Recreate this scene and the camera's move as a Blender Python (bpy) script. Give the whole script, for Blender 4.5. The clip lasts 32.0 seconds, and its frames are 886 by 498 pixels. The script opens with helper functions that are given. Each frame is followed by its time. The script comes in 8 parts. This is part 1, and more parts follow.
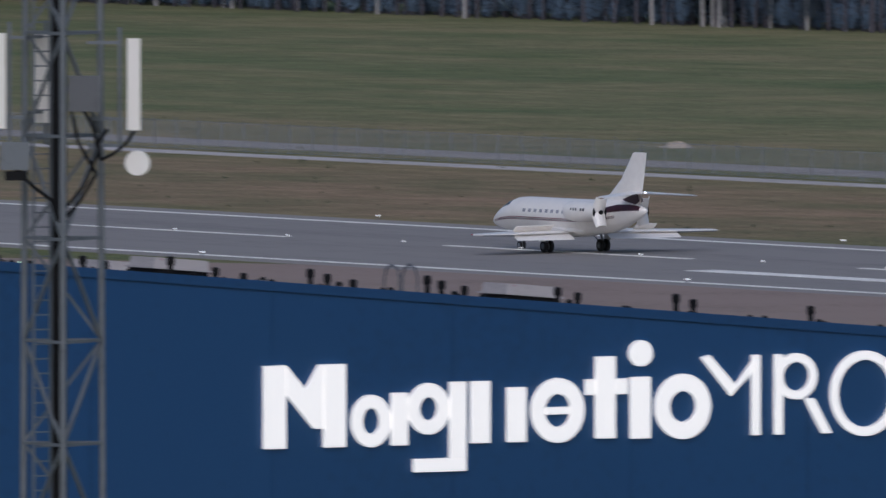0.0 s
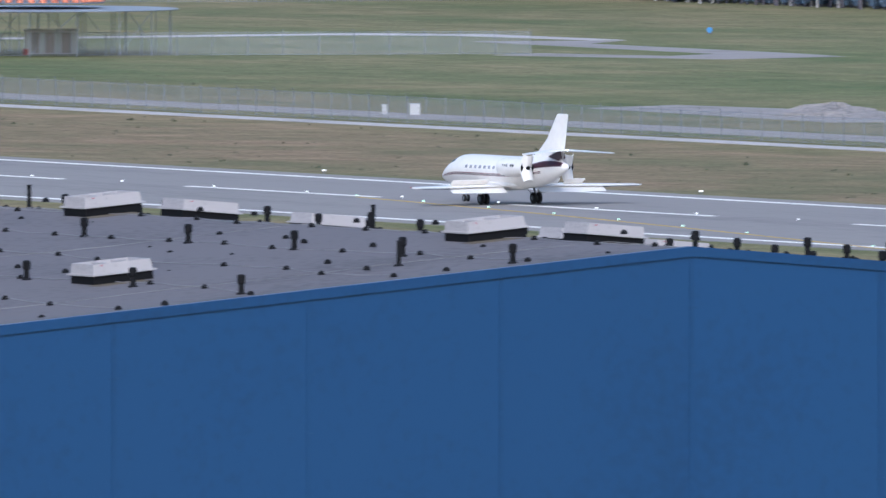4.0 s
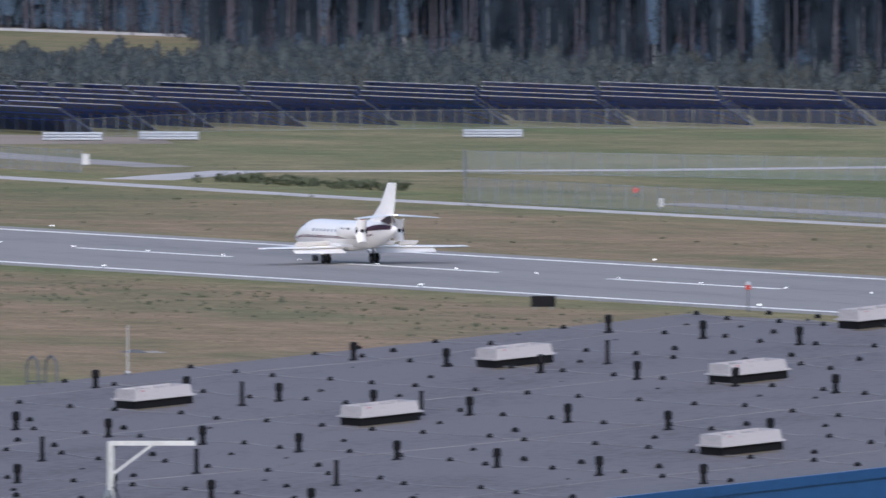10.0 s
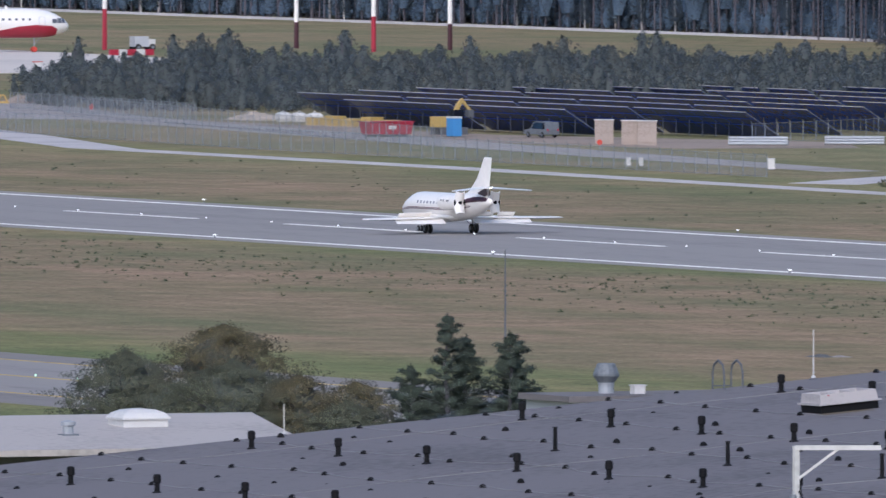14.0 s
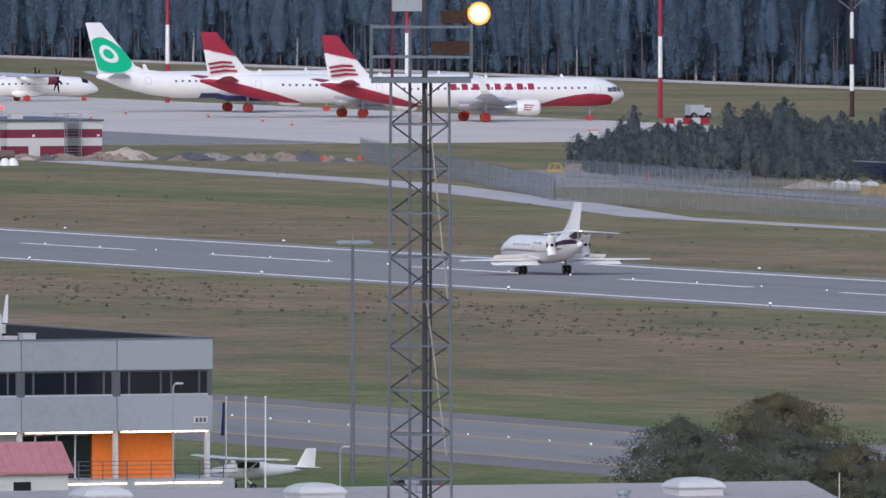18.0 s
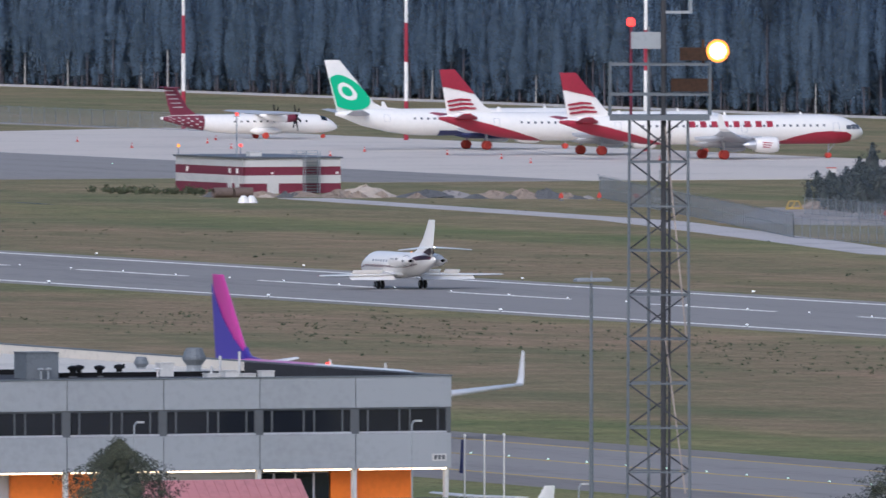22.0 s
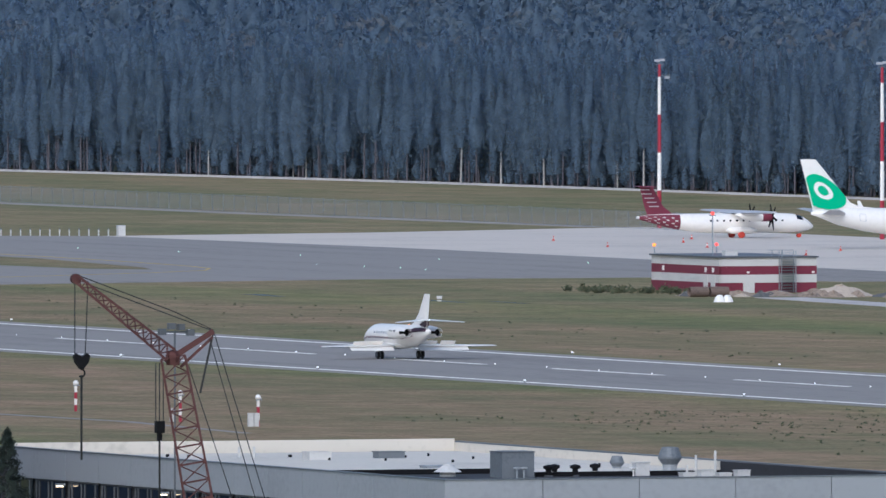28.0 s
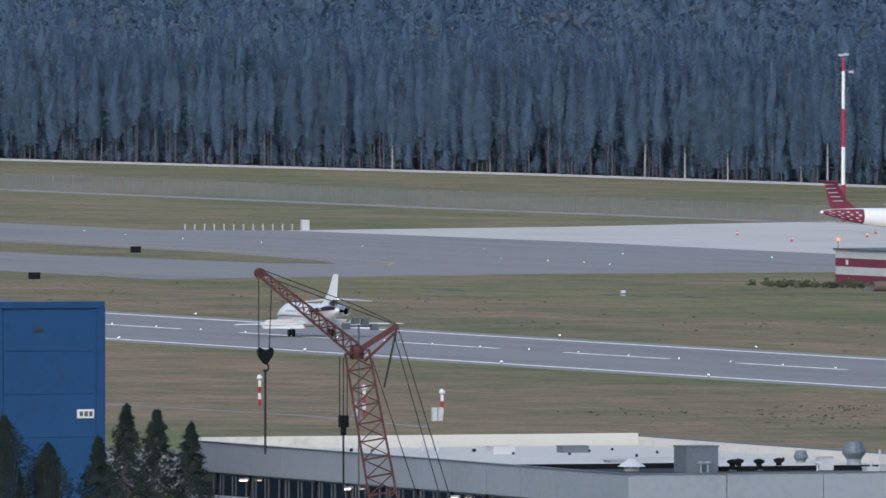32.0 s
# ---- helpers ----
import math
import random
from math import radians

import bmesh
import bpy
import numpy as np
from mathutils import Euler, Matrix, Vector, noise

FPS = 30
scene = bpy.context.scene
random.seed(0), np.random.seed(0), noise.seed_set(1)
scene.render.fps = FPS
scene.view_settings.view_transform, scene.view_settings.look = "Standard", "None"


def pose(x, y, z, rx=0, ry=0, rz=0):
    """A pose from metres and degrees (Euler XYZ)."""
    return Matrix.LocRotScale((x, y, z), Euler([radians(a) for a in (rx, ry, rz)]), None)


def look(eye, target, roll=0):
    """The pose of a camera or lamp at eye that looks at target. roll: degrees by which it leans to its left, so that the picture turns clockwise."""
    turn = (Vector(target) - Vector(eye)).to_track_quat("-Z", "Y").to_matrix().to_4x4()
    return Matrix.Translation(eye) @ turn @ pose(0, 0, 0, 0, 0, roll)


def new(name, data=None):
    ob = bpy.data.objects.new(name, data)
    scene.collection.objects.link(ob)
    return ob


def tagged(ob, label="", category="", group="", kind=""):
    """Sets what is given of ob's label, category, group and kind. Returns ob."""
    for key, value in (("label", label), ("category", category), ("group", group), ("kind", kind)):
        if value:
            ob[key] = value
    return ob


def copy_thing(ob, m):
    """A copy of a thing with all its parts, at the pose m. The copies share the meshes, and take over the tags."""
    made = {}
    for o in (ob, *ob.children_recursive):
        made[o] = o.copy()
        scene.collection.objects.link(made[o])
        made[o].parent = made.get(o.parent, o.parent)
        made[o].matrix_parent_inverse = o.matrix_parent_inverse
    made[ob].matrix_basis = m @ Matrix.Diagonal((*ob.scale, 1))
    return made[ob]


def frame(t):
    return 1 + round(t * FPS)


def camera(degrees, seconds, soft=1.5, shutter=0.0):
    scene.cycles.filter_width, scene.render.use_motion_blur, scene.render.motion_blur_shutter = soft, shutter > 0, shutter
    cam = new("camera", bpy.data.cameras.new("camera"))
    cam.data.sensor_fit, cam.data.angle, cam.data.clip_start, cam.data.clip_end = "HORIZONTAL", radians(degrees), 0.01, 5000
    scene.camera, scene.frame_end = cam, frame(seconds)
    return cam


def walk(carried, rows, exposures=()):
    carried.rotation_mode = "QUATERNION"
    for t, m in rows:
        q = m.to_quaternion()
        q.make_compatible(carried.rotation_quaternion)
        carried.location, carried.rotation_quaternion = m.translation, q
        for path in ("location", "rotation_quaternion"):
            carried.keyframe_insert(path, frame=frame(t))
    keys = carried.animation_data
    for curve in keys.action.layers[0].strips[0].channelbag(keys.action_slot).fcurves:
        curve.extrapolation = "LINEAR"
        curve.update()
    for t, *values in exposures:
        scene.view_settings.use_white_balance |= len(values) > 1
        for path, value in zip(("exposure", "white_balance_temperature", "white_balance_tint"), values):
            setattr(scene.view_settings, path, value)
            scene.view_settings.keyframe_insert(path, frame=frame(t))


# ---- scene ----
# ---- camera: it stands on a high roof and pans with the landing jet ----
EYE_Z = 48.02
cam = camera(2.5401, 32.0, soft=1.5, shutter=0.4)
# seconds, azimuth clockwise from the runway's direction (+y), depression below the horizon
PAN = [
    (0.0, 32.4368, 2.0167),
    (0.5, 31.9010, 1.9622),
    (1.0, 31.4571, 1.9396),
    (1.5, 31.0402, 1.9257),
    (2.0, 30.5847, 1.9207),
    (2.5, 30.0649, 1.9227),
    (3.0, 29.7180, 1.9397),
    (3.5, 29.4108, 1.9482),
    (4.0, 29.1065, 1.9578),
    (4.5, 28.7547, 1.9539),
    (6.5, 27.8564, 1.8490),
    (7.0, 27.6046, 1.8024),
    (7.5, 27.2878, 1.7687),
    (8.0, 26.9380, 1.7337),
    (8.5, 26.6436, 1.6870),
    (9.0, 26.5026, 1.6300),
    (9.5, 26.3921, 1.6095),
    (10.0, 26.1937, 1.5931),
    (10.5, 25.4984, 1.5977),
    (11.0, 25.0744, 1.5714),
    (11.5, 24.8575, 1.5717),
    (12.0, 24.6712, 1.5765),
    (12.5, 24.6940, 1.5813),
    (13.0, 24.6202, 1.5913),
    (13.5, 24.4182, 1.5861),
    (14.0, 24.2267, 1.5802),
    (14.5, 24.0667, 1.5686),
    (15.0, 23.8332, 1.5584),
    (15.5, 23.4474, 1.5136),
    (17.5, 22.6281, 1.4043),
    (18.0, 22.6337, 1.3837),
    (18.5, 22.6004, 1.3687),
    (19.0, 22.5316, 1.3582),
    (19.5, 22.4610, 1.3476),
    (20.0, 22.3928, 1.3376),
    (20.5, 22.3236, 1.3272),
    (21.0, 22.2428, 1.3120),
    (21.5, 22.1234, 1.2986),
    (22.0, 21.9491, 1.2763),
    (22.5, 21.7949, 1.2529),
    (23.0, 21.6531, 1.2299),
    (23.5, 21.5337, 1.2073),
    (24.0, 21.4099, 1.1804),
    (24.5, 21.2139, 1.1485),
    (25.0, 21.0315, 1.1069),
    (25.5, 20.8944, 1.0691),
    (27.5, 20.6585, 0.9968),
    (28.0, 20.5844, 0.9918),
    (28.5, 20.5183, 0.9892),
    (29.0, 20.4597, 0.9924),
    (29.5, 20.4346, 1.0007),
    (30.0, 20.3739, 1.0072),
    (30.5, 20.2661, 1.0100),
    (31.0, 20.1938, 1.0112),
    (31.5, 20.1418, 1.0064),
    (32.0, 20.0570, 1.0078)
]
walk(cam, [(t, pose(0, 0, EYE_Z, 90 - dep, 0, -az)) for t, az, dep in PAN],
     exposures=[(t, e, k, n) for t, e, k, n in ((0.0, -1.0, 5600, 14), (1.0, -1.15, 5350, 13), (2.0, -0.70, 5200, 13), (3.0, -0.1, 5250, 12), (4.0, 0.2, 5350, 11), (6.5, 0.25, 5500, 11), (7.5, 0.22, 5500, 12), (9.0, 0.05, 5550, 13), (11.0, 0.0, 5600, 14), (15.5, 0.0, 5600, 14), (18.0, -0.32, 5550, 14), (23.0, -0.28, 5550, 12), (25.0, -0.25, 5500, 10), (32.0, -0.22, 5450, 8))])

# ---- overcast dusk light ----
world = bpy.data.worlds.new("world")
scene.world = world
world.use_nodes = True
sky = world.node_tree.nodes.new("ShaderNodeTexSky")
sky.sky_type, sky.sun_disc = "NISHITA", False
sky.sun_elevation, sky.sun_rotation = radians(38), radians(215)
sky.air_density, sky.dust_density, sky.ozone_density = 1.0, 3.0, 1.0
background = world.node_tree.nodes["Background"]
background.inputs["Strength"].default_value = 0.15
world.node_tree.links.new(sky.outputs["Color"], background.inputs["Color"])
sun = new("sun", bpy.data.lights.new("sun", "SUN"))
sun.data.energy, sun.data.angle, sun.data.color = 1.3, radians(40), (1.0, 0.97, 0.95)
sun.matrix_world = look((0, 0, 100), (math.sin(radians(35)) * 100, math.cos(radians(35)) * 100, 100 - 100 * math.tan(radians(38))))


# ---- materials ----
def mat(name, color, rough=0.6, metal=0.0, var=0.15, scale=1.0, bump=0.0, second=None, mix=0.5, stretch=(1, 1, 1), coat=0.0, pieces=0.0):
    """A procedural surface: two scales of noise on the base colour, optional second colour, bump and per-object variation."""
    m = bpy.data.materials.new(name)
    m.use_nodes = True
    nt = m.node_tree
    b = nt.nodes["Principled BSDF"]
    b.inputs["Roughness"].default_value, b.inputs["Metallic"].default_value = rough, metal
    b.inputs["Coat Weight"].default_value = coat
    tc = nt.nodes.new("ShaderNodeTexCoord")
    mp = nt.nodes.new("ShaderNodeMapping")
    mp.inputs["Scale"].default_value = stretch
    nt.links.new(tc.outputs["Object"], mp.inputs["Vector"])
    big, small = nt.nodes.new("ShaderNodeTexNoise"), nt.nodes.new("ShaderNodeTexNoise")
    big.inputs["Scale"].default_value, small.inputs["Scale"].default_value = scale * 0.13, scale * 2.7
    big.inputs["Detail"].default_value, small.inputs["Detail"].default_value = 5, 6
    for n in (big, small):
        nt.links.new(mp.outputs["Vector"], n.inputs["Vector"])
    add = nt.nodes.new("ShaderNodeMath")
    add.operation = "ADD"
    nt.links.new(big.outputs["Fac"], add.inputs[0])
    nt.links.new(small.outputs["Fac"], add.inputs[1])
    ramp = nt.nodes.new("ShaderNodeValToRGB")
    lo = [c * (1 - var) for c in color]
    hi = [min(1, c * (1 + var)) for c in (second or color)]
    if second:
        lo = list(color)
    ramp.color_ramp.elements[0].position, ramp.color_ramp.elements[1].position = 0.8 - 0.3 * (1 - mix), 1.0 + 0.3 * mix
    ramp.color_ramp.elements[0].color, ramp.color_ramp.elements[1].color = (*lo, 1), (*hi, 1)
    half = nt.nodes.new("ShaderNodeMath")
    half.operation = "MULTIPLY"
    half.inputs[1].default_value = 1.0
    nt.links.new(add.outputs[0], half.inputs[0])
    nt.links.new(half.outputs[0], ramp.inputs["Fac"])
    out = ramp.outputs["Color"]
    if pieces:
        oi = nt.nodes.new("ShaderNodeObjectInfo")
        hs = nt.nodes.new("ShaderNodeHueSaturation")
        mr = nt.nodes.new("ShaderNodeMapRange")
        mr.inputs["To Min"].default_value, mr.inputs["To Max"].default_value = 1 - pieces, 1 + pieces
        nt.links.new(oi.outputs["Random"], mr.inputs["Value"])
        nt.links.new(mr.outputs["Result"], hs.inputs["Value"])
        nt.links.new(out, hs.inputs["Color"])
        out = hs.outputs["Color"]
    nt.links.new(out, b.inputs["Base Color"])
    if bump:
        bp = nt.nodes.new("ShaderNodeBump")
        bp.inputs["Strength"].default_value, bp.inputs["Distance"].default_value = bump, 0.05
        nt.links.new(small.outputs["Fac"], bp.inputs["Height"])
        nt.links.new(bp.outputs["Normal"], b.inputs["Normal"])
    return m


def glow(name, color, strength):
    m = bpy.data.materials.new(name)
    m.use_nodes = True
    b = m.node_tree.nodes["Principled BSDF"]
    b.inputs["Base Color"].default_value = (*color, 1)
    b.inputs["Emission Color"].default_value = (*color, 1)
    b.inputs["Emission Strength"].default_value = strength
    return m


def glassy(name, color, rough=0.06):
    m = mat(name, color, rough, 0.0, 0.25, 0.6)
    m.node_tree.nodes["Principled BSDF"].inputs["Specular IOR Level"].default_value = 0.8
    return m


def leafy(name, dark, light, leaf=0.6, grain=0.3, thru_light=0.35, relief=0.3, cover=1.0):
    """Foliage: colour varies leaf by leaf and over larger patches."""
    m = bpy.data.materials.new(name)
    m.use_nodes = True
    nt = m.node_tree
    b = nt.nodes["Principled BSDF"]
    b.inputs["Roughness"].default_value = 0.8
    b.inputs["Specular IOR Level"].default_value = 0.2
    geo, ramp = nt.nodes.new("ShaderNodeNewGeometry"), nt.nodes.new("ShaderNodeValToRGB")
    ramp.color_ramp.elements[0].color, ramp.color_ramp.elements[1].color = (*dark, 1), (*light, 1)
    noi, mixn = nt.nodes.new("ShaderNodeTexNoise"), nt.nodes.new("ShaderNodeMath")
    noi.inputs["Scale"].default_value, noi.inputs["Detail"].default_value = 0.02, 3
    tc = nt.nodes.new("ShaderNodeTexCoord")
    nt.links.new(tc.outputs["Object"], noi.inputs["Vector"])
    mixn.operation = "MULTIPLY_ADD"
    mixn.inputs[1].default_value, mixn.inputs[2].default_value = leaf, 0.3 - leaf / 2
    nt.links.new(geo.outputs["Random Per Island"], mixn.inputs[0])
    add = nt.nodes.new("ShaderNodeMath")
    add.operation = "MULTIPLY_ADD"
    add.inputs[1].default_value = 0.6
    nt.links.new(noi.outputs["Fac"], add.inputs[0])
    nt.links.new(mixn.outputs[0], add.inputs[2])
    nt.links.new(add.outputs[0], ramp.inputs["Fac"])
    fine, tone, mul = nt.nodes.new("ShaderNodeTexNoise"), nt.nodes.new("ShaderNodeMapRange"), nt.nodes.new("ShaderNodeVectorMath")
    fine.inputs["Scale"].default_value, fine.inputs["Detail"].default_value, fine.inputs["Roughness"].default_value = 1.6, 6, 0.75
    nt.links.new(tc.outputs["Object"], fine.inputs["Vector"])
    tone.inputs["From Min"].default_value, tone.inputs["From Max"].default_value = 0.3, 0.7
    tone.inputs["To Min"].default_value, tone.inputs["To Max"].default_value = 1 - grain, 1 + grain
    nt.links.new(fine.outputs["Fac"], tone.inputs["Value"])
    mul.operation = "MULTIPLY"
    nt.links.new(ramp.outputs["Color"], mul.inputs[0])
    nt.links.new(tone.outputs["Result"], mul.inputs[1])
    nt.links.new(mul.outputs["Vector"], b.inputs["Base Color"])
    bp = nt.nodes.new("ShaderNodeBump")
    bp.inputs["Strength"].default_value, bp.inputs["Distance"].default_value = relief, 0.3
    nt.links.new(fine.outputs["Fac"], bp.inputs["Height"])
    nt.links.new(bp.outputs["Normal"], b.inputs["Normal"])
    thru, both = nt.nodes.new("ShaderNodeBsdfTranslucent"), nt.nodes.new("ShaderNodeMixShader")
    both.inputs["Fac"].default_value = thru_light
    nt.links.new(mul.outputs["Vector"], thru.inputs["Color"])
    nt.links.new(b.outputs[0], both.inputs[1])
    nt.links.new(thru.outputs[0], both.inputs[2])
    shader = both.outputs[0]
    if cover < 1:
        # a spray of needles or small leaves is open: part of the light passes between them
        gap, open_mix = nt.nodes.new("ShaderNodeBsdfTransparent"), nt.nodes.new("ShaderNodeMixShader")
        open_mix.inputs["Fac"].default_value = cover
        nt.links.new(gap.outputs[0], open_mix.inputs[1])
        nt.links.new(shader, open_mix.inputs[2])
        shader = open_mix.outputs[0]
    nt.links.new(shader, nt.nodes["Material Output"].inputs["Surface"])
    return m


def grass_material():
    """Mown airfield grass: bands along the runway, green and dry patches, fine streaks."""
    m = bpy.data.materials.new("airfield_grass")
    m.use_nodes = True
    nt = m.node_tree
    b = nt.nodes["Principled BSDF"]
    b.inputs["Roughness"].default_value = 0.9
    b.inputs["Specular IOR Level"].default_value = 0.1
    tc = nt.nodes.new("ShaderNodeTexCoord")

    def noise_at(sx, sy, detail, rough=0.55):
        mp, n = nt.nodes.new("ShaderNodeMapping"), nt.nodes.new("ShaderNodeTexNoise")
        mp.inputs["Scale"].default_value = (sx, sy, 1)
        n.inputs["Scale"].default_value, n.inputs["Detail"].default_value, n.inputs["Roughness"].default_value = 1.0, detail, rough
        nt.links.new(tc.outputs["Object"], mp.inputs["Vector"])
        nt.links.new(mp.outputs["Vector"], n.inputs["Vector"])
        return n.outputs["Fac"]

    def ramp_of(fac, stops):
        r = nt.nodes.new("ShaderNodeValToRGB")
        e = r.color_ramp.elements
        while len(e) < len(stops):
            e.new(0.5)
        for el, (pos, col) in zip(e, stops):
            el.position, el.color = pos, (*col, 1)
        nt.links.new(fac, r.inputs["Fac"])
        return r.outputs["Color"]

    def blend(kind, fac, a, c):
        x = nt.nodes.new("ShaderNodeMix")
        x.data_type, x.blend_type = "RGBA", kind
        x.inputs["Factor"].default_value = fac
        nt.links.new(a, x.inputs["A"])
        nt.links.new(c, x.inputs["B"])
        return x.outputs["Result"]

    bands = ramp_of(noise_at(0.030, 0.0055, 5, 0.6), [(0.33, (0.205, 0.188, 0.105)), (0.46, (0.265, 0.207, 0.130)), (0.56, (0.318, 0.228, 0.152)), (0.68, (0.228, 0.193, 0.110))])
    patches = ramp_of(noise_at(0.055, 0.045, 5, 0.65), [(0.34, (0.74, 0.84, 0.72)), (0.64, (1.16, 1.08, 1.06))])
    streak = ramp_of(noise_at(0.30, 0.16, 5, 0.65), [(0.32, (0.78, 0.80, 0.76)), (0.68, (1.18, 1.16, 1.16))])
    fine = ramp_of(noise_at(2.2, 1.6, 4, 0.6), [(0.3, (0.70, 0.70, 0.70)), (0.7, (1.26, 1.26, 1.26))])
    tuft = ramp_of(noise_at(1.0, 0.75, 3, 0.5), [(0.33, (0.50, 0.56, 0.50)), (0.41, (1.0, 1.0, 1.0))])
    where = ramp_of(noise_at(0.020, 0.007, 4, 0.6), [(0.44, (0, 0, 0)), (0.56, (1, 1, 1))])
    col = blend("MULTIPLY", 1.0, blend("MULTIPLY", 1.0, blend("MULTIPLY", 1.0, bands, patches), streak), fine)
    tufted = nt.nodes.new("ShaderNodeMix")
    tufted.data_type, tufted.blend_type = "RGBA", "MULTIPLY"
    nt.links.new(where, tufted.inputs["Factor"])
    nt.links.new(col, tufted.inputs["A"])
    nt.links.new(tuft, tufted.inputs["B"])
    # fresh green strips beside the paving
    east, along, ragged = nt.nodes.new("ShaderNodeSeparateXYZ"), nt.nodes.new("ShaderNodeMapRange"), nt.nodes.new("ShaderNodeMath")
    nt.links.new(tc.outputs["Object"], east.inputs[0])
    ragged.operation = "MULTIPLY_ADD"
    ragged.inputs[1].default_value = 14.0
    nt.links.new(noise_at(0.05, 0.02, 4, 0.6), ragged.inputs[0])
    nt.links.new(east.outputs["X"], ragged.inputs[2])
    along.inputs["From Min"].default_value, along.inputs["From Max"].default_value = 567.0, 867.0
    nt.links.new(ragged.outputs[0], along.inputs["Value"])
    strips = ramp_of(along.outputs["Result"], [((x - 560) / 300, (g, g, g)) for x, g in ((572, 0.75), (588, 0.65), (600, 0.05), (694, 0.0), (704, 0.45), (709, 0.6), (757, 0.4), (766, 0.05), (815, 0.1), (834, 0.45), (846, 0.55), (856, 0.12))])
    lush = nt.nodes.new("ShaderNodeMix")
    lush.data_type, lush.blend_type = "RGBA", "MULTIPLY"
    lush.inputs["B"].default_value = (0.70, 1.02, 0.64, 1)
    nt.links.new(strips, lush.inputs["Factor"])
    nt.links.new(tufted.outputs["Result"], lush.inputs["A"])
    col = lush.outputs["Result"]
    xyz, away, wet = nt.nodes.new("ShaderNodeSeparateXYZ"), nt.nodes.new("ShaderNodeMapRange"), nt.nodes.new("ShaderNodeMix")
    nt.links.new(tc.outputs["Object"], xyz.inputs[0])
    away.inputs["From Min"].default_value, away.inputs["From Max"].default_value = 825.0, 905.0
    nt.links.new(xyz.outputs["X"], away.inputs["Value"])
    wet.data_type, wet.blend_type = "RGBA", "MULTIPLY"
    wet.inputs["B"].default_value = (0.82, 1.02, 0.88, 1)
    south, damp = nt.nodes.new("ShaderNodeMapRange"), nt.nodes.new("ShaderNodeMath")
    south.inputs["From Min"].default_value, south.inputs["From Max"].default_value = 2150.0, 1750.0
    south.inputs["To Min"].default_value = 0.3
    nt.links.new(xyz.outputs["Y"], south.inputs["Value"])
    damp.operation = "MULTIPLY"
    nt.links.new(away.outputs["Result"], damp.inputs[0])
    nt.links.new(south.outputs["Result"], damp.inputs[1])
    nt.links.new(damp.outputs[0], wet.inputs["Factor"])
    nt.links.new(col, wet.inputs["A"])
    nt.links.new(wet.outputs["Result"], b.inputs["Base Color"])
    return m


GRASS = grass_material()
ASPHALT = mat("runway_asphalt", (0.250, 0.230, 0.211), 0.85, 0, 0.2, 0.6, 0.2, stretch=(1.6, 0.12, 1))
SHOULDER = mat("worn_asphalt", (0.20, 0.18, 0.165), 0.9, 0, 0.2, 0.5, 0.2, stretch=(1.6, 0.15, 1))
CONCRETE = mat("apron_concrete", (0.60, 0.535, 0.465), 0.85, 0, 0.12, 0.4, 0.1)
OLD_CONCRETE = mat("old_concrete", (0.42, 0.40, 0.385), 0.9, 0, 0.2, 0.8, 0.2)
BROWN_PAVING = mat("brownish_paving", (0.275, 0.205, 0.168), 0.92, 0, 0.2, 0.5, 0.2)
PALE_GRAVEL = mat("pale_dry_gravel", (0.43, 0.40, 0.385), 0.95, 0, 0.25, 0.8, 0.4)
GRAVEL = mat("gravel", (0.27, 0.245, 0.225), 0.95, 0, 0.3, 0.8, 0.4)
EARTH = mat("bare_earth", (0.23, 0.18, 0.14), 0.95, 0, 0.4, 0.5, 0.5)
SAND = mat("pale_sand", (0.42, 0.35, 0.28), 0.95, 0, 0.25, 0.6, 0.5)
DARK_HEAP = mat("dark_gravel", (0.10, 0.10, 0.10), 0.95, 0, 0.3, 0.8, 0.5)
LINE = mat("white_marking", (0.90, 0.85, 0.785), 0.7, 0, 0.15, 1.5)
YELLOW = mat("yellow_marking", (0.50, 0.34, 0.08), 0.7, 0, 0.2, 1.5)
BLUE = mat("blue_cladding", (0.0140, 0.060, 0.160), 0.42, 0, 0.10, 0.7, 0.03, pieces=0.025)
BLUE_TRIM = mat("blue_trim", (0.013, 0.056, 0.150), 0.4, 0, 0.1, 1.0)
BITUMEN = mat("bitumen_roof", (0.132, 0.120, 0.122), 0.85, 0, 0.28, 0.8, 0.2)
SEAM = mat("roof_seam", (0.21, 0.205, 0.205), 0.8, 0, 0.3, 3.0)
BLACK = mat("black_plastic", (0.008, 0.008, 0.009), 0.7, 0, 0.3, 3)
BLACK.node_tree.nodes["Principled BSDF"].inputs["Specular IOR Level"].default_value = 0.15
RUSTY = mat("dull_rusty_steel", (0.13, 0.095, 0.08), 0.9, 0, 0.35, 2, 0.2)
RUST_STAIN = mat("rust_stain", (0.055, 0.028, 0.016), 0.9, 0, 0.4, 2)
GALV = mat("galvanised_steel", (0.33, 0.35, 0.37), 0.55, 0.3, 0.15, 2)
STEEL = mat("painted_grey_steel", (0.14, 0.155, 0.17), 0.6, 0.1, 0.2, 2)
WHITE = mat("white_paint", (0.90, 0.865, 0.815), 0.32, 0, 0.03, 0.8, coat=0.3)
OFFWHITE = mat("weathered_white", (0.56, 0.55, 0.53), 0.6, 0, 0.12, 1.5, 0.05)
# emission added to brighten the sign face; that it is lit inside is assumed
LETTER = mat("emissive_cream_sign_face", (0.95, 0.90, 0.82), 0.5, 0, 0.03, 1)
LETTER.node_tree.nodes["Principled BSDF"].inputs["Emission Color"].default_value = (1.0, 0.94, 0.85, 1)
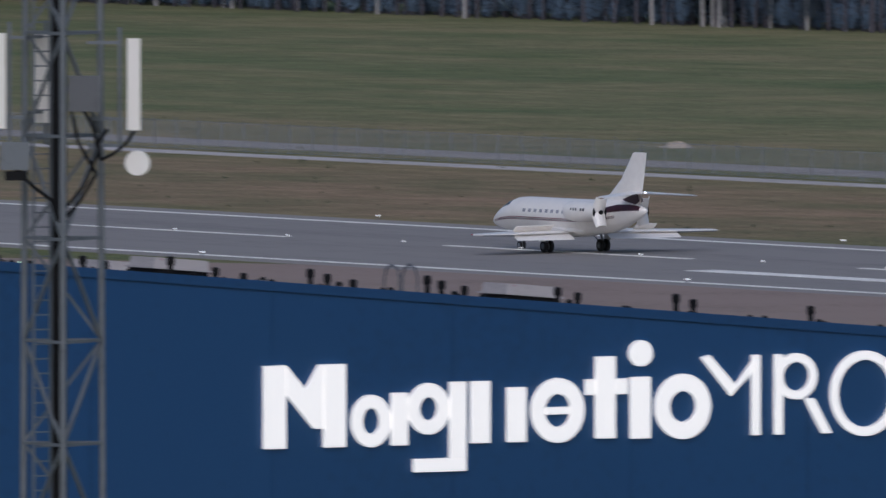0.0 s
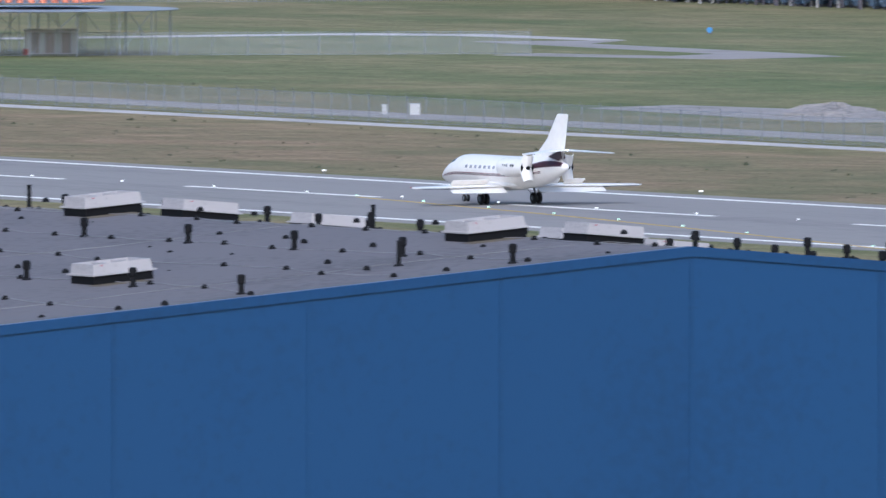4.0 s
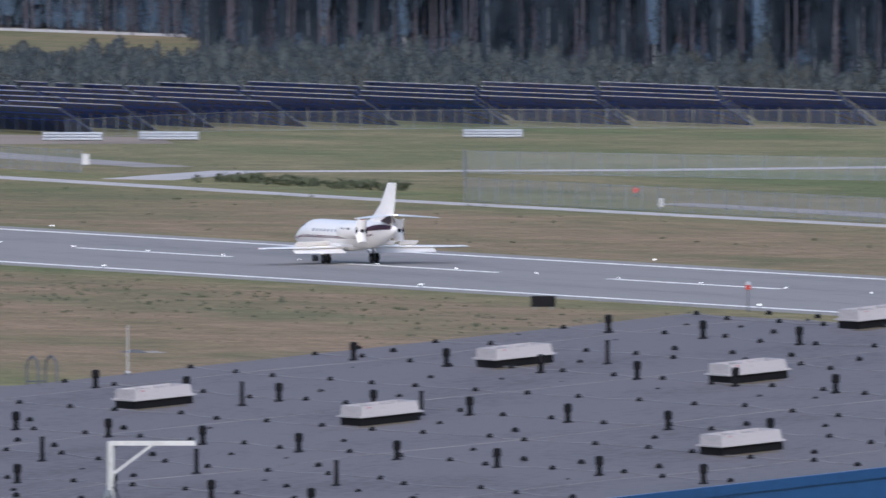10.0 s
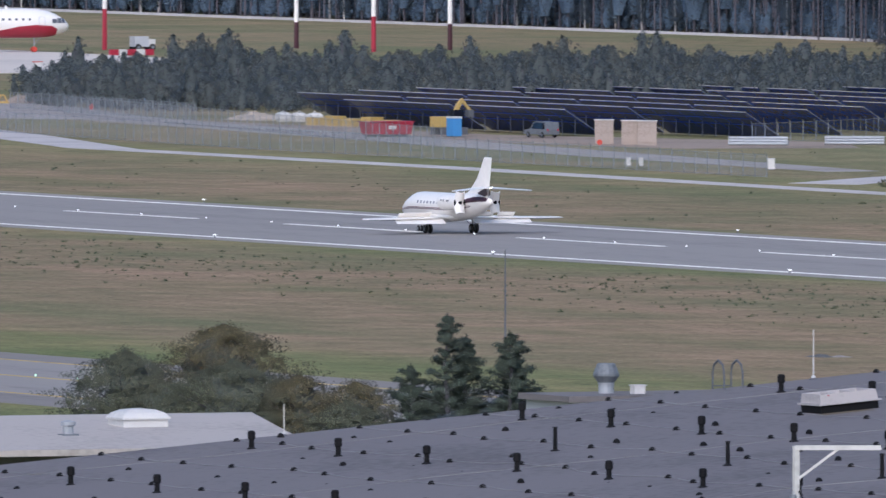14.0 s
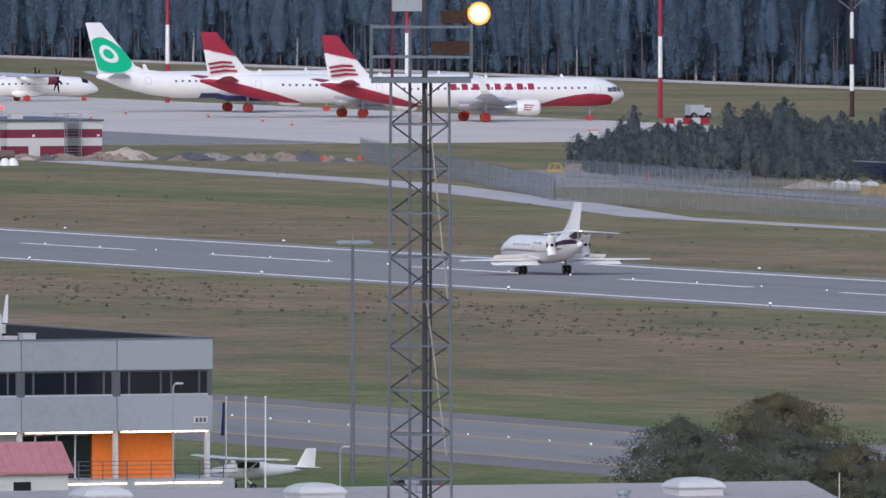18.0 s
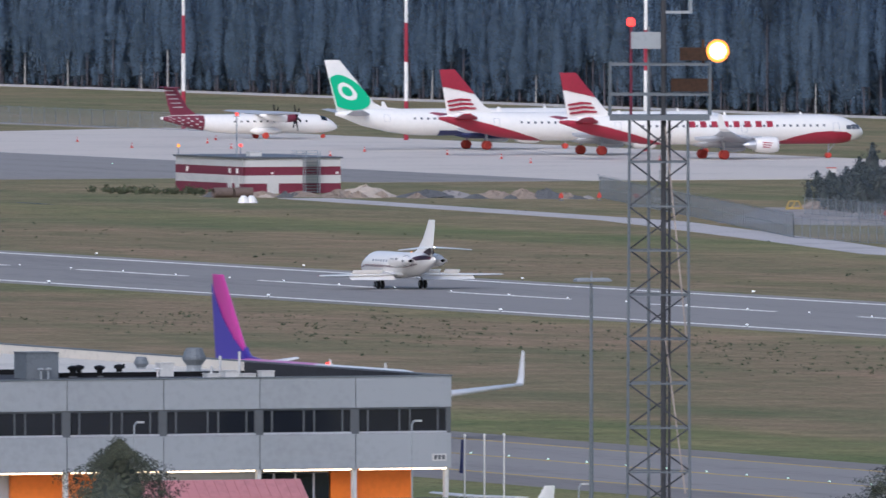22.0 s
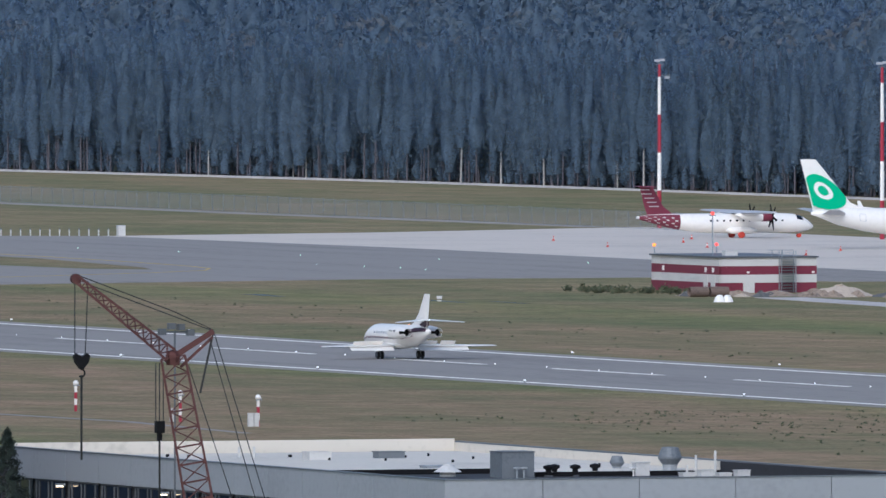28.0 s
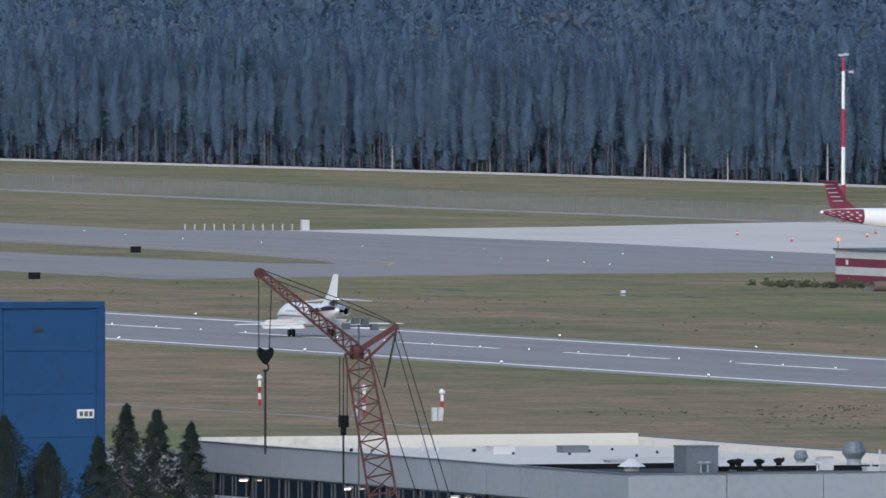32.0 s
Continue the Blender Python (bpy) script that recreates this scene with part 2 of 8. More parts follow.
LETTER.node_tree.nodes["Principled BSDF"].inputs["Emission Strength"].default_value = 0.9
RED = mat("red_paint", (0.34, 0.022, 0.045), 0.4, 0, 0.1, 1.2)
AERIAL_ORANGE = mat("faded_orange_cover", (0.62, 0.20, 0.11), 0.7, 0, 0.2, 3)
ORANGE_RED = mat("orange_red_cover", (0.50, 0.055, 0.035), 0.7, 0, 0.15, 3)
RUBBER = mat("tyre_rubber", (0.02, 0.02, 0.022), 0.85, 0, 0.2, 4)
GREY = mat("light_grey_panel", (0.50, 0.51, 0.54), 0.5, 0.1, 0.06, 0.8, 0.03, pieces=0.04)
GREY_DARK = mat("dark_grey_paint", (0.10, 0.105, 0.115), 0.5, 0, 0.15, 1)
FELT_PALE = mat("pale_roof_felt", (0.40, 0.365, 0.335), 0.85, 0, 0.16, 0.8, 0.12)
ROOF_PALE = mat("pale_roof_membrane", (0.62, 0.575, 0.50), 0.8, 0, 0.14, 0.6, 0.1)
WINDOW = glassy("dark_window_glass", (0.012, 0.014, 0.02))
MAROON = mat("maroon_cladding", (0.17, 0.022, 0.045), 0.55, 0, 0.12, 1)
PINK_ROOF = mat("pink_sheet_roof", (0.44, 0.19, 0.20), 0.55, 0, 0.12, 0.8)
ORANGE = mat("orange_cladding", (0.82, 0.20, 0.015), 0.5, 0, 0.06, 1)
GREEN = mat("green_tail_paint", (0.02, 0.48, 0.23), 0.35, 0, 0.05, 1)
MAGENTA = mat("magenta_paint", (0.62, 0.06, 0.35), 0.35, 0, 0.05, 1)
PURPLE = mat("purple_paint", (0.075, 0.052, 0.36), 0.35, 0, 0.05, 1)
NAVY = mat("navy_paint", (0.03, 0.04, 0.14), 0.35, 0, 0.05, 1)
METAL = mat("bare_metal", (0.55, 0.55, 0.56), 0.3, 0.9, 0.1, 1)
WOOD = mat("plain_timber", (0.33, 0.275, 0.24), 0.8, 0, 0.2, 2)
CRANE_RED = mat("rusty_red_steel", (0.080, 0.029, 0.026), 0.7, 0.2, 0.35, 3)
SOLAR = mat("solar_panel_glass", (0.022, 0.052, 0.240), 0.25, 0, 0.2, 0.5)
CABLE = mat("steel_cable", (0.03, 0.03, 0.03), 0.6, 0.5, 0.2, 2)
YELLOW_PAINT = mat("machine_yellow", (0.44, 0.31, 0.10), 0.5, 0, 0.15, 2)
BLUE_PLASTIC = mat("blue_plastic", (0.07, 0.26, 0.55), 0.5, 0, 0.08, 2)
BARK = mat("pine_bark", (0.092, 0.084, 0.100), 0.9, 0, 0.3, 1.0)
PALE_BARK = mat("birch_bark", (0.40, 0.38, 0.37), 0.8, 0, 0.3, 1.0)
# distance haze is mixed into the woods' colours: bluer and paler than real foliage
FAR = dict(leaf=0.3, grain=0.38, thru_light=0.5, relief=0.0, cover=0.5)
NEEDLES = leafy("hazy_pine_needles", (0.140, 0.204, 0.286), (0.172, 0.242, 0.326), **FAR)
BROWN_NEEDLES = leafy("hazy_brownish_pine_needles", (0.150, 0.200, 0.268), (0.182, 0.236, 0.302), **FAR)
MIXED_LEAVES = leafy("hazy_edge_leaves", (0.152, 0.208, 0.268), (0.186, 0.246, 0.298), **FAR)
# nearer woods: the same blue haze tint, less lightened
LESS_HAZY_NEEDLES = leafy("less_hazy_pine_needles", (0.072, 0.100, 0.134), (0.104, 0.136, 0.168), **FAR)
FAR_NEEDLES = leafy("hazy_far_canopy", (0.146, 0.214, 0.318), (0.172, 0.246, 0.346), **FAR)
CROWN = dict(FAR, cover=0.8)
FAR_LEAVES = leafy("hazy_mixed_leaves", (0.120, 0.176, 0.250), (0.152, 0.214, 0.286), **CROWN)
FAR_OLIVE = leafy("hazy_olive_leaves", (0.188, 0.240, 0.296), (0.222, 0.276, 0.322), **CROWN)
FAR_RUST = leafy("hazy_turning_leaves", (0.205, 0.225, 0.256), (0.238, 0.254, 0.272), **CROWN)
# solid hull behind the open sprays: crown shade as a slightly darker, hazy blue
INNER = leafy("shaded_forest_hull", (0.134, 0.192, 0.266), (0.164, 0.226, 0.300), 0.3, 0.40, 0.5, 0.0)
NEAR = dict(leaf=0.45, grain=0.2, thru_light=0.45, relief=0.0, cover=0.6)
NEAR_NEEDLES = leafy("dark_conifer_needles", (0.036, 0.052, 0.048), (0.078, 0.098, 0.076), **NEAR)
YOUNG_NEEDLES = leafy("young_pine_needles", (0.090, 0.118, 0.098), (0.155, 0.186, 0.138), **NEAR)
LEAVES = leafy("willow_leaves", (0.130, 0.145, 0.105), (0.225, 0.232, 0.155), **NEAR)
AUTUMN = leafy("turning_leaves", (0.160, 0.150, 0.088), (0.270, 0.232, 0.132), **NEAR)
# same for shrubs and bushes: inner shade put into a darker hull colour
INNER_SHRUB = leafy("shaded_shrub_hull", (0.110, 0.128, 0.130), (0.150, 0.168, 0.160), 0.45, 0.2, 0.4, 0.0)
SHRUB = leafy("shrub_leaves", (0.118, 0.142, 0.156), (0.160, 0.184, 0.188), **NEAR)
SHRUB_OLIVE = leafy("olive_shrub_leaves", (0.142, 0.152, 0.140), (0.190, 0.195, 0.166), **NEAR)
SHRUB_PINE = leafy("young_belt_pine_needles", (0.098, 0.126, 0.140), (0.136, 0.160, 0.162), **NEAR)
LAMP_WHITE = glow("lit_white_lamp", (1.0, 0.95, 0.88), 9.0)
LAMP_GREEN = glow("lit_green_lamp", (0.70, 1.0, 0.74), 1.4)
LAMP_ORANGE = glow("lit_sodium_lamp", (1.0, 0.30, 0.03), 1.5)
LAMP_SODIUM = glow("glaring_sodium_lamp", (1.0, 0.68, 0.30), 7.0)
LAMP_RUNWAY = glow("lit_runway_lamp", (1.0, 0.95, 0.88), 2.0)
LAMP_RED = glow("lit_red_lamp", (1.0, 0.05, 0.035), 2.5)
LAMP_WARM = glow("lit_warm_lamp", (1.0, 0.72, 0.42), 6.0)
SWOOSH = mat("dark_maroon_paint", (0.055, 0.016, 0.026), 0.35, 0, 0.1, 1)
PANE_PALE = glassy("pale_cabin_window", (0.10, 0.105, 0.12), 0.15)
FENCE_STEEL = mat("weathered_fence_steel", (0.21, 0.225, 0.235), 0.7, 0.1, 0.15, 2)
WEED = leafy("weed_leaves", (0.100, 0.116, 0.070), (0.160, 0.168, 0.100))
FACADE = mat("grey_facade_panel", (0.345, 0.36, 0.385), 0.5, 0.05, 0.07, 0.8, 0.03, pieces=0.035)
SKYLIGHT = mat("dulled_white_plastic", (0.38, 0.355, 0.35), 0.6, 0, 0.18, 2.5, 0.05)
FELT = mat("black_roof_felt", (0.030, 0.030, 0.034), 0.85, 0, 0.25, 1.0, 0.1)
PANE_FAINT = glassy("silvery_cabin_window", (0.36, 0.36, 0.39), 0.2)
DARK_STEEL = mat("dark_weathered_steel", (0.045, 0.045, 0.05), 0.7, 0.1, 0.3, 2)
PINK = mat("pink_paint", (0.60, 0.16, 0.40), 0.35, 0, 0.06, 1)


# ---- building blocks ----
def box(bm, x0, y0, z0, x1, y1, z1):
    v = [bm.verts.new((x, y, z)) for z in (z0, z1) for x, y in ((x0, y0), (x1, y0), (x1, y1), (x0, y1))]
    for f in ((3, 2, 1, 0), (4, 5, 6, 7), (0, 1, 5, 4), (1, 2, 6, 5), (2, 3, 7, 6), (3, 0, 4, 7)):
        bm.faces.new([v[i] for i in f])


def beam(bm, a, b, w, sides=4, w2=None):
    """A bar from a to b, w across (w2 at its end)."""
    a, b = Vector(a), Vector(b)
    d = (b - a)
    if d.length < 1e-6:
        return
    q = d.to_track_quat("Z", "Y")
    r0, r1 = w / 2, (w if w2 is None else w2) / 2
    off = math.pi / 4 if sides == 4 else 0
    k = 1.414 if sides == 4 else 1
    rings = []
    for p, r in ((a, r0), (b, r1)):
        rings.append([bm.verts.new(p + q @ Vector((math.cos(off + 2 * math.pi * i / sides) * r * k, math.sin(off + 2 * math.pi * i / sides) * r * k, 0))) for i in range(sides)])
    for i in range(sides):
        j = (i + 1) % sides
        bm.faces.new((rings[0][i], rings[0][j], rings[1][j], rings[1][i]))
    bm.faces.new(rings[0][::-1])
    bm.faces.new(rings[1])


def tube(bm, points, w, sides=6):
    for a, b in zip(points, points[1:]):
        beam(bm, a, b, w, sides)


def loft(bm, rings, close=True):
    """Skin over rings of equal point count."""
    vs = [[bm.verts.new(p) for p in r] for r in rings]
    n = len(vs[0])
    for a, b in zip(vs, vs[1:]):
        for i in range(n):
            j = (i + 1) % n
            bm.faces.new((a[i], a[j], b[j], b[i]))
    if close:
        bm.faces.new(vs[0][::-1])
        bm.faces.new(vs[-1])
    return vs


def oval(x, zc, ry, rz, n=24, yc=0.0):
    return [(x, yc + ry * math.sin(2 * math.pi * i / n), zc + rz * math.cos(2 * math.pi * i / n)) for i in range(n)]


def lathe(bm, profile, n=12, at=(0, 0, 0)):
    """A solid turned about z from (radius, z) pairs."""
    loft(bm, [[(at[0] + r * math.cos(2 * math.pi * i / n), at[1] + r * math.sin(2 * math.pi * i / n), at[2] + z) for i in range(n)] for r, z in profile])


def slab(bm, outline, z0, z1):
    """A plate with the given outline."""
    lo, hi = [bm.verts.new((x, y, z0)) for x, y in outline], [bm.verts.new((x, y, z1)) for x, y in outline]
    n = len(outline)
    for i in range(n):
        j = (i + 1) % n
        bm.faces.new((lo[i], lo[j], hi[j], hi[i]))
    bm.faces.new(lo[::-1])
    bm.faces.new(hi)


def mesh_of(name, bm, material, smooth=False):
    bmesh.ops.recalc_face_normals(bm, faces=bm.faces[:])
    me = bpy.data.meshes.new(name)
    bm.to_mesh(me)
    bm.free()
    me.materials.append(material)
    if smooth:
        for p in me.polygons:
            p.use_smooth = True
    return me


def part(name, bm, material, parent, label="", smooth=False):
    ob = new(name, mesh_of(name, bm, material, smooth))
    ob.parent = parent
    if label:
        tagged(ob, label)
    return ob


def thing(name, label, category, m=None, group="", kind=""):
    ob = new(name)
    if m is not None:
        ob.matrix_basis = m
    return tagged(ob, label, category, group, kind)


def solid(name, bm, material, label, category="", group="", kind="", m=None, smooth=False):
    """A thing that is one mesh."""
    ob = new(name, mesh_of(name, bm, material, smooth))
    if m is not None:
        ob.matrix_basis = m
    return tagged(ob, label, category, group, kind)


def setting(name, bm, material, label, smooth=False):
    return solid(name, bm, material, label, kind="structure", smooth=smooth)


def B():
    return bmesh.new()


def boxed(*boxes):
    bm = B()
    for b in boxes:
        box(bm, *b)
    return bm


def bars(*beams):
    bm = B()
    for a, b, w in beams:
        beam(bm, a, b, w)
    return bm


def array_mesh(name, chunks, materials):
    """One mesh from many (vertices, faces, material index) chunks; faces are triangles."""
    vs, fs, mi, base = [], [], [], 0
    for v, f, k in chunks:
        vs.append(v)
        fs.append(f + base)
        mi.append(np.full(len(f), k, np.int32))
        base += len(v)
    v, f, k = np.concatenate(vs).astype(np.float32), np.concatenate(fs).astype(np.int32), np.concatenate(mi)
    me = bpy.data.meshes.new(name)
    me.vertices.add(len(v))
    me.vertices.foreach_set("co", v.ravel())
    me.loops.add(len(f) * 3)
    me.loops.foreach_set("vertex_index", f.ravel())
    me.polygons.add(len(f))
    me.polygons.foreach_set("loop_start", np.arange(0, len(f) * 3, 3, dtype=np.int32))
    me.polygons.foreach_set("material_index", k)
    for m in materials:
        me.materials.append(m)
    me.update(calc_edges=True)
    return me


# ---- ground, runway, taxiways, apron ----
def strip(name, material, label, x0, x1, y0, y1, z, thick=0.3):
    return setting(name, boxed((x0, y0, z - thick, x1, y1, z)), material, label)


bm = B()
slab(bm, [(-3000, -1500), (5200, -1500), (5200, 5600), (-3000, 5600)], -1.0, 0.0)
setting("ground", bm, GRASS, "mown airfield grass with dry brown bands")

RWY = 734.5
strip("runway", ASPHALT, "grey grooved asphalt runway with white edge lines", 707.6, 758.6, -300, 4600, 0.05)
bm = B()
for x in (711.0, 754.2):
    box(bm, x - 0.45, -300, 0.04, x + 0.45, 4600, 0.075)
setting("runway_edge_line", bm, LINE, "continuous white painted runway edge lines")
for k in range(-6, 42):
    y = 1124.7 + 51.19 * k
    setting("centreline_dash", boxed((RWY - 0.35, y, 0.04, RWY + 0.35, y + 30.4, 0.078)), LINE, "white painted centreline dash on asphalt")
# touchdown marking near the start of the view
setting("touchdown_bar", boxed((722.2, 1030, 0.04, 724.6, 1106.5, 0.078)), LINE, "broad white touchdown bar on asphalt")

# parallel taxiway with worn shoulders
strip("taxiway_shoulder", SHOULDER, "worn brownish taxiway shoulder", 531, 572, 600, 2600, 0.03)
strip("taxiway", ASPHALT, "grey asphalt taxiway", 538, 566, 600, 2600, 0.06)
bm = B()
for x in (538.6, 552.3, 565.4):
    box(bm, x - 0.16, 600, 0.05, x + 0.16, 2600, 0.085)
setting("taxiway_line", bm, YELLOW, "yellow painted taxiway lines")

# perimeter tracks behind the runway
bm = B()
slab(bm, [(828.6, 300), (832.4, 300), (832.4, 1700), (840.5, 1860), (842, 1950), (858, 2010), (884, 2120), (896, 2260), (890, 2262), (878, 2130), (853, 2022), (838, 1960), (836, 1860), (828.6, 1700)], -0.2, 0.05)
setting("perimeter_track", bm, PALE_GRAVEL, "pale gravel perimeter track")
bm = B()
slab(bm, [(841.5, 300), (850, 300), (850, 1600), (851.5, 1678), (846.5, 1676), (841.5, 1600)], -0.2, 0.04)
setting("gravel_strip", bm, GRAVEL, "broad gravel strip beside the perimeter fence")

# apron and taxi lanes in the distance
bm = B()
slab(bm, [(968, 2353), (1050, 2353), (1062, 2480), (1068, 2760), (1015, 2728), (966, 2712), (972, 2612), (971.5, 2500)], -0.2, 0.06)
setting("apron", bm, CONCRETE, "pale concrete aircraft apron")
bm = B()
slab(bm, [(968.5, 2353), (972, 2500), (972.5, 2612), (966.5, 2712), (950, 2722), (948, 3600), (900, 3600), (898, 2545), (889, 2480), (884, 2462), (878, 2470), (872, 2540), (868, 3600), (826, 3600), (828, 2372), (887, 2390), (930, 2388), (938, 2353)], -0.2, 0.055)
setting("apron_taxiway", bm, ASPHALT, "grey asphalt apron taxiway")
bm = B()
pts = [(828, 2405), (856, 2424), (876, 2440), (888, 2453), (893.4, 2466), (896.5, 2482), (899, 2505), (901, 2530), (902.5, 2556), (904.5, 2610), (906, 2700), (907, 2900)]
for (xa, ya), (xb, yb) in zip(pts, pts[1:]):
    slab(bm, [(xa - 0.2, ya), (xa + 0.2, ya), (xb + 0.2, yb), (xb - 0.2, yb)], 0.05, 0.085)
setting("apron_guide_line", bm, YELLOW, "yellow painted guide line on the apron taxiway")


# ---- the large blue hangar: gable end towards the camera, ridge along the runway ----
HX, HY0, HY1, HZ, HK = 405.7, 707.8, 799.6, 20.18, 0.0825   # ridge x, front, back, ridge height, pitch
HW = 78.0


def roof_z(x):
    return HZ - HK * abs(x - HX)


hangar = thing("hangar", "large blue clad maintenance hangar with low gable roof", "hangar")
bm = B()
loft(bm, [[(HX - HW, y, 0), (HX + HW, y, 0), (HX + HW, y, roof_z(HX + HW) - 0.25), (HX, y, HZ - 0.25), (HX - HW, y, roof_z(HX - HW) - 0.25)] for y in (HY0 + 0.12, HY1)])
part("wall", bm, BLUE, hangar)
bm = B()
loft(bm, [[(HX - HW - 0.3, y, roof_z(HX - HW) - 0.22), (HX, y, HZ - 0.22), (HX + HW + 0.3, y, roof_z(HX + HW) - 0.22), (HX + HW + 0.3, y, roof_z(HX + HW)), (HX, y, HZ), (HX - HW - 0.3, y, roof_z(HX - HW))] for y in (HY0 - 0.05, HY1 + 0.1)])
hangar_roof = part("roof", bm, BITUMEN, hangar, "dark grey bitumen felt roof")
# cladding panels of the gable wall, bay by bay
bay = 8.93
for k in range(-9, 9):
    xa, xb = HX + bay * k + 0.008, HX + bay * (k + 1) - 0.008
    if xa < HX - HW or xb > HX + HW:
        continue
    bm = B()
    loft(bm, [[(xa, y, 0.0), (xb, y, 0.0), (xb, y, roof_z(xb) - 0.30), (xa, y, roof_z(xa) - 0.30)] for y in (HY0, HY0 + 0.125)])
    part("panel", bm, BLUE, hangar)
    part("joint_cover", boxed((xa - 0.11, HY0 - 0.02, 0.0, xa + 0.09, HY0 + 0.01, roof_z(xa) - 0.36)), BLUE_TRIM, hangar)
    for z in [2.4 * k + 0.9 for k in range(8)]:
        if z < roof_z(xa) - 0.8:
            part("joint_clip", boxed((xa - 0.28, HY0 - 0.035, z, xa + 0.26, HY0 - 0.021, z + 0.07)), BLUE_TRIM, hangar)
# verge trims
for s in (-1, 1):
    bm = B()
    xe = HX + s * (HW + 0.3)
    loft(bm, [[(x, HY0 - 0.09, roof_z(x) - 0.34), (x, HY0 + 0.35, roof_z(x) - 0.34), (x, HY0 + 0.35, roof_z(x) + 0.06), (x, HY0 - 0.09, roof_z(x) + 0.06)] for x in (HX, xe)])
    part("verge_trim", bm, BLUE_TRIM, hangar, "blue folded metal verge")

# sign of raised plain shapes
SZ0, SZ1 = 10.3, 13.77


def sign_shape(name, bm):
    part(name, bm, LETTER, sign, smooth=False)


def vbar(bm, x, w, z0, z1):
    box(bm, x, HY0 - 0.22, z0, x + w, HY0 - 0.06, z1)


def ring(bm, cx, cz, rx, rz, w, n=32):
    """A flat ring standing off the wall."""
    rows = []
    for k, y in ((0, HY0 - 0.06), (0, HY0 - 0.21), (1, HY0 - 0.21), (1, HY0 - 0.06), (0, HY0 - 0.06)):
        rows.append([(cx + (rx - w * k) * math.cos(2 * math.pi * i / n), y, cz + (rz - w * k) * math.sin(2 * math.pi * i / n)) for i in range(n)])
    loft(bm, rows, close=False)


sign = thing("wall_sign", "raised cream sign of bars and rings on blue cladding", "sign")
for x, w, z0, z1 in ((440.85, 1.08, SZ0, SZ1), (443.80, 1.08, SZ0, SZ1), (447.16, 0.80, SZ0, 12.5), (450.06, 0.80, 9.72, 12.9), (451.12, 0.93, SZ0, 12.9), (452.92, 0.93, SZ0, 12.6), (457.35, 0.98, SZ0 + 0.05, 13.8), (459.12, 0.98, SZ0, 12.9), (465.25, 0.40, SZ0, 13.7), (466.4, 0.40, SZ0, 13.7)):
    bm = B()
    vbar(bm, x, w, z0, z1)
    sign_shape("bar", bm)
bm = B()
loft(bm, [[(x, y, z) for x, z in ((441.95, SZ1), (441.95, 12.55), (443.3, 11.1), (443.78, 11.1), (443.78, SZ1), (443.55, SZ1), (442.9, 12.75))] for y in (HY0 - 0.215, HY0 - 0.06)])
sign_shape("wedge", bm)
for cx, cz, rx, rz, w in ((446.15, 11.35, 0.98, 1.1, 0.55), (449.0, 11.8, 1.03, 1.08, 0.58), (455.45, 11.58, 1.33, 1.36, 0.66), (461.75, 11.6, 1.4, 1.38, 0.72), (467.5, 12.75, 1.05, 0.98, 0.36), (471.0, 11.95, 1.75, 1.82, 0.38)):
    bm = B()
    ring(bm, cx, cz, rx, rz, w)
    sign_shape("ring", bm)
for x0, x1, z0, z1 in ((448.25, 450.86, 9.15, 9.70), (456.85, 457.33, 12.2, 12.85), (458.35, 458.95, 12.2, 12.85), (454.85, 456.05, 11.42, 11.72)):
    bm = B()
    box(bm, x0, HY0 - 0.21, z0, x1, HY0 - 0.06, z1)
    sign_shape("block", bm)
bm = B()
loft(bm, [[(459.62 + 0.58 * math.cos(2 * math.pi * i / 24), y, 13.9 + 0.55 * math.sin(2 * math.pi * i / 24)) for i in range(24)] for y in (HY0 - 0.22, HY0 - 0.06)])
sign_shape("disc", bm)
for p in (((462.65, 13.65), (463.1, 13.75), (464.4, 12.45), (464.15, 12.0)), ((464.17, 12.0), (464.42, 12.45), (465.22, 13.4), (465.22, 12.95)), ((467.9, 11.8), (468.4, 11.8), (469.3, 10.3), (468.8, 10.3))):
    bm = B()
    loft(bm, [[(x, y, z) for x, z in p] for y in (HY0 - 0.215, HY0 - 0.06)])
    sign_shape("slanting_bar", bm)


# ---- woods ----
rng = np.random.default_rng(7)


def clump_tris(rng, centre, size, n, leaf=1.0):
    """A ragged clump of n leaf triangles round a centre."""
    c = np.asarray(centre)
    p = rng.normal(size=(n, 3)) * np.asarray(size) * 0.45 + c
    a = rng.normal(size=(n, 3))
    b = rng.normal(size=(n, 3))
    k = (0.35 + 0.5 * rng.random((n, 1))) * np.mean(size) * leaf
    a *= k / np.linalg.norm(a, axis=1, keepdims=True)
    b *= k / np.linalg.norm(b, axis=1, keepdims=True)
    v = np.stack([p + a, p + b, p - 0.6 * (a + b)], 1).reshape(-1, 3)
    return v, np.arange(n * 3).reshape(-1, 3)


def unit(a):
    return a / np.maximum(np.linalg.norm(a, axis=-1, keepdims=True), 1e-9)


def trunk_chunk(height, r0, r1, k, sides=5, lean=0.0):
    """A tapered trunk: vertices, triangles, material index, normals."""
    a = 2 * math.pi * np.arange(sides) / sides
    ring = np.stack([np.cos(a), np.sin(a), np.zeros(sides)], 1)
    v = np.concatenate([ring * r0, ring * r1 + (lean, 0, height)])
    f = []
    for i in range(sides):
        j = (i + 1) % sides
        f += [(i, j, sides + j), (i, sides + j, sides + i)]
    return v, np.array(f), k, np.concatenate([ring, ring])


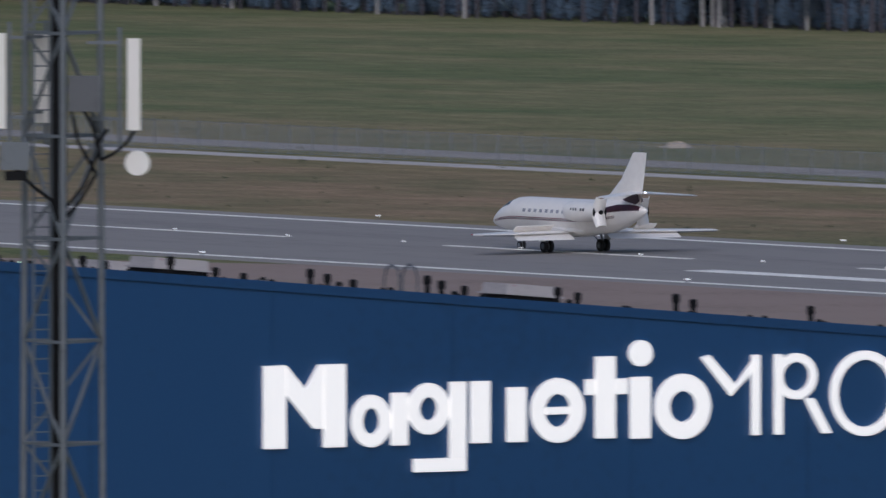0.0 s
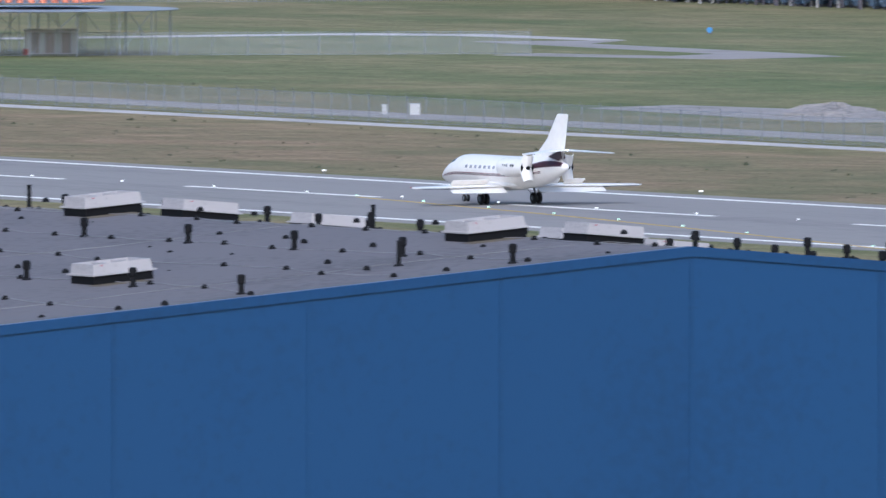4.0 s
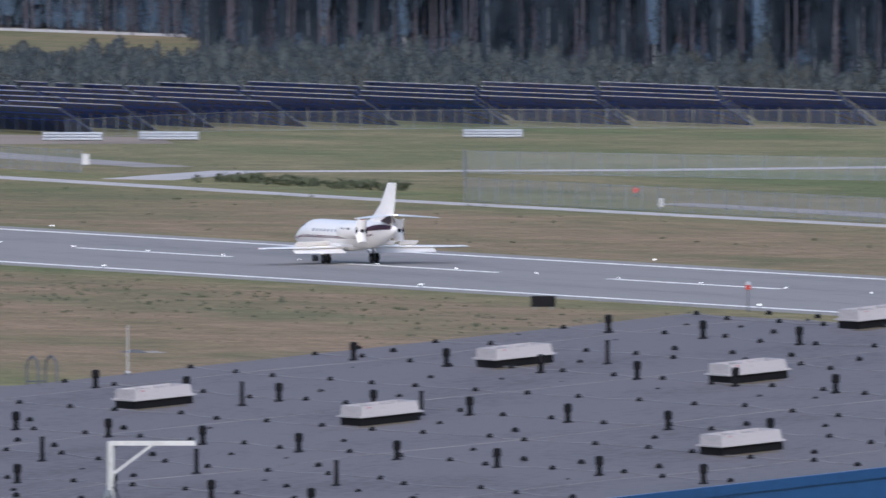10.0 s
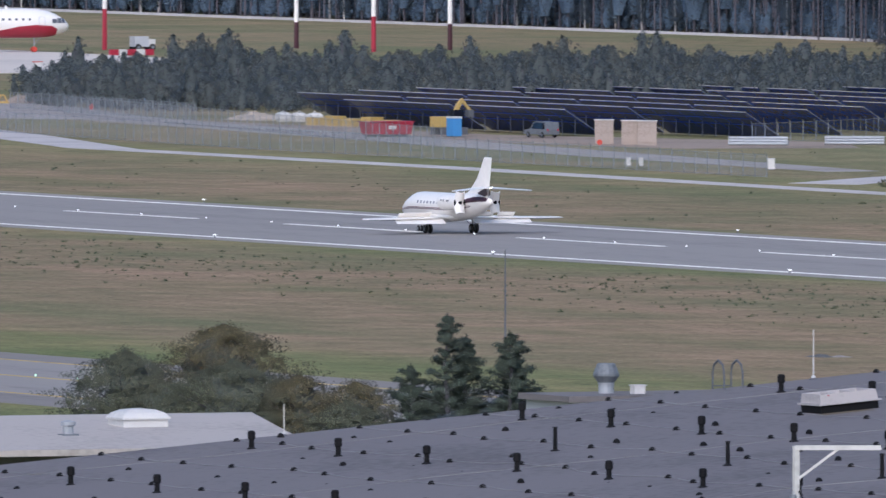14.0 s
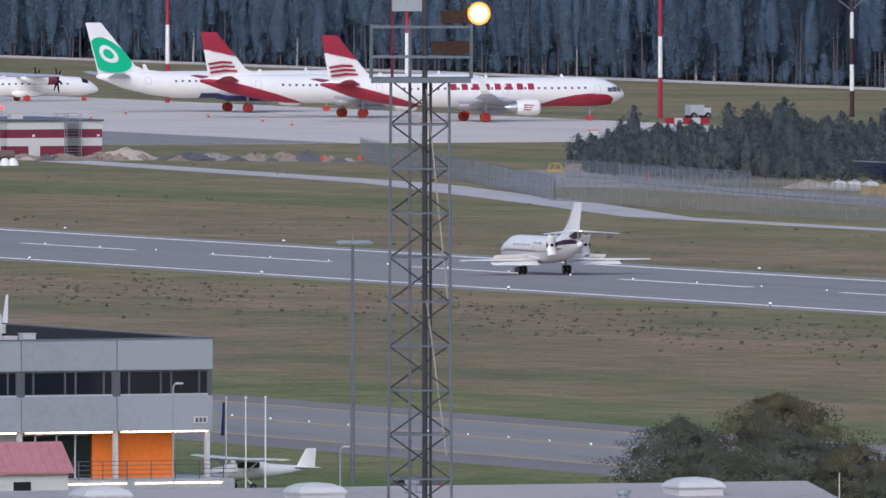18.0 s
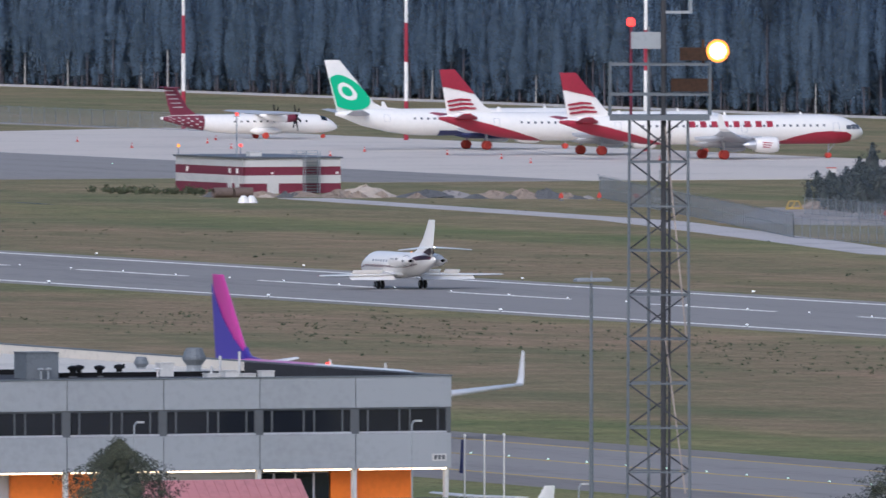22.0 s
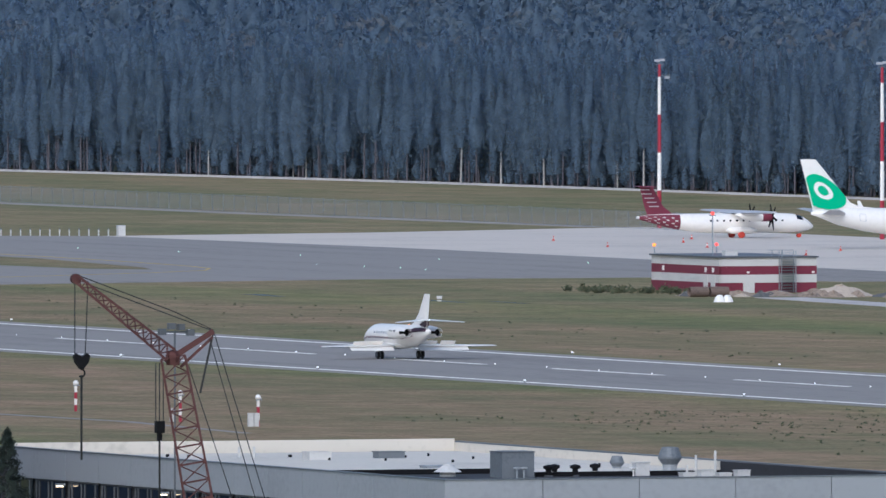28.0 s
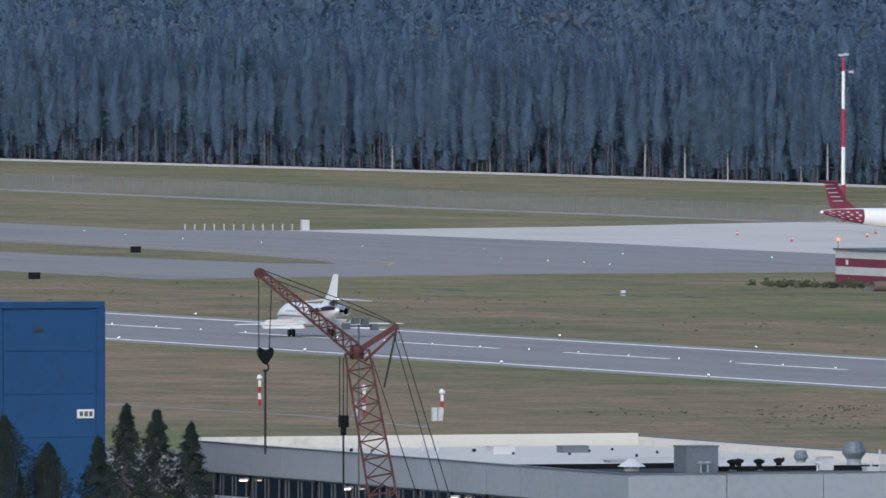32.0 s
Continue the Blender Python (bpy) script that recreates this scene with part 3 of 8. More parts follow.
def leaf_chunk(rng, c, s, n, size, k, loose=0.5, long=1.0, inner=0.62, up=0.85, heart=None):
    """n leaf sprays over a rounded clump with centre c and half-axes s; they shade as the clump's soft surface."""
    s = np.asarray(s, float)
    d = unit(rng.normal(size=(n, 3)))
    d[:, 2] = np.where(d[:, 2] < -0.35, -d[:, 2], d[:, 2])
    p = np.asarray(c) + d * s * (inner + (1.22 - inner) * rng.random((n, 1)))
    out = unit(d / s)
    if heart is not None:
        out = unit(0.4 * out + unit(p - np.asarray(heart)))
    g = unit(out + rng.normal(size=(n, 3)) * loose)
    g = np.where((g * out).sum(1, keepdims=True) < 0, -g, g)
    a = unit(np.cross(g, rng.normal(size=(n, 3))))
    b = np.cross(g, a)
    q = size * (0.55 + 0.9 * rng.random((n, 1)))
    v = np.stack([p + a * q * long, p + (-0.5 * a + 0.8 * b) * q * (0.6 + 0.6 * rng.random((n, 1))), p + (-0.5 * a - 0.8 * b) * q], 1).reshape(-1, 3)
    nrm = unit(out + (0, 0, up) + rng.normal(size=(n, 3)) * 0.15)
    return v, np.arange(n * 3).reshape(-1, 3), k, np.repeat(nrm, 3, axis=0)


def packed(chunks):
    """Merge a plant's chunks by material."""
    out = []
    for k in sorted({c[2] for c in chunks}):
        vs, fs, ns, base = [], [], [], 0
        for v, f, kk, n in chunks:
            if kk == k:
                vs.append(v)
                fs.append(f + base)
                ns.append(n)
                base += len(v)
        out.append((np.concatenate(vs), np.concatenate(fs), k, np.concatenate(ns)))
    return out


def plant(protos, places, rng):
    chunks = []
    for x, y, s in places:
        proto = protos[rng.integers(len(protos))]
        a = rng.random() * 6.28
        c, d = math.cos(a), math.sin(a)
        rot = np.array([[c, -d, 0], [d, c, 0], [0, 0, 1]])
        size = np.array((s, s, s * (0.9 + 0.2 * rng.random())))
        for v, f, k, n in proto:
            chunks.append(((v * size) @ rot.T + (x, y, 0), f, k, n @ rot.T))
    return chunks


def leaf_mesh(name, chunks, materials):
    """One mesh of plants whose leaves carry the soft normals of their clumps."""
    me = array_mesh(name, [c[:3] for c in chunks], materials)
    me.polygons.foreach_set("use_smooth", np.ones(len(me.polygons), dtype=bool))
    at = me.attributes.new("custom_normal", "FLOAT_VECTOR", "POINT")
    at.data.foreach_set("vector", np.concatenate([c[3] for c in chunks]).astype(np.float32).ravel())
    me.update()
    return me


def crown_chunks(rng, h, low, wide, n, size, k, point=1.5, up=0.8, inner=6):
    """A soft, ragged crown between low * h and h: leaf sprays over a lumpy closed hull."""
    def girth(u):
        return np.minimum(1.0, 0.45 + 1.9 * u) * (1 - np.maximum(0.0, (u - 0.29) / 0.71) ** point)
    w0, w1 = rng.random(2) * 6.28

    def lump(a, u):
        return 1 + 0.32 * np.sin(2 * a + 24 * u + w0) + 0.24 * np.sin(3 * a - 37 * u + w1)
    u = rng.random(n) ** 0.9
    a = rng.random(n) * 6.28
    r = wide * girth(u) * lump(a, u) * (0.52 + 0.66 * rng.random(n)) + 0.06
    p = np.stack([np.cos(a) * r, np.sin(a) * r, h * (low + (1 - low) * u)], 1)
    out = unit(np.stack([np.cos(a), np.sin(a), 0.2 + 0.8 * u], 1))
    g = unit(out + rng.normal(size=(n, 3)) * 0.5)
    g = np.where((g * out).sum(1, keepdims=True) < 0, -g, g)
    e = unit(np.cross(g, rng.normal(size=(n, 3))))
    f = np.cross(g, e)
    q = size * (0.5 + rng.random((n, 1)))
    v = np.stack([p + e * q * 1.2, p + (-0.5 * e + 0.7 * f) * q, p + (-0.5 * e - 0.7 * f) * q], 1).reshape(-1, 3)
    leaves = v, np.arange(n * 3).reshape(-1, 3), k, np.repeat(unit(out * 0.6 + (0, 0, up) + rng.normal(size=(n, 3)) * 0.06), 3, axis=0)
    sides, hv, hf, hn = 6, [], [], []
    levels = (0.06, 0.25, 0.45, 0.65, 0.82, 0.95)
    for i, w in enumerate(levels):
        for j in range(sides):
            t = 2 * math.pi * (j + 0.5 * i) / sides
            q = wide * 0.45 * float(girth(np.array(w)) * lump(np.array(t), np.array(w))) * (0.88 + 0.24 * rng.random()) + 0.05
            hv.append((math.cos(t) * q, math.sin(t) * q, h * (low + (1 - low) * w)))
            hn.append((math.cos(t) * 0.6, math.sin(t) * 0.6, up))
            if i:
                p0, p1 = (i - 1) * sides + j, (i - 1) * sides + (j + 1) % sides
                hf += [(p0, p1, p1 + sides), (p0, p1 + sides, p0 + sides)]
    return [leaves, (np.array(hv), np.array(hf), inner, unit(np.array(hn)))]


def pine(rng, h, low, leaves, k=2, size=0.30, inner=6):
    """Scots pine: bare trunk below, a slim ragged crown above."""
    return [trunk_chunk(h * 0.92, 0.17, 0.06, 0, 5, rng.normal() * 0.3)] + crown_chunks(rng, h, low, h * (0.080 + 0.025 * rng.random()) + 0.4, leaves, size, k, inner=inner)


def crown_tree(rng, h, wide, leaves, k=3, bark=1, low=0.45, size=0.42, inner=6):
    """A broad-leaved tree: trunk and a wide rounded crown."""
    return [trunk_chunk(h * 0.8, 0.18, 0.07, bark, 4, rng.normal() * 0.4)] + crown_chunks(rng, h, low, wide, leaves, size, k, 2.6, inner=inner)


FRONT_PINES = [packed(pine(rng, 16.5 + 6 * rng.random(), 0.07 + 0.24 * rng.random(), 760, 2 if i % 4 else 3, 0.27)) for i in range(9)] + [packed(crown_tree(rng, 15 + 5 * rng.random(), 2.4 + rng.random(), 800, 3 if i % 2 else 4, 0, 0.06, 0.27)) for i in range(4)]
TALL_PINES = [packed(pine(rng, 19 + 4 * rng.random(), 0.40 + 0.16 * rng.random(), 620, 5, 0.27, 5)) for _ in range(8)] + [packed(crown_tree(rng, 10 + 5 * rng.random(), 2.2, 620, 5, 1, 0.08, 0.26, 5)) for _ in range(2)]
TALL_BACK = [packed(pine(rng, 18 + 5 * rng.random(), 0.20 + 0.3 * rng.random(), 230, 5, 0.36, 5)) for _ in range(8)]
PINES = [packed(pine(rng, 17 + 6 * rng.random(), 0.02 + 0.12 * rng.random(), 230, 2 if i % 3 else 4, 0.36)) for i in range(9)]
DEEP_PINES = [packed(pine(rng, 19 + 4 * rng.random(), 0.6, 70, 2 if i % 3 else 4, 0.40)) for i in range(6)]
BIRCHES = [packed(crown_tree(rng, 15 + 4 * rng.random(), 1.9, 380, 3, 1, 0.25, 0.28)) for _ in range(4)]
SAPLINGS = [packed(crown_tree(rng, 3.0 + 2.5 * rng.random(), 1.7, 90, 3 if i % 2 else 4, 0, 0.05, 0.30)) for i in range(6)]
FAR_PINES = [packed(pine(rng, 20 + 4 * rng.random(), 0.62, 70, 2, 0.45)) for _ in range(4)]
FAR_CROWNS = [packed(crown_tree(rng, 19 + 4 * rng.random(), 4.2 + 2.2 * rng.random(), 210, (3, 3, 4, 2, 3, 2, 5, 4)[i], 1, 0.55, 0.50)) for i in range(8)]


def edge_x(y):
    """Where the woods begin, east of the airfield."""
    return float(np.interp(y, [1400, 2050, 2320, 2440, 2560, 3050, 3230, 3410, 3650, 5000], [1092, 1094, 1108, 1180, 1208, 1212, 1207, 1189, 1166, 1080]))


front, near, tall, back, deep, pale, young, far_p, far_c = [], [], [], [], [], [], [], [], []
for y in np.arange(1610, 3640, 2.7):
    for i in range(3):
        x = edge_x(y) + i * 2.6 + rng.normal() * 0.9
        spot = (x, y + rng.normal() * 0.9, 0.82 + 0.34 * rng.random())
        if i < 2 and rng.random() < (0.035 if y < 2300 else 0.015):
            pale.append((x - 1.5, *spot[1:]))
        # the nearer the trees, the more often they get the less hazy needles
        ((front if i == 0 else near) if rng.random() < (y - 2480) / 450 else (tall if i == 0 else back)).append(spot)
    for i in range(3):
        young.append((edge_x(y) + (1.0, 4.0, 8.5)[i] + rng.normal() * 0.9, y + 2.7 * rng.random(), 0.55 + 0.6 * rng.random() ** 2 + (0.0, 0.5, 1.3)[i]))
for y in np.arange(2480, 3760, 4.4):
    for i in range(6):
        deep.append((edge_x(y) + 9 + i * 4.4 + rng.normal() * 1.4, y + rng.normal() * 1.6, 0.85 + 0.3 * rng.random()))
for y in np.arange(2900, 4990, 10.5):
    for x in np.arange(max(edge_x(y) + 40, 0.335 * y), 0.425 * y, 9.5):
        if math.hypot(x, y) < 4960:
            rise = noise.noise(Vector((x * 0.012, y * 0.004, 0.0)))
            spot = (x + rng.normal() * 2.6, y + rng.normal() * 2.6, 0.96 + 0.16 * rng.random() + 0.34 * rise + 0.2 * (math.hypot(x, y) > 4300))
            (far_c if rng.random() < 0.55 + 0.5 * rise else far_p).append(spot)

woods = new("woods", leaf_mesh("woods", plant(FRONT_PINES, front, rng) + plant(PINES, near, rng) + plant(TALL_PINES, tall, rng) + plant(TALL_BACK, back, rng) + plant(DEEP_PINES, deep, rng) + plant(BIRCHES, pale, rng) + plant(SAPLINGS, young, rng), [BARK, PALE_BARK, NEEDLES, MIXED_LEAVES, BROWN_NEEDLES, LESS_HAZY_NEEDLES, INNER]))
tagged(woods, "haze-tinted pine woods with bare reddish trunks behind the airfield", "woods", kind="stuff")
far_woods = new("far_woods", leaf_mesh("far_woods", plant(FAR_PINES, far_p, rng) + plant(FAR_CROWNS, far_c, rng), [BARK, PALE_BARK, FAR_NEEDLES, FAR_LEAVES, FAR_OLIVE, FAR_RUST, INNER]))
tagged(far_woods, "haze-tinted mixed forest canopy reaching the horizon", "woods", kind="stuff")

# shrub belt in front of the woods
BUSHES = []
for i in range(12):
    h = 2.6 + 1.8 * rng.random()
    if i % 4:
        BUSHES.append(packed(crown_tree(rng, h, 1.9, 230, 2 if i % 3 else 3, 0, 0.05, 0.22)))
    else:
        BUSHES.append(packed(crown_tree(rng, h * 1.2, 1.4, 190, 4, 0, 0.04, 0.20)))
shrubs = []
for y in np.arange(2088, 2330, 3.9):
    for x in np.arange(905, 1100, 4.0):
        front_x = 918 + max(0.0, 2132 - y) * 1.15 + max(0.0, y - 2186) * 0.46
        bearing = math.degrees(math.atan2(x, y))
        if x > front_x and y < 2318 - (x - 930) * 0.45 and bearing > 23.03:
            k = (0.75 if x < front_x + 5 else 1.0) * (0.7 if bearing < 23.12 else 1.0)
            shrubs.append((x + rng.normal() * 0.8, y + rng.normal() * 0.8, (0.62 + 0.4 * rng.random() + 0.5 * rng.random() ** 4 + 0.18 * math.sin(x * 0.11) * math.cos(y * 0.07)) * k))
belt = new("shrub_belt", leaf_mesh("shrub_belt", plant(BUSHES, shrubs, rng), [BARK, PALE_BARK, SHRUB, SHRUB_OLIVE, SHRUB_PINE, SHRUB, INNER_SHRUB]))
tagged(belt, "dense grey-green belt of willow shrubs and young pines", "shrubs", kind="stuff")


# ---- aircraft. Local axes: nose to +x, left wing to +y, origin on the ground between the main wheels ----
def foil(bm, stations, n=9, vertical=False):
    """A wing or fin through stations (x of leading edge, span position, height, chord, thickness)."""
    prof = [(0.0, 0.0), (0.05, 0.6), (0.18, 0.95), (0.38, 1.0), (0.7, 0.6), (1.0, 0.04), (0.7, -0.35), (0.38, -0.6), (0.18, -0.6), (0.05, -0.4)]
    rings = []
    for x, s, h, c, t in stations:
        if vertical:
            rings.append([(x - c * u, s + t * w * 0.6, h) for u, w in prof])
        else:
            rings.append([(x - c * u, s, h + t * w) for u, w in prof])
    loft(bm, rings)


def wheel(parent, x, y, r, w, cover=None):
    bm = B()
    loft(bm, [[(x + rr * math.cos(2 * math.pi * i / 16), yy, r + rr * math.sin(2 * math.pi * i / 16)) for i in range(16)] for rr, yy in ((r * 0.8, y - w / 2), (r, y - w * 0.3), (r, y + w * 0.3), (r * 0.8, y + w / 2))])
    ob = part("wheel", bm, cover or RUBBER, parent, "orange red wheel cover" if cover else "", smooth=False)
    bm = B()
    loft(bm, [[(x + r * 0.5 * math.cos(2 * math.pi * i / 10), yy, r + r * 0.5 * math.sin(2 * math.pi * i / 10)) for i in range(10)] for yy in (y - w * 0.52, y + w * 0.52)])
    part("rim", bm, cover or STEEL, ob)


def fuselage_rings(stations, n=28):
    xs = [s[0] for s in stations]
    rings = []
    for x, zc, ry, rz in stations:
        rings.append(oval(x, zc, ry, rz, n))
    return rings


def patch(bm, stations, x0, x1, a0, a1, lift=0.012, nx=10, na=2, edge0=None, edge1=None):
    """A skin piece that lies on the fuselage between x0 and x1 and the angles a0, a1 (degrees from the top, to the left)."""
    st = sorted(stations)
    X = [s[0] for s in st]
    grid = []
    na = max(na, math.ceil(abs(a1 - a0) / 5))
    xs = sorted({round(x0 + (x1 - x0) * i / nx, 4) for i in range(nx + 1)} | {x for x in X if min(x0, x1) < x < max(x0, x1)})
    nx = len(xs) - 1
    for x in xs:
        zc, ry, rz = (float(np.interp(x, X, [s[k] for s in st])) for k in (1, 2, 3))
        b0 = a0 if edge0 is None else edge0(x)
        b1 = a1 if edge1 is None else edge1(x)
        row = []
        for j in range(na + 1):
            a = radians(b0 + (b1 - b0) * j / na)
            row.append((x, (ry + lift) * math.sin(a), zc + (rz + lift) * math.cos(a)))
        grid.append(row)
    vs = [[bm.verts.new(p) for p in r] for r in grid]
    for i in range(nx):
        for j in range(na):
            bm.faces.new((vs[i][j], vs[i + 1][j], vs[i + 1][j + 1], vs[i][j + 1]))


def dense(stations, step=0.5):
    """Finer, smooth stations through the given ones (monotone cosine blend)."""
    st = sorted(stations)
    X = np.array([s[0] for s in st])
    out = []
    x = X[0]
    while x < X[-1]:
        out.append(x)
        x += step
    out.append(X[-1])
    return [(float(x), *(float(np.interp(x, X, [s[k] for s in st])) for k in (1, 2, 3))) for x in out]


# business jet
JET = [(-8.9, 3.02, 0.10, 0.12), (-8.5, 2.98, 0.28, 0.32), (-7.4, 2.88, 0.60, 0.64), (-6.2, 2.74, 0.88, 0.94), (-4.8, 2.58, 1.09, 1.12), (-3.2, 2.46, 1.18, 1.19), (-1.0, 2.42, 1.21, 1.20),
       (5.6, 2.42, 1.21, 1.20), (6.6, 2.39, 1.18, 1.17), (7.5, 2.29, 1.08, 1.04), (8.3, 2.15, 0.93, 0.84), (9.0, 2.01, 0.73, 0.63), (9.6, 1.91, 0.47, 0.40), (9.95, 1.86, 0.20, 0.18), (10.02, 1.85, 0.04, 0.04)]
jet = thing("business_jet", "white twin-engined business jet rolling out after landing", "airplane")
bm = B()
loft(bm, fuselage_rings(JET, 32))
body = part("fuselage", bm, WHITE, jet, smooth=True)
for s in (1, -1):
    for i in range(9):
        bm = B()
        patch(bm, JET, 4.45 - i * 0.70, 4.80 - i * 0.70, s * 69, s * 80, 0.012, 2, 2)
        part("cabin_window", bm, PANE_FAINT, body)
    for a0, a1, nm in ((96, 98.5, MAROON), (100.5, 102.5, GREY_DARK), (103.5, 105, MAROON)):
        bm = B()
        patch(bm, JET, -6.2, 9.0, s * a0, s * a1, 0.011, 24, 1)
        part("stripe", bm, nm, body, "thin dark stripe")
    bm = B()
    patch(bm, JET, 6.9, 7.9, s * 12, s * 52, 0.012, 4, 4)
    part("cockpit_window", bm, WINDOW, body)
    bm = B()
    patch(bm, JET, -8.4, -3.6, s * 58, s * 80, 0.014, 10, 3, edge0=lambda x, s=s: s * (22 + 56 * (x + 8.4) / 4.8))
    part("tail_swoosh", bm, SWOOSH, body, "dark maroon sweeping band")
    # wing
    bm = B()
    foil(bm, [(3.9, s * 0.6, 1.35, 5.4, 0.34), (2.3, s * 2.2, 1.34, 4.1, 0.26), (-0.2, s * 6.2, 1.34, 2.5, 0.16), (-1.85, s * 9.45, 1.38, 1.35, 0.09), (-2.2, s * 9.7, 1.39, 0.9, 0.05)])
    wing = part("wing", bm, WHITE, jet, smooth=True)
    bm = B()
    foil(bm, [(-1.75, s * 9.4, 1.39, 0.3, 0.05), (-2.1, s * 9.74, 1.41, 0.3, 0.04)])
    part("wingtip_light", bm, RED if s > 0 else GREY_DARK, wing)
    bm = B()
    for y0, y1, c0, c1, xa, xb in ((1.45, 4.0, 0.98, 0.95, -1.35, -1.78), (4.0, 6.6, 0.95, 0.85, -1.78, -2.30)):
        loft(bm, [[(xx, s * yy, zz + 0.05), (xx - c * 0.86, s * yy, zz - c * 0.40), (xx - c * 0.90, s * yy, zz - c * 0.46), (xx - 0.05, s * yy, zz - 0.08)] for yy, c, xx, zz in ((y0, c0, xa, 1.37), (y1, c1, xb, 1.36))])
    part("flap", bm, WHITE, wing, "lowered flap")
    bm = B()
    for y0, y1, xx in ((2.2, 3.9, -0.2), (4.1, 5.7, -0.85)):
        loft(bm, [[(xx, s * yy, zz), (xx - 0.55, s * yy, zz + 0.40), (xx - 0.60, s * yy, zz + 0.37), (xx - 0.03, s * yy, zz - 0.04)] for yy, zz in ((y0, 1.52), (y1, 1.48))])
    part("airbrake", bm, WHITE, wing, "raised airbrake panel")
    bm = B()
    loft(bm, [[(-2.35, s * 6.7, 1.36), (-2.85, s * 6.7, 1.31), (-2.85, s * 6.7, 1.26), (-2.35, s * 6.7, 1.24)], [(-3.0, s * 9.3, 1.40), (-3.32, s * 9.3, 1.36), (-3.32, s * 9.3, 1.32), (-3.0, s * 9.3, 1.32)]])
    part("aileron", bm, GREY_DARK, wing)
    # engine
    bm = B()
    prof = [(-1.9, 0.50), (-1.95, 0.58), (-2.2, 0.66), (-3.0, 0.72), (-4.2, 0.70), (-5.2, 0.62), (-5.7, 0.56)]
    loft(bm, [oval(x, 2.88, r, r, 20, s * 1.72) for x, r in prof], close=False)
    loft(bm, [oval(x, 2.88, r, r, 20, s * 1.72) for x, r in ((-1.9, 0.50), (-2.3, 0.46), (-2.4, 0.05))], close=False)
    loft(bm, [oval(x, 2.88, r, r, 20, s * 1.72) for x, r in ((-5.7, 0.56), (-5.6, 0.50), (-5.2, 0.42))], close=False)
    nacelle = part("engine_nacelle", bm, WHITE, jet, smooth=True)
    bm = B()
    loft(bm, [oval(x, 2.88, r, r, 20, s * 1.72) for x, r in ((-5.15, 0.44), (-5.70, 0.55), (-5.73, 0.54), (-5.76, 0.22), (-6.0, 0.12), (-6.1, 0.03))])
    part("exhaust", bm, BLACK, nacelle, "dark exhaust")
    bm = B()
    foil(bm, [(-2.7, s * 0.9, 2.86, 2.6, 0.16), (-2.7, s * 1.3, 2.88, 2.5, 0.14)])
    part("pylon", bm, WHITE, nacelle)
    for i in range(6):
        if i != 2:
            x = -4.75 + 0.30 * i
            part("registration_bar", boxed((x, s * 1.72 + s * 0.60 if s > 0 else -2.42, 2.94, x + 0.15, s * 1.72 + 0.70 if s > 0 else -2.32, 3.12)), GREY_DARK, nacelle)
    # tailplane
    bm = B()
    foil(bm, [(-6.7, s * 0.08, 4.22, 2.1, 0.13), (-8.5, s * 3.75, 4.0, 1.0, 0.06)])
    tailplane = part("tailplane", bm, WHITE, jet)
    # main gear
    bm = B()
    beam(bm, (0.0, s * 2.28, 0.45), (0.15, s * 2.1, 1.45), 0.16, 8)
    beam(bm, (-0.02, s * 2.2, 0.5), (0.9, s * 1.6, 1.4), 0.08, 6)
    beam(bm, (0.0, s * 1.85, 0.42), (0.0, s * 2.55, 0.42), 0.12, 8)
    gear = part("main_gear_leg", bm, GALV, jet)
    for yy in (2.04, 2.50):
        wheel(gear, 0.0, s * yy, 0.42, 0.26)
    bm = B()
    box(bm, -0.35, s * 2.62 - 0.02, 0.75, 0.4, s * 2.62 + 0.02, 1.5)
    part("gear_door", bm, WHITE, gear)
bm = B()
foil(bm, [(-2.8, 0, 3.45, 5.4, 0.20), (-4.2, 0, 3.95, 4.1, 0.20), (-5.7, 0, 5.05, 2.85, 0.16), (-7.2, 0, 6.9, 1.7, 0.10), (-7.35, 0, 6.96, 1.55, 0.05)], vertical=True)
fin = part("fin", bm, WHITE, jet)
bm = B()
for s in (1, -1):
    loft(bm, [[(-6.2, s * 0.16, 3.75), (-8.0, s * 0.16, 4.25), (-8.2, s * 0.16, 3.65), (-7.2, s * 0.16, 3.2)], [(-6.2, s * 0.13, 3.75), (-8.0, s * 0.13, 4.25), (-8.2, s * 0.13, 3.65), (-7.2, s * 0.13, 3.2)]])
part("fin_band", bm, SWOOSH, fin, "dark maroon band at the fin root")
bm = B()
lathe(bm, [(0.07, 0), (0.08, 0.04), (0.02, 0.10)], 10, (-8.75, 0, 4.22))
part("tail_light", bm, LAMP_WHITE, fin)
bm = B()
lathe(bm, [(0.08, 0), (0.09, 0.05), (0.02, 0.12)], 10, (-2.6, 0, 3.58))
part("beacon", bm, LAMP_ORANGE, body, "orange flashing beacon")
bm = B()
beam(bm, (6.75, 0, 0.3), (6.85, 0, 1.5), 0.13, 8)
beam(bm, (6.75, -0.22, 0.27), (6.75, 0.22, 0.27), 0.09, 8)
gear = part("nose_gear_leg", bm, GALV, jet)
for yy in (-0.15, 0.15):
    wheel(gear, 6.75, yy, 0.27, 0.16)
bm = B()
lathe(bm, [(0.02, 0), (0.13, 0.04), (0.13, 0.08), (0.02, 0.12)], 10, (6.95, 0, 1.05))
part("landing_light", bm, LAMP_WARM, gear)
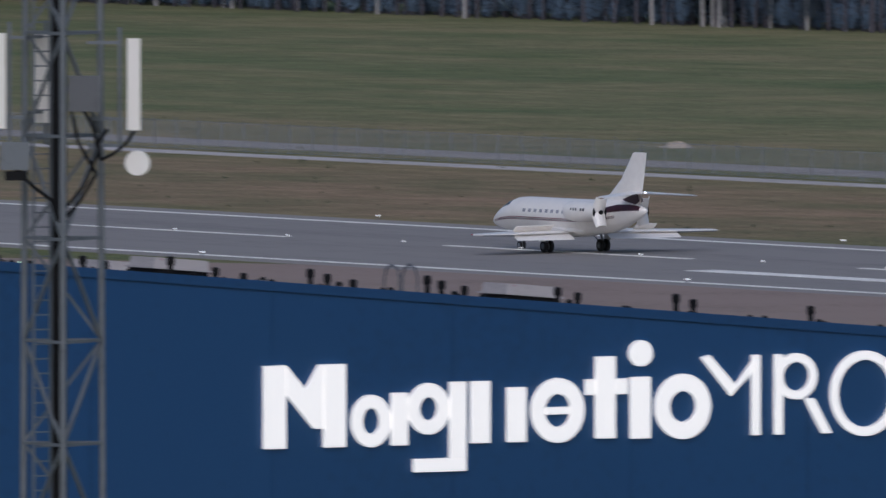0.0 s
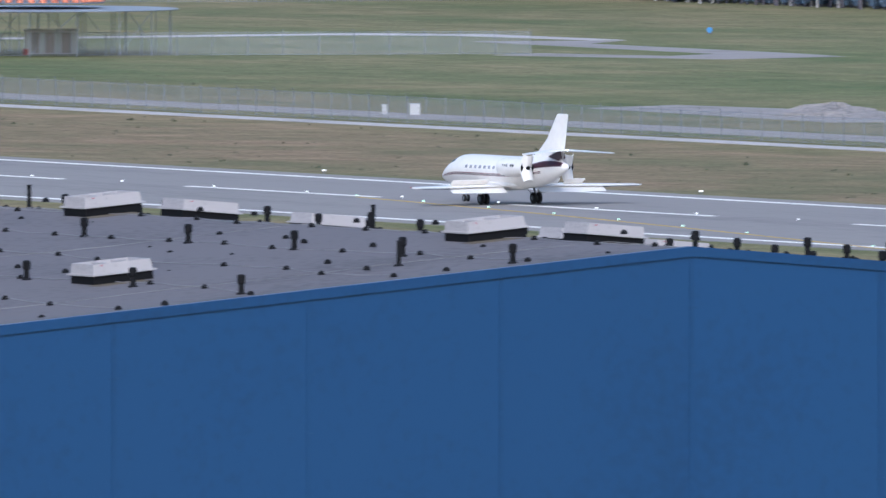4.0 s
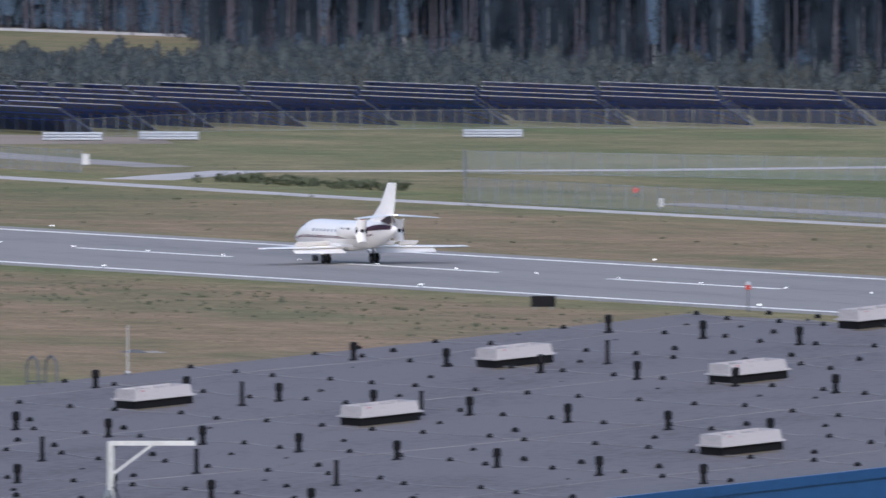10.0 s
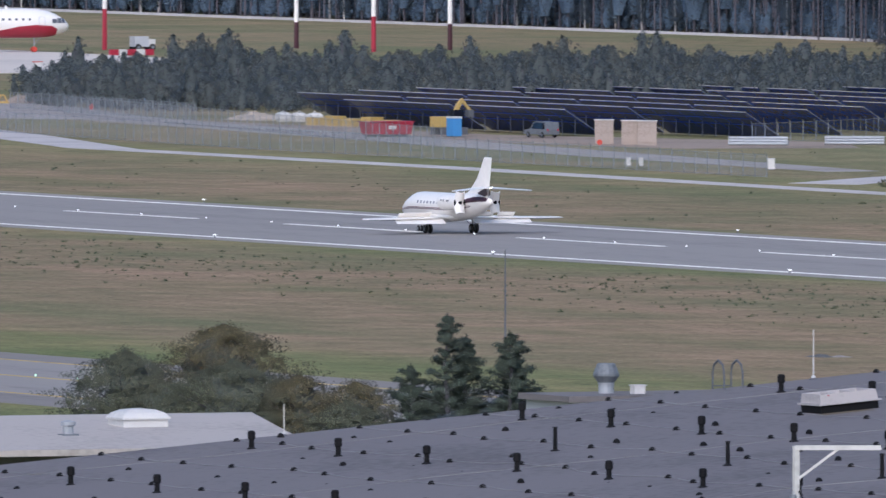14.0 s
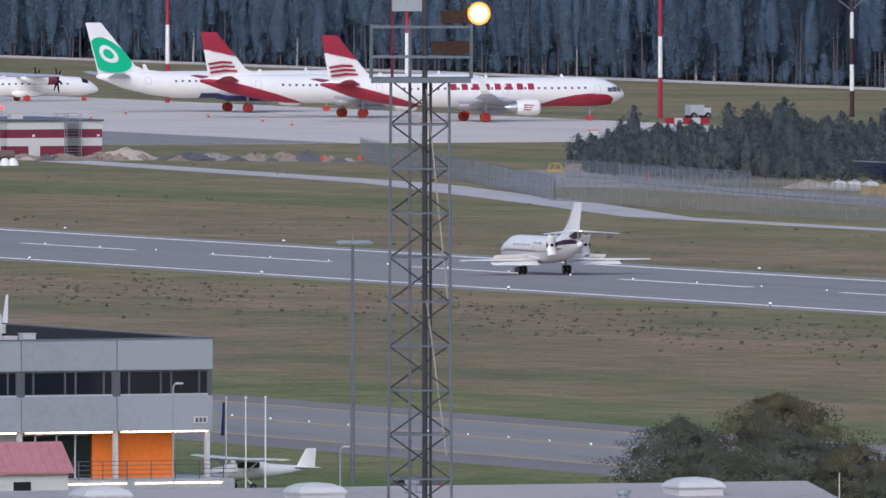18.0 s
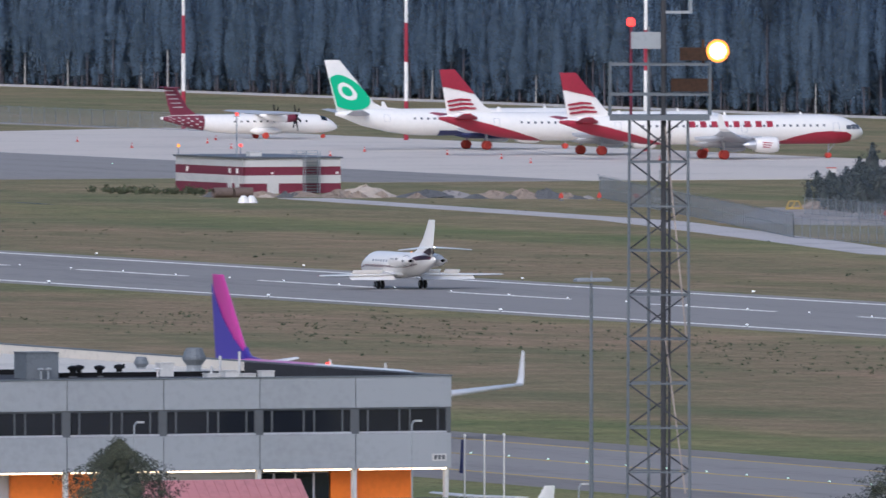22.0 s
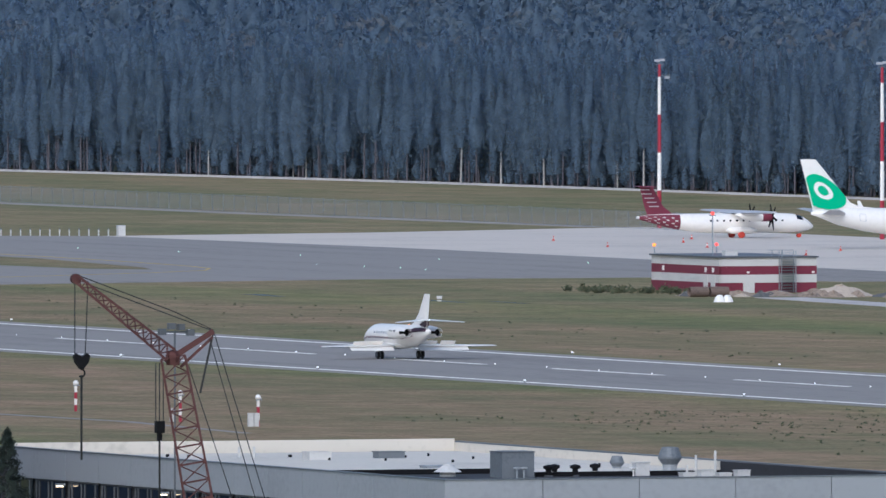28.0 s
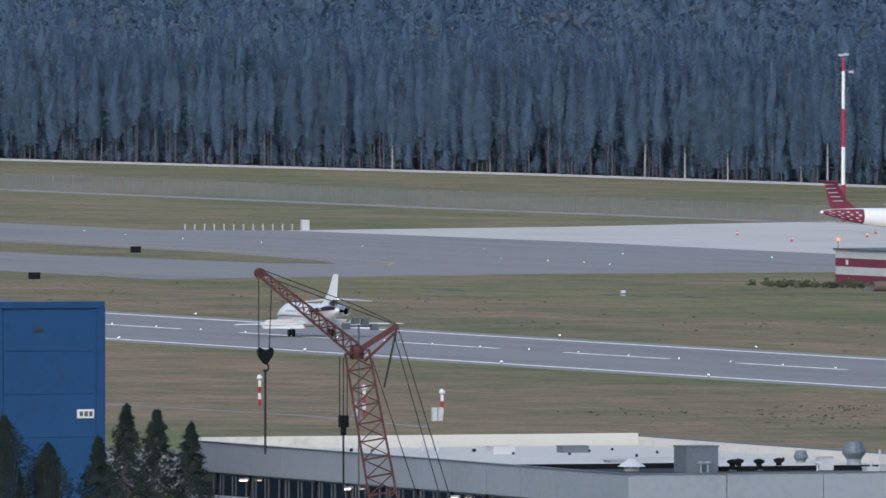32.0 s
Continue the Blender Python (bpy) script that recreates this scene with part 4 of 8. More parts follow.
# belly fairing
bm = B()
loft(bm, [oval(x, z, ry, rz, 16) for x, z, ry, rz in ((-3.0, 1.62, 0.2, 0.12), (-2.0, 1.48, 0.95, 0.36), (0, 1.42, 1.25, 0.42), (3.2, 1.42, 1.2, 0.42), (4.6, 1.52, 0.8, 0.3), (5.2, 1.62, 0.2, 0.1))])
part("belly_fairing", bm, WHITE, body, smooth=True)
# thrust reverser doors, an upper and a lower clamshell behind each engine, hinged at the exhaust
doors = []
for s in (1, -1):
    for up in (1, -1):
        bm = B()
        rows = []
        for i in range(7):
            u = i / 6
            r = 0.60 * (1 - 0.22 * u)
            rows.append([(-1.25 * u, r * math.sin(a), up * (r * math.cos(a) - 0.60)) for a in [radians(-72 + 24 * j) for j in range(7)]] +
                        [(-1.25 * u, (r - 0.06) * math.sin(a), up * ((r - 0.06) * math.cos(a) - 0.60)) for a in [radians(72 - 24 * j) for j in range(7)]])
        loft(bm, rows)
        door = part("reverser_door", bm, WHITE, jet, "thrust reverser clamshell door", smooth=False)
        door.matrix_basis = pose(-5.62, s * 1.72, 2.88 + up * 0.60)
        doors.append((door, s, up))


def airliner(label, L, r, gear_x, nose_x, fin_h, span, sweep_x, spec, group="parked airliners", m=None):
    """A jet airliner; spec names its paint."""
    z0 = r + 1.95
    st = [(nose_x - L, z0 + r * 0.62, 0.12, 0.2), (nose_x - L + 1.2, z0 + r * 0.58, 0.42, 0.5), (nose_x - L * 0.90, z0 + r * 0.36, r * 0.52, r * 0.62), (nose_x - L * 0.80, z0 + r * 0.14, r * 0.82, r * 0.87), (nose_x - L * 0.72, z0 + 0.04, r * 0.96, r * 0.97), (nose_x - L * 0.66, z0, r, r),
          (nose_x - L * 0.14, z0, r, r), (nose_x - L * 0.105, z0 - 0.03, r * 0.97, r * 0.975), (nose_x - L * 0.07, z0 - 0.12, r * 0.88, r * 0.89), (nose_x - L * 0.04, z0 - 0.28, r * 0.70, r * 0.70), (nose_x - L * 0.018, z0 - 0.42, r * 0.49, r * 0.48), (nose_x - L * 0.005, z0 - 0.50, r * 0.26, r * 0.25), (nose_x, z0 - 0.52, 0.05, 0.05)]
    a = thing("airliner", label, "airplane", m, group)
    bm = B()
    loft(bm, fuselage_rings(st, 32))
    fus = part("fuselage", bm, WHITE, a, smooth=True)
    for s in (1, -1):
        n = int(L * 0.62 / 0.98)
        for i in range(n):
            bm = B()
            x = nose_x - L * 0.15 - i * 0.98
            patch(bm, st, x, x + 0.34, s * 70, s * 79, 0.012, 1, 1)
            part("cabin_window", bm, spec.get("pane", PANE_PALE), fus)
        for x in (nose_x - L * 0.115, nose_x - L * 0.42, nose_x - L * 0.83):
            bm = B()
            for xa, xb, b0, b1 in ((x, x + 0.06, 62, 100), (x + 0.84, x + 0.9, 62, 100), (x, x + 0.9, 62, 63.5), (x, x + 0.9, 98.5, 100)):
                patch(bm, st, xa, xb, s * b0, s * b1, 0.013, 1, 2)
            part("door_outline", bm, spec.get("door", GREY), fus)
        def at_height(x, k):
            """The angle from the top at which the nose is k radii above its axis."""
            zc, rz = (float(np.interp(x, [q[0] for q in st], [q[j] for q in st])) for j in (1, 3))
            return s * max(2.0, math.degrees(math.acos(max(-1.0, min(1.0, (z0 + k * r - zc) / rz)))))
        for u0, u1, top in ((0.019, 0.033, 0.32), (0.0345, 0.050, 0.33), (0.0515, 0.070, 0.27)):
            bm = B()
            patch(bm, st, nose_x - L * u1, nose_x - L * u0, s * 10, s * 60, 0.014, 8, 6, edge0=lambda x, top=top: at_height(x, top), edge1=lambda x: at_height(x, -0.01))
            part("cockpit_window", bm, spec.get("cockpit", PANE_PALE), fus)
        for x0, x1, b0, b1, mt in spec.get("patches", ()):
            bm = B()
            patch(bm, st, nose_x - L * x0, nose_x - L * x1, s * b0, s * b1, 0.011, 14, 5)
            part("livery_band", bm, mt, fus)
        for x0, x1, edge, mt in spec.get("curves", ()):
            bm = B()
            patch(bm, st, nose_x - L * x0, nose_x - L * x1, s * 60, s * 180, 0.012, 24, 24, edge0=lambda x, s=s, edge=edge: s * float(np.interp((nose_x - x) / L, [e[0] for e in edge], [e[1] for e in edge])))
            part("livery_band", bm, mt, fus)
        for x0, pitch, count, b0, b1, mt in spec.get("bars", ()):
            for i in range(count):
                bm = B()
                x = nose_x - L * x0 - i * pitch
                patch(bm, st, x, x + pitch * 0.55, s * b0, s * b1, 0.013, 1, 2)
                part("livery_bar", bm, mt, fus)
        # wings
        bm = B()
        zr = z0 - r * 0.72
        tipx = sweep_x
        foil(bm, [(gear_x + 6.4, s * r * 0.5, zr, 7.6, 0.85), (gear_x + 4.2, s * (r + 0.4), zr + 0.12, 6.2, 0.62), (gear_x + 1.0, s * 6.6, zr + 0.55, 3.9, 0.40), (tipx, s * span / 2, zr + 1.5, 1.5, 0.14)])
        wing = part("wing", bm, spec.get("wing", GREY), a, smooth=True)
        bm = B()
        w = spec.get("winglet", 2.3)
        foil(bm, [(tipx, s * span / 2, zr + 1.5, 1.5, 0.12), (tipx - 0.7, s * (span / 2 + 0.35), zr + 1.9, 1.2, 0.09), (tipx - 1.6, s * (span / 2 + 0.75), zr + 1.5 + w, 0.5, 0.05)])
        part("winglet", bm, spec.get("winglet_paint", WHITE), wing)
        for yy in (4.6, 8.3, 11.6):
            bm = B()
            loft(bm, [oval(gear_x + x - yy * 0.42, zr - 0.05 + yy * 0.06 + dz, q, q * 1.25, 8, s * yy) for x, dz, q in ((1.6, 0, 0.05), (0.4, -0.12, 0.2), (-1.6, -0.12, 0.17), (-2.7, 0.0, 0.04))])
            part("flap_fairing", bm, GREY, wing)
        # engine
        ey, ez, ex, er = 5.75, 1.95, gear_x + 6.9, spec.get("engine_r", 1.05)
        bm = B()
        loft(bm, [oval(ex - d, ez, q * er, q * er, 20, s * ey) for d, q in ((0, 0.86), (-0.02, 0.93), (0.35, 1.03), (1.4, 1.08), (2.6, 0.98), (3.3, 0.84))], close=False)
        loft(bm, [oval(ex - d, ez, q * er, q * er, 20, s * ey) for d, q in ((0, 0.86), (0.4, 0.8), (0.9, 0.78))], close=False)
        eng = part("engine_nacelle", bm, spec.get("engine_paint", WHITE), a, smooth=True)
        bm = B()
        loft(bm, [oval(ex - d, ez, q * er, q * er, 16, s * ey) for d, q in ((0.7, 0.79), (0.72, 0.2), (0.4, 0.05))], close=False)
        part("fan", bm, BLACK, eng)
        bm = B()
        loft(bm, [oval(ex - d, ez, q * er, q * er, 16, s * ey) for d, q in ((3.1, 0.72), (4.2, 0.45), (4.9, 0.06))])
        part("exhaust_cone", bm, METAL, eng)
        bm = B()
        foil(bm, [(ex - 1.2, s * ey, ez + er * 0.9, 4.2, 0.22), (ex - 2.4, s * ey, zr + 0.6, 3.6, 0.2)], vertical=True)
        part("pylon", bm, GREY, eng)
        if spec.get("engine_mark"):
            bm = B()
            for i in range(3):
                loft(bm, [[(ex - 1.0 - i * 0.2, s * (ey + 0.3), ez + 0.3 - i * 0.3), (ex - 2.4, s * (ey + 0.3), ez + 0.42 - i * 0.3), (ex - 2.5, s * (ey + 0.3), ez + 0.3 - i * 0.3), (ex - 1.1 - i * 0.2, s * (ey + 0.3), ez + 0.2 - i * 0.3)],
                          [(ex - 1.0 - i * 0.2, s * (ey + 1.10 * er), ez + 0.3 - i * 0.3), (ex - 2.4, s * (ey + 1.06 * er), ez + 0.42 - i * 0.3), (ex - 2.5, s * (ey + 1.06 * er), ez + 0.3 - i * 0.3), (ex - 1.1 - i * 0.2, s * (ey + 1.10 * er), ez + 0.2 - i * 0.3)]])
            part("engine_mark", bm, spec["engine_mark"], eng)
        # tailplane
        bm = B()
        tx = nose_x - L * 0.872
        foil(bm, [(tx, s * 0.5, z0 + r * 0.55, 3.6, 0.36), (tx - 3.3, s * 6.1, z0 + r * 0.55 + 0.7, 1.4, 0.13)])
        part("tailplane", bm, spec.get("tailplane", GREY), a)
        # main gear
        bm = B()
        beam(bm, (gear_x, s * 3.8, 0.6), (gear_x + 0.1, s * 3.7, zr + 0.2), 0.3, 8)
        beam(bm, (gear_x, s * 3.3, 0.58), (gear_x, s * 4.3, 0.58), 0.2, 8)
        beam(bm, (gear_x, s * 3.8, 1.0), (gear_x + 0.3, s * 2.2, zr), 0.14, 6)
        g = part("main_gear_leg", bm, GALV, a)
        for yy in (3.42, 4.18):
            wheel(g, gear_x, s * yy, 0.62, 0.44, spec.get("cover"))
    bm = B()
    loft(bm, [oval(gear_x + x, zz, ry, rz, 18) for x, zz, ry, rz in ((-3.5, z0 - r * 0.9, 0.4, 0.2), (-1.5, z0 - r * 0.85, r * 0.9, 0.7), (4, z0 - r * 0.85, r * 1.0, 0.8), (7.5, z0 - r * 0.85, r * 0.85, 0.62), (9, z0 - r * 0.86, 0.4, 0.2))])
    part("belly_fairing", bm, spec.get("belly", WHITE), fus, smooth=True)
    # fin in bands of paint
    fx = nose_x - L * 0.80 - 2.2
    base, top = z0 + r * 0.75, fin_h

    def fin_at(u):
        le = fx + 1.2 - u * (fin_h - base) * 0.86
        ch = 6.6 + (2.3 - 6.6) * u
        return (le, 0, base + (top - base) * u, ch, 0.55 * (1 - 0.6 * u))

    cuts = spec.get("fin", ((0.0, 1.0, WHITE),))
    fin_part = None
    for u0, u1, mt in cuts:
        bm = B()
        foil(bm, [fin_at(u0), fin_at((u0 + u1) / 2), fin_at(u1)], vertical=True)
        ob = part("fin" if fin_part is None else "fin_band", bm, mt, fin_part or a)
        fin_part = fin_part or ob
    bm = B()
    foil(bm, [(fx + 5.2, 0, z0 + r * 0.93, 7.5, 0.12), (fx + 1.4, 0, base + 0.7, 3.0, 0.3), (fx - 0.6, 0, base + 1.6, 2.0, 0.3)], vertical=True)
    part("fin_fillet", bm, cuts[0][2], fin_part)
    # nose gear
    gx = nose_x - spec.get("nose_gear", 5.1)
    bm = B()
    beam(bm, (gx, 0, 0.4), (gx + 0.1, 0, z0 - r * 0.8), 0.2, 8)
    beam(bm, (gx, 0, 0.9), (gx + 1.2, 0, z0 - r * 0.85), 0.1, 6)
    beam(bm, (gx, -0.3, 0.4), (gx, 0.3, 0.4), 0.12, 8)
    g = part("nose_gear_leg", bm, GALV, a)
    for yy in (-0.25, 0.25):
        wheel(g, gx, yy, 0.38, 0.22, spec.get("cover"))
    if spec.get("light"):
        bm = B()
        lathe(bm, [(0.02, 0), (0.24, 0.06), (0.29, 0.22), (0.24, 0.40), (0.02, 0.47)], 12, (gx + 0.50, 0, 1.42))
        part("taxi_light", bm, spec["light"], g, "bright lit taxi light")
    bm = B()
    for x in (nose_x - L * 0.2, nose_x - L * 0.45):
        foil(bm, [(x, 0, z0 + r * 0.98, 0.5, 0.06), (x - 0.2, 0, z0 + r + 0.4, 0.25, 0.04)], vertical=True)
    part("antenna", bm, WHITE, fus)
    return a, fin_part, fin_at


def fin_marks(fin_part, fin_at, shapes):
    """Raised flat marks on both faces of a fin: (material, polygons in (chord fraction, height fraction))."""
    for mt, polys in shapes:
        for s in (1, -1):
            bm = B()
            for poly in polys:
                pts = []
                for c, u in poly:
                    le, _, h, ch, t = fin_at(u)
                    pts.append((le - ch * c, h, 0.6 * t + 0.02))
                loft(bm, [[(x, s * (w + d), h) for x, h, w in pts] for d in (-0.05, 0.0)])
            part("fin_mark", bm, mt, fin_part)


def arc_poly(cx, cy, rx, ry, n=24):
    return [(cx + rx * math.cos(2 * math.pi * i / n), cy + ry * math.sin(2 * math.pi * i / n)) for i in range(n)]


SLASHES = [[(0.25, 0.36 - 0.09 * i), (0.55, 0.38 - 0.09 * i), (0.95, 0.33 - 0.09 * i), (0.95, 0.29 - 0.09 * i), (0.55, 0.33 - 0.09 * i), (0.3, 0.32 - 0.09 * i)] for i in range(3)]
red_spec = dict(cover=ORANGE_RED, door=GREY, fin=((0.0, 0.62, WHITE), (0.62, 1.0, RED)), tailplane=RED, engine_mark=RED, belly=GREY,
                curves=((1.0, 0.66, ((0.66, 165), (0.70, 138), (0.76, 116), (0.82, 100), (0.88, 84), (0.94, 66), (1.0, 50)), RED), (0.30, 0.05, ((0.05, 112), (0.07, 99), (0.12, 96), (0.18, 102), (0.24, 118), (0.30, 150)), RED)),
                bars=((0.335, 1.62, 8, 54, 80, RED),))
a, fp, fa = airliner("white and red airliner parked with orange wheel covers", 44.5, 1.98, 0, 22.0, 11.76, 34.1, -4.6, red_spec, m=pose(1043, 2490.5, 0.06))
fin_marks(fp, fa, [(RED, SLASHES + [[(0.02, 0.63), (0.02, 0.47), (0.30, 0.53), (0.65, 0.585), (0.97, 0.63)]])])
copy_thing(a, pose(1039.8, 2526, 0.06))
green_spec = dict(cover=ORANGE_RED, winglet=2.4, engine_r=0.98, belly=NAVY, tailplane=GREY, patches=((0.62, 0.45, 128, 180, NAVY),))
a, fp, fa = airliner("white airliner with green disc on its fin", 39.5, 1.88, 0, 18.4, 12.5, 34.3, -5.0, green_spec, m=pose(1041.5, 2572, 0.06))
fin_marks(fp, fa, [(GREEN, [[(min(0.98, max(0.02, c)), max(0.03, u)) for c, u in arc_poly(0.60, 0.38, 0.60, 0.34, 36)]])])
ring_out, ring_in = arc_poly(0.56, 0.40, 0.26, 0.17), arc_poly(0.56, 0.40, 0.15, 0.095)
fin_marks(fp, lambda u, fa=fa: (fa(u)[0], 0, fa(u)[2], fa(u)[3], fa(u)[4] + 0.05), [(WHITE, [[ring_out[i], ring_out[(i + 1) % 24], ring_in[(i + 1) % 24], ring_in[i]] for i in range(24)])])
taxi_spec = dict(wing=WHITE, cockpit=WINDOW, pane=PANE_FAINT, light=LAMP_WHITE, fin=((0.0, 0.16, PURPLE), (0.16, 1.0, MAGENTA)), winglet=2.5, engine_paint=WHITE, engine_r=1.2, tailplane=WHITE,
                 patches=((1.0, 0.60, 0, 180, PINK), (0.60, 0.50, 0, 118, PINK), (0.50, 0.46, 40, 118, PINK), (0.60, 0.44, 118, 180, PURPLE)),
                 bars=((0.22, 0.8, 6, 62, 70, GREY), (0.24, 0.9, 5, 84, 96, GREY)))
taxi_plane, fp, fa = airliner("white pink and purple airliner taxiing with lights on", 44.5, 1.98, 0, 22.0, 12.15, 36.2, -4.4, taxi_spec, group="taxiing airliner")
fin_marks(fp, fa, [(PURPLE, [[(0.02, 0.05), (0.97, 0.05), (0.97, 0.90), (0.84, 0.78), (0.55, 0.52), (0.25, 0.30), (0.04, 0.18)]])])
bm = B()
lathe(bm, [(0.12, 0), (0.15, 0.08), (0.03, 0.22)], 10, (1.2, 0, 5.88))
part("beacon", bm, LAMP_RED, taxi_plane, "red flashing beacon")
bm = B()
lathe(bm, [(0.02, 0), (0.15, 0.08), (0.13, 0.2)], 10, (2.6, 0.2, 1.42))
part("belly_beacon", bm, LAMP_RED, taxi_plane, "red flashing beacon")


# ---- runway and taxiway lights ----
def light_unit(name, lamp, label, r=0.2):
    t = thing(name, label, "airfield light", group=label)
    bm = B()
    lathe(bm, [(r * 0.9, 0.0), (r * 0.8, 0.06), (r * 0.35, 0.09), (r * 0.35, 0.22)], 8)
    part("base", bm, GREY_DARK, t)
    bm = B()
    lathe(bm, [(r * 0.6, 0.20), (r * 1.3, 0.23), (r * 1.3, 0.27), (r * 0.9, 0.30), (r * 0.1, 0.31)], 8)
    part("lamp", bm, lamp, t)
    return t


edge = light_unit("runway_light", LAMP_RUNWAY, "lit white runway edge light", 0.10)
edge.matrix_basis = pose(760.0, 2164.5, 0.0)
for k in range(-9, 20):
    if k:
        copy_thing(edge, pose(760.0, 2164.5 - 60 * k, 0.0))
    copy_thing(edge, pose(710.3, 1988.0 - 60 * (k - 3), 0.05))
centre = light_unit("centreline_light", LAMP_RUNWAY, "lit white runway centreline light", 0.05)
centre.matrix_basis = pose(735.0, 1686.6, -0.10)
for k in range(-40, 40):
    if k:
        copy_thing(centre, pose(735.0, 1686.6 + 15.0 * k, -0.10))
green = light_unit("taxiway_light", LAMP_GREEN, "lit green taxiway centreline light", 0.05)
green.matrix_basis = pose(552.3, 1200.0, -0.05)
for k in range(1, 46):
    copy_thing(green, pose(552.3, 1200.0 + 7.5 * k, -0.05))
# lights that lead off the runway
for k in range(14):
    u = k / 13
    copy_thing(green, pose(733 - 30 * u - 12 * u * u, 1330 - 190 * u, -0.05))
for k in range(8):
    u = k / 7
    copy_thing(green, pose(952 - 22 * math.sin(u * 2.6) - 6 * u, 2480 + 230 * u, -0.05))
for k in range(4):
    copy_thing(green, pose(914 + 2.0 * math.sin(k), 2440 + 14 * k, -0.05))
bm = B()
pts = [(733 - 30 * u - 12 * u * u, 1330 - 190 * u) for u in [i / 24 for i in range(33)]]
for (xa, ya), (xb, yb) in zip(pts, pts[1:]):
    slab(bm, [(xa - 0.17, ya), (xa + 0.17, ya), (xb + 0.17, yb), (xb - 0.17, yb)], 0.045, 0.082)
setting("lead_off_line", bm, YELLOW, "yellow painted line leading off the runway")
bm = B()
slab(bm, [(531, 1180), (531, 1020), (600, 1010), (712, 960), (712, 1120), (690, 1165), (640, 1130), (572, 1100), (572, 1180)], -0.2, 0.045)
setting("link_taxiway", bm, BROWN_PAVING, "worn brownish link taxiway")

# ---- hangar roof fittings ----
BROWN_PATCH = mat("brown_patch", (0.10, 0.078, 0.048), 0.9, 0, 0.4, 2)


def skylight(x, y):
    x += 0.6 if y > 740 else 0.0
    s = thing("roof_skylight", "weathered white roof light with metal kerb on bitumen", "skylight", pose(x, y, roof_z(x), 0, -math.degrees(math.atan(HK)) if x < HX else math.degrees(math.atan(HK)), 0), "roof lights of the hangar")
    w, d = 1.38, 1.0
    # the shade below the frame is put into the kerb's near-black colour
    part("kerb", boxed((-w, -d, -0.05, w, d, 0.36)), BLACK, s, "kerb near black for the shade under the frame")
    bm = B()

    def rect(g, z):
        return [(-w - g, -d - g, z), (w + g, -d - g, z), (w + g, d + g, z), (-w - g, d + g, z)]
    loft(bm, [rect(0.12, 0.36), rect(0.12, 0.43), rect(0.0, 0.43), rect(-0.05, 0.84), rect(-0.15, 0.84), rect(-0.18, 0.70)])
    part("frame", bm, SKYLIGHT, s)
    for xx in (-0.45, 0.45):
        part("mullion", boxed((xx - 0.03, -d + 0.15, 0.70, xx + 0.03, d - 0.15, 0.82)), SKYLIGHT, s)
    part("handle", boxed((-1.0, -d + 0.0, 0.74, -0.94, -d + 0.05, 0.79)), RED, s, "small red handle")
    # thin plate, browner and darker than the felt, in front of the kerb
    part("brown_patch", boxed((-1.8, -2.0, 0.0, 0.8, -d - 0.01, 0.012)), BROWN_PATCH, s, "darker brown patch on the felt")
    return s


for x, ys in ((410.5, (723.6,)), (409.6, (758.4, 781.0)), (404.9, (723.6, 758.4, 781.0)), (387.2, (723.4, 758.8, 781.2)), (369.3, (723.2, 757.9, 780.2)), (428.3, (723.6, 758.4, 781.0)), (446.0, (723.6, 758.4, 781.0)), (463.8, (723.6, 758.4, 781.0))):
    for y in ys:
        skylight(x, y)


def vent(x, y, h=0.95, cowl=True):
    v = thing("roof_vent", "black plastic vent pipe with cap on bitumen roof" if cowl else "plain thin black vent pipe on bitumen roof", "vent pipe", pose(x, y, roof_z(x) - 0.05), "vent pipes of the hangar roof" if cowl else "thin pipes of the hangar roof")
    bm = B()
    if cowl:
        lathe(bm, [(0.24, 0.0), (0.20, 0.10), (0.12, 0.14), (0.11, h * 0.55)], 10)
        part("pipe", bm, BLACK, v)
        bm = B()
        lathe(bm, [(0.12, h * 0.55), (0.17, h * 0.62), (0.17, h * 0.92), (0.14, h), (0.05, h + 0.02)], 10)
        part("cap", bm, BLACK, v)
    else:
        lathe(bm, [(0.26, 0.0), (0.2, 0.10), (0.10, 0.14), (0.09, h)], 8)
        part("pipe", bm, BLACK, v)
        bm = B()
        lathe(bm, [(0.12, h), (0.12, h + 0.04), (0.03, h + 0.05)], 8)
        part("cap", bm, BLACK, v)
    return v


proto = vent(360.9, 710.1, 0.85)
thin = vent(353.6, 728.6, 1.05, False)
for i, x in enumerate((335.5, 348.0, 360.9, 373.4, 386.0, 398.6, 412.5, 425.2, 437.8, 450.5, 463.0, 476.0)):
    for k in range(10):
        y = 710.1 + 9.28 * k - (1.4 if i in (3,) and k < 2 else 0.0)
        if (i, k) != (2, 0):
            copy_thing(proto, pose(x, y, roof_z(x) - 0.05, 0, 0, 37 * k))
for x, y in ((371.6, 775.0), (353.7, 757.0), (353.8, 774.6), (389.7, 776.0), (372.5, 759.3), (407.5, 738.0), (390.2, 741.0), (353.7, 742.0), (428.0, 730.0), (396.0, 715.0), (407.5, 769.0), (446.0, 742.0)):
    copy_thing(thin, pose(x, y, roof_z(x) - 0.05))

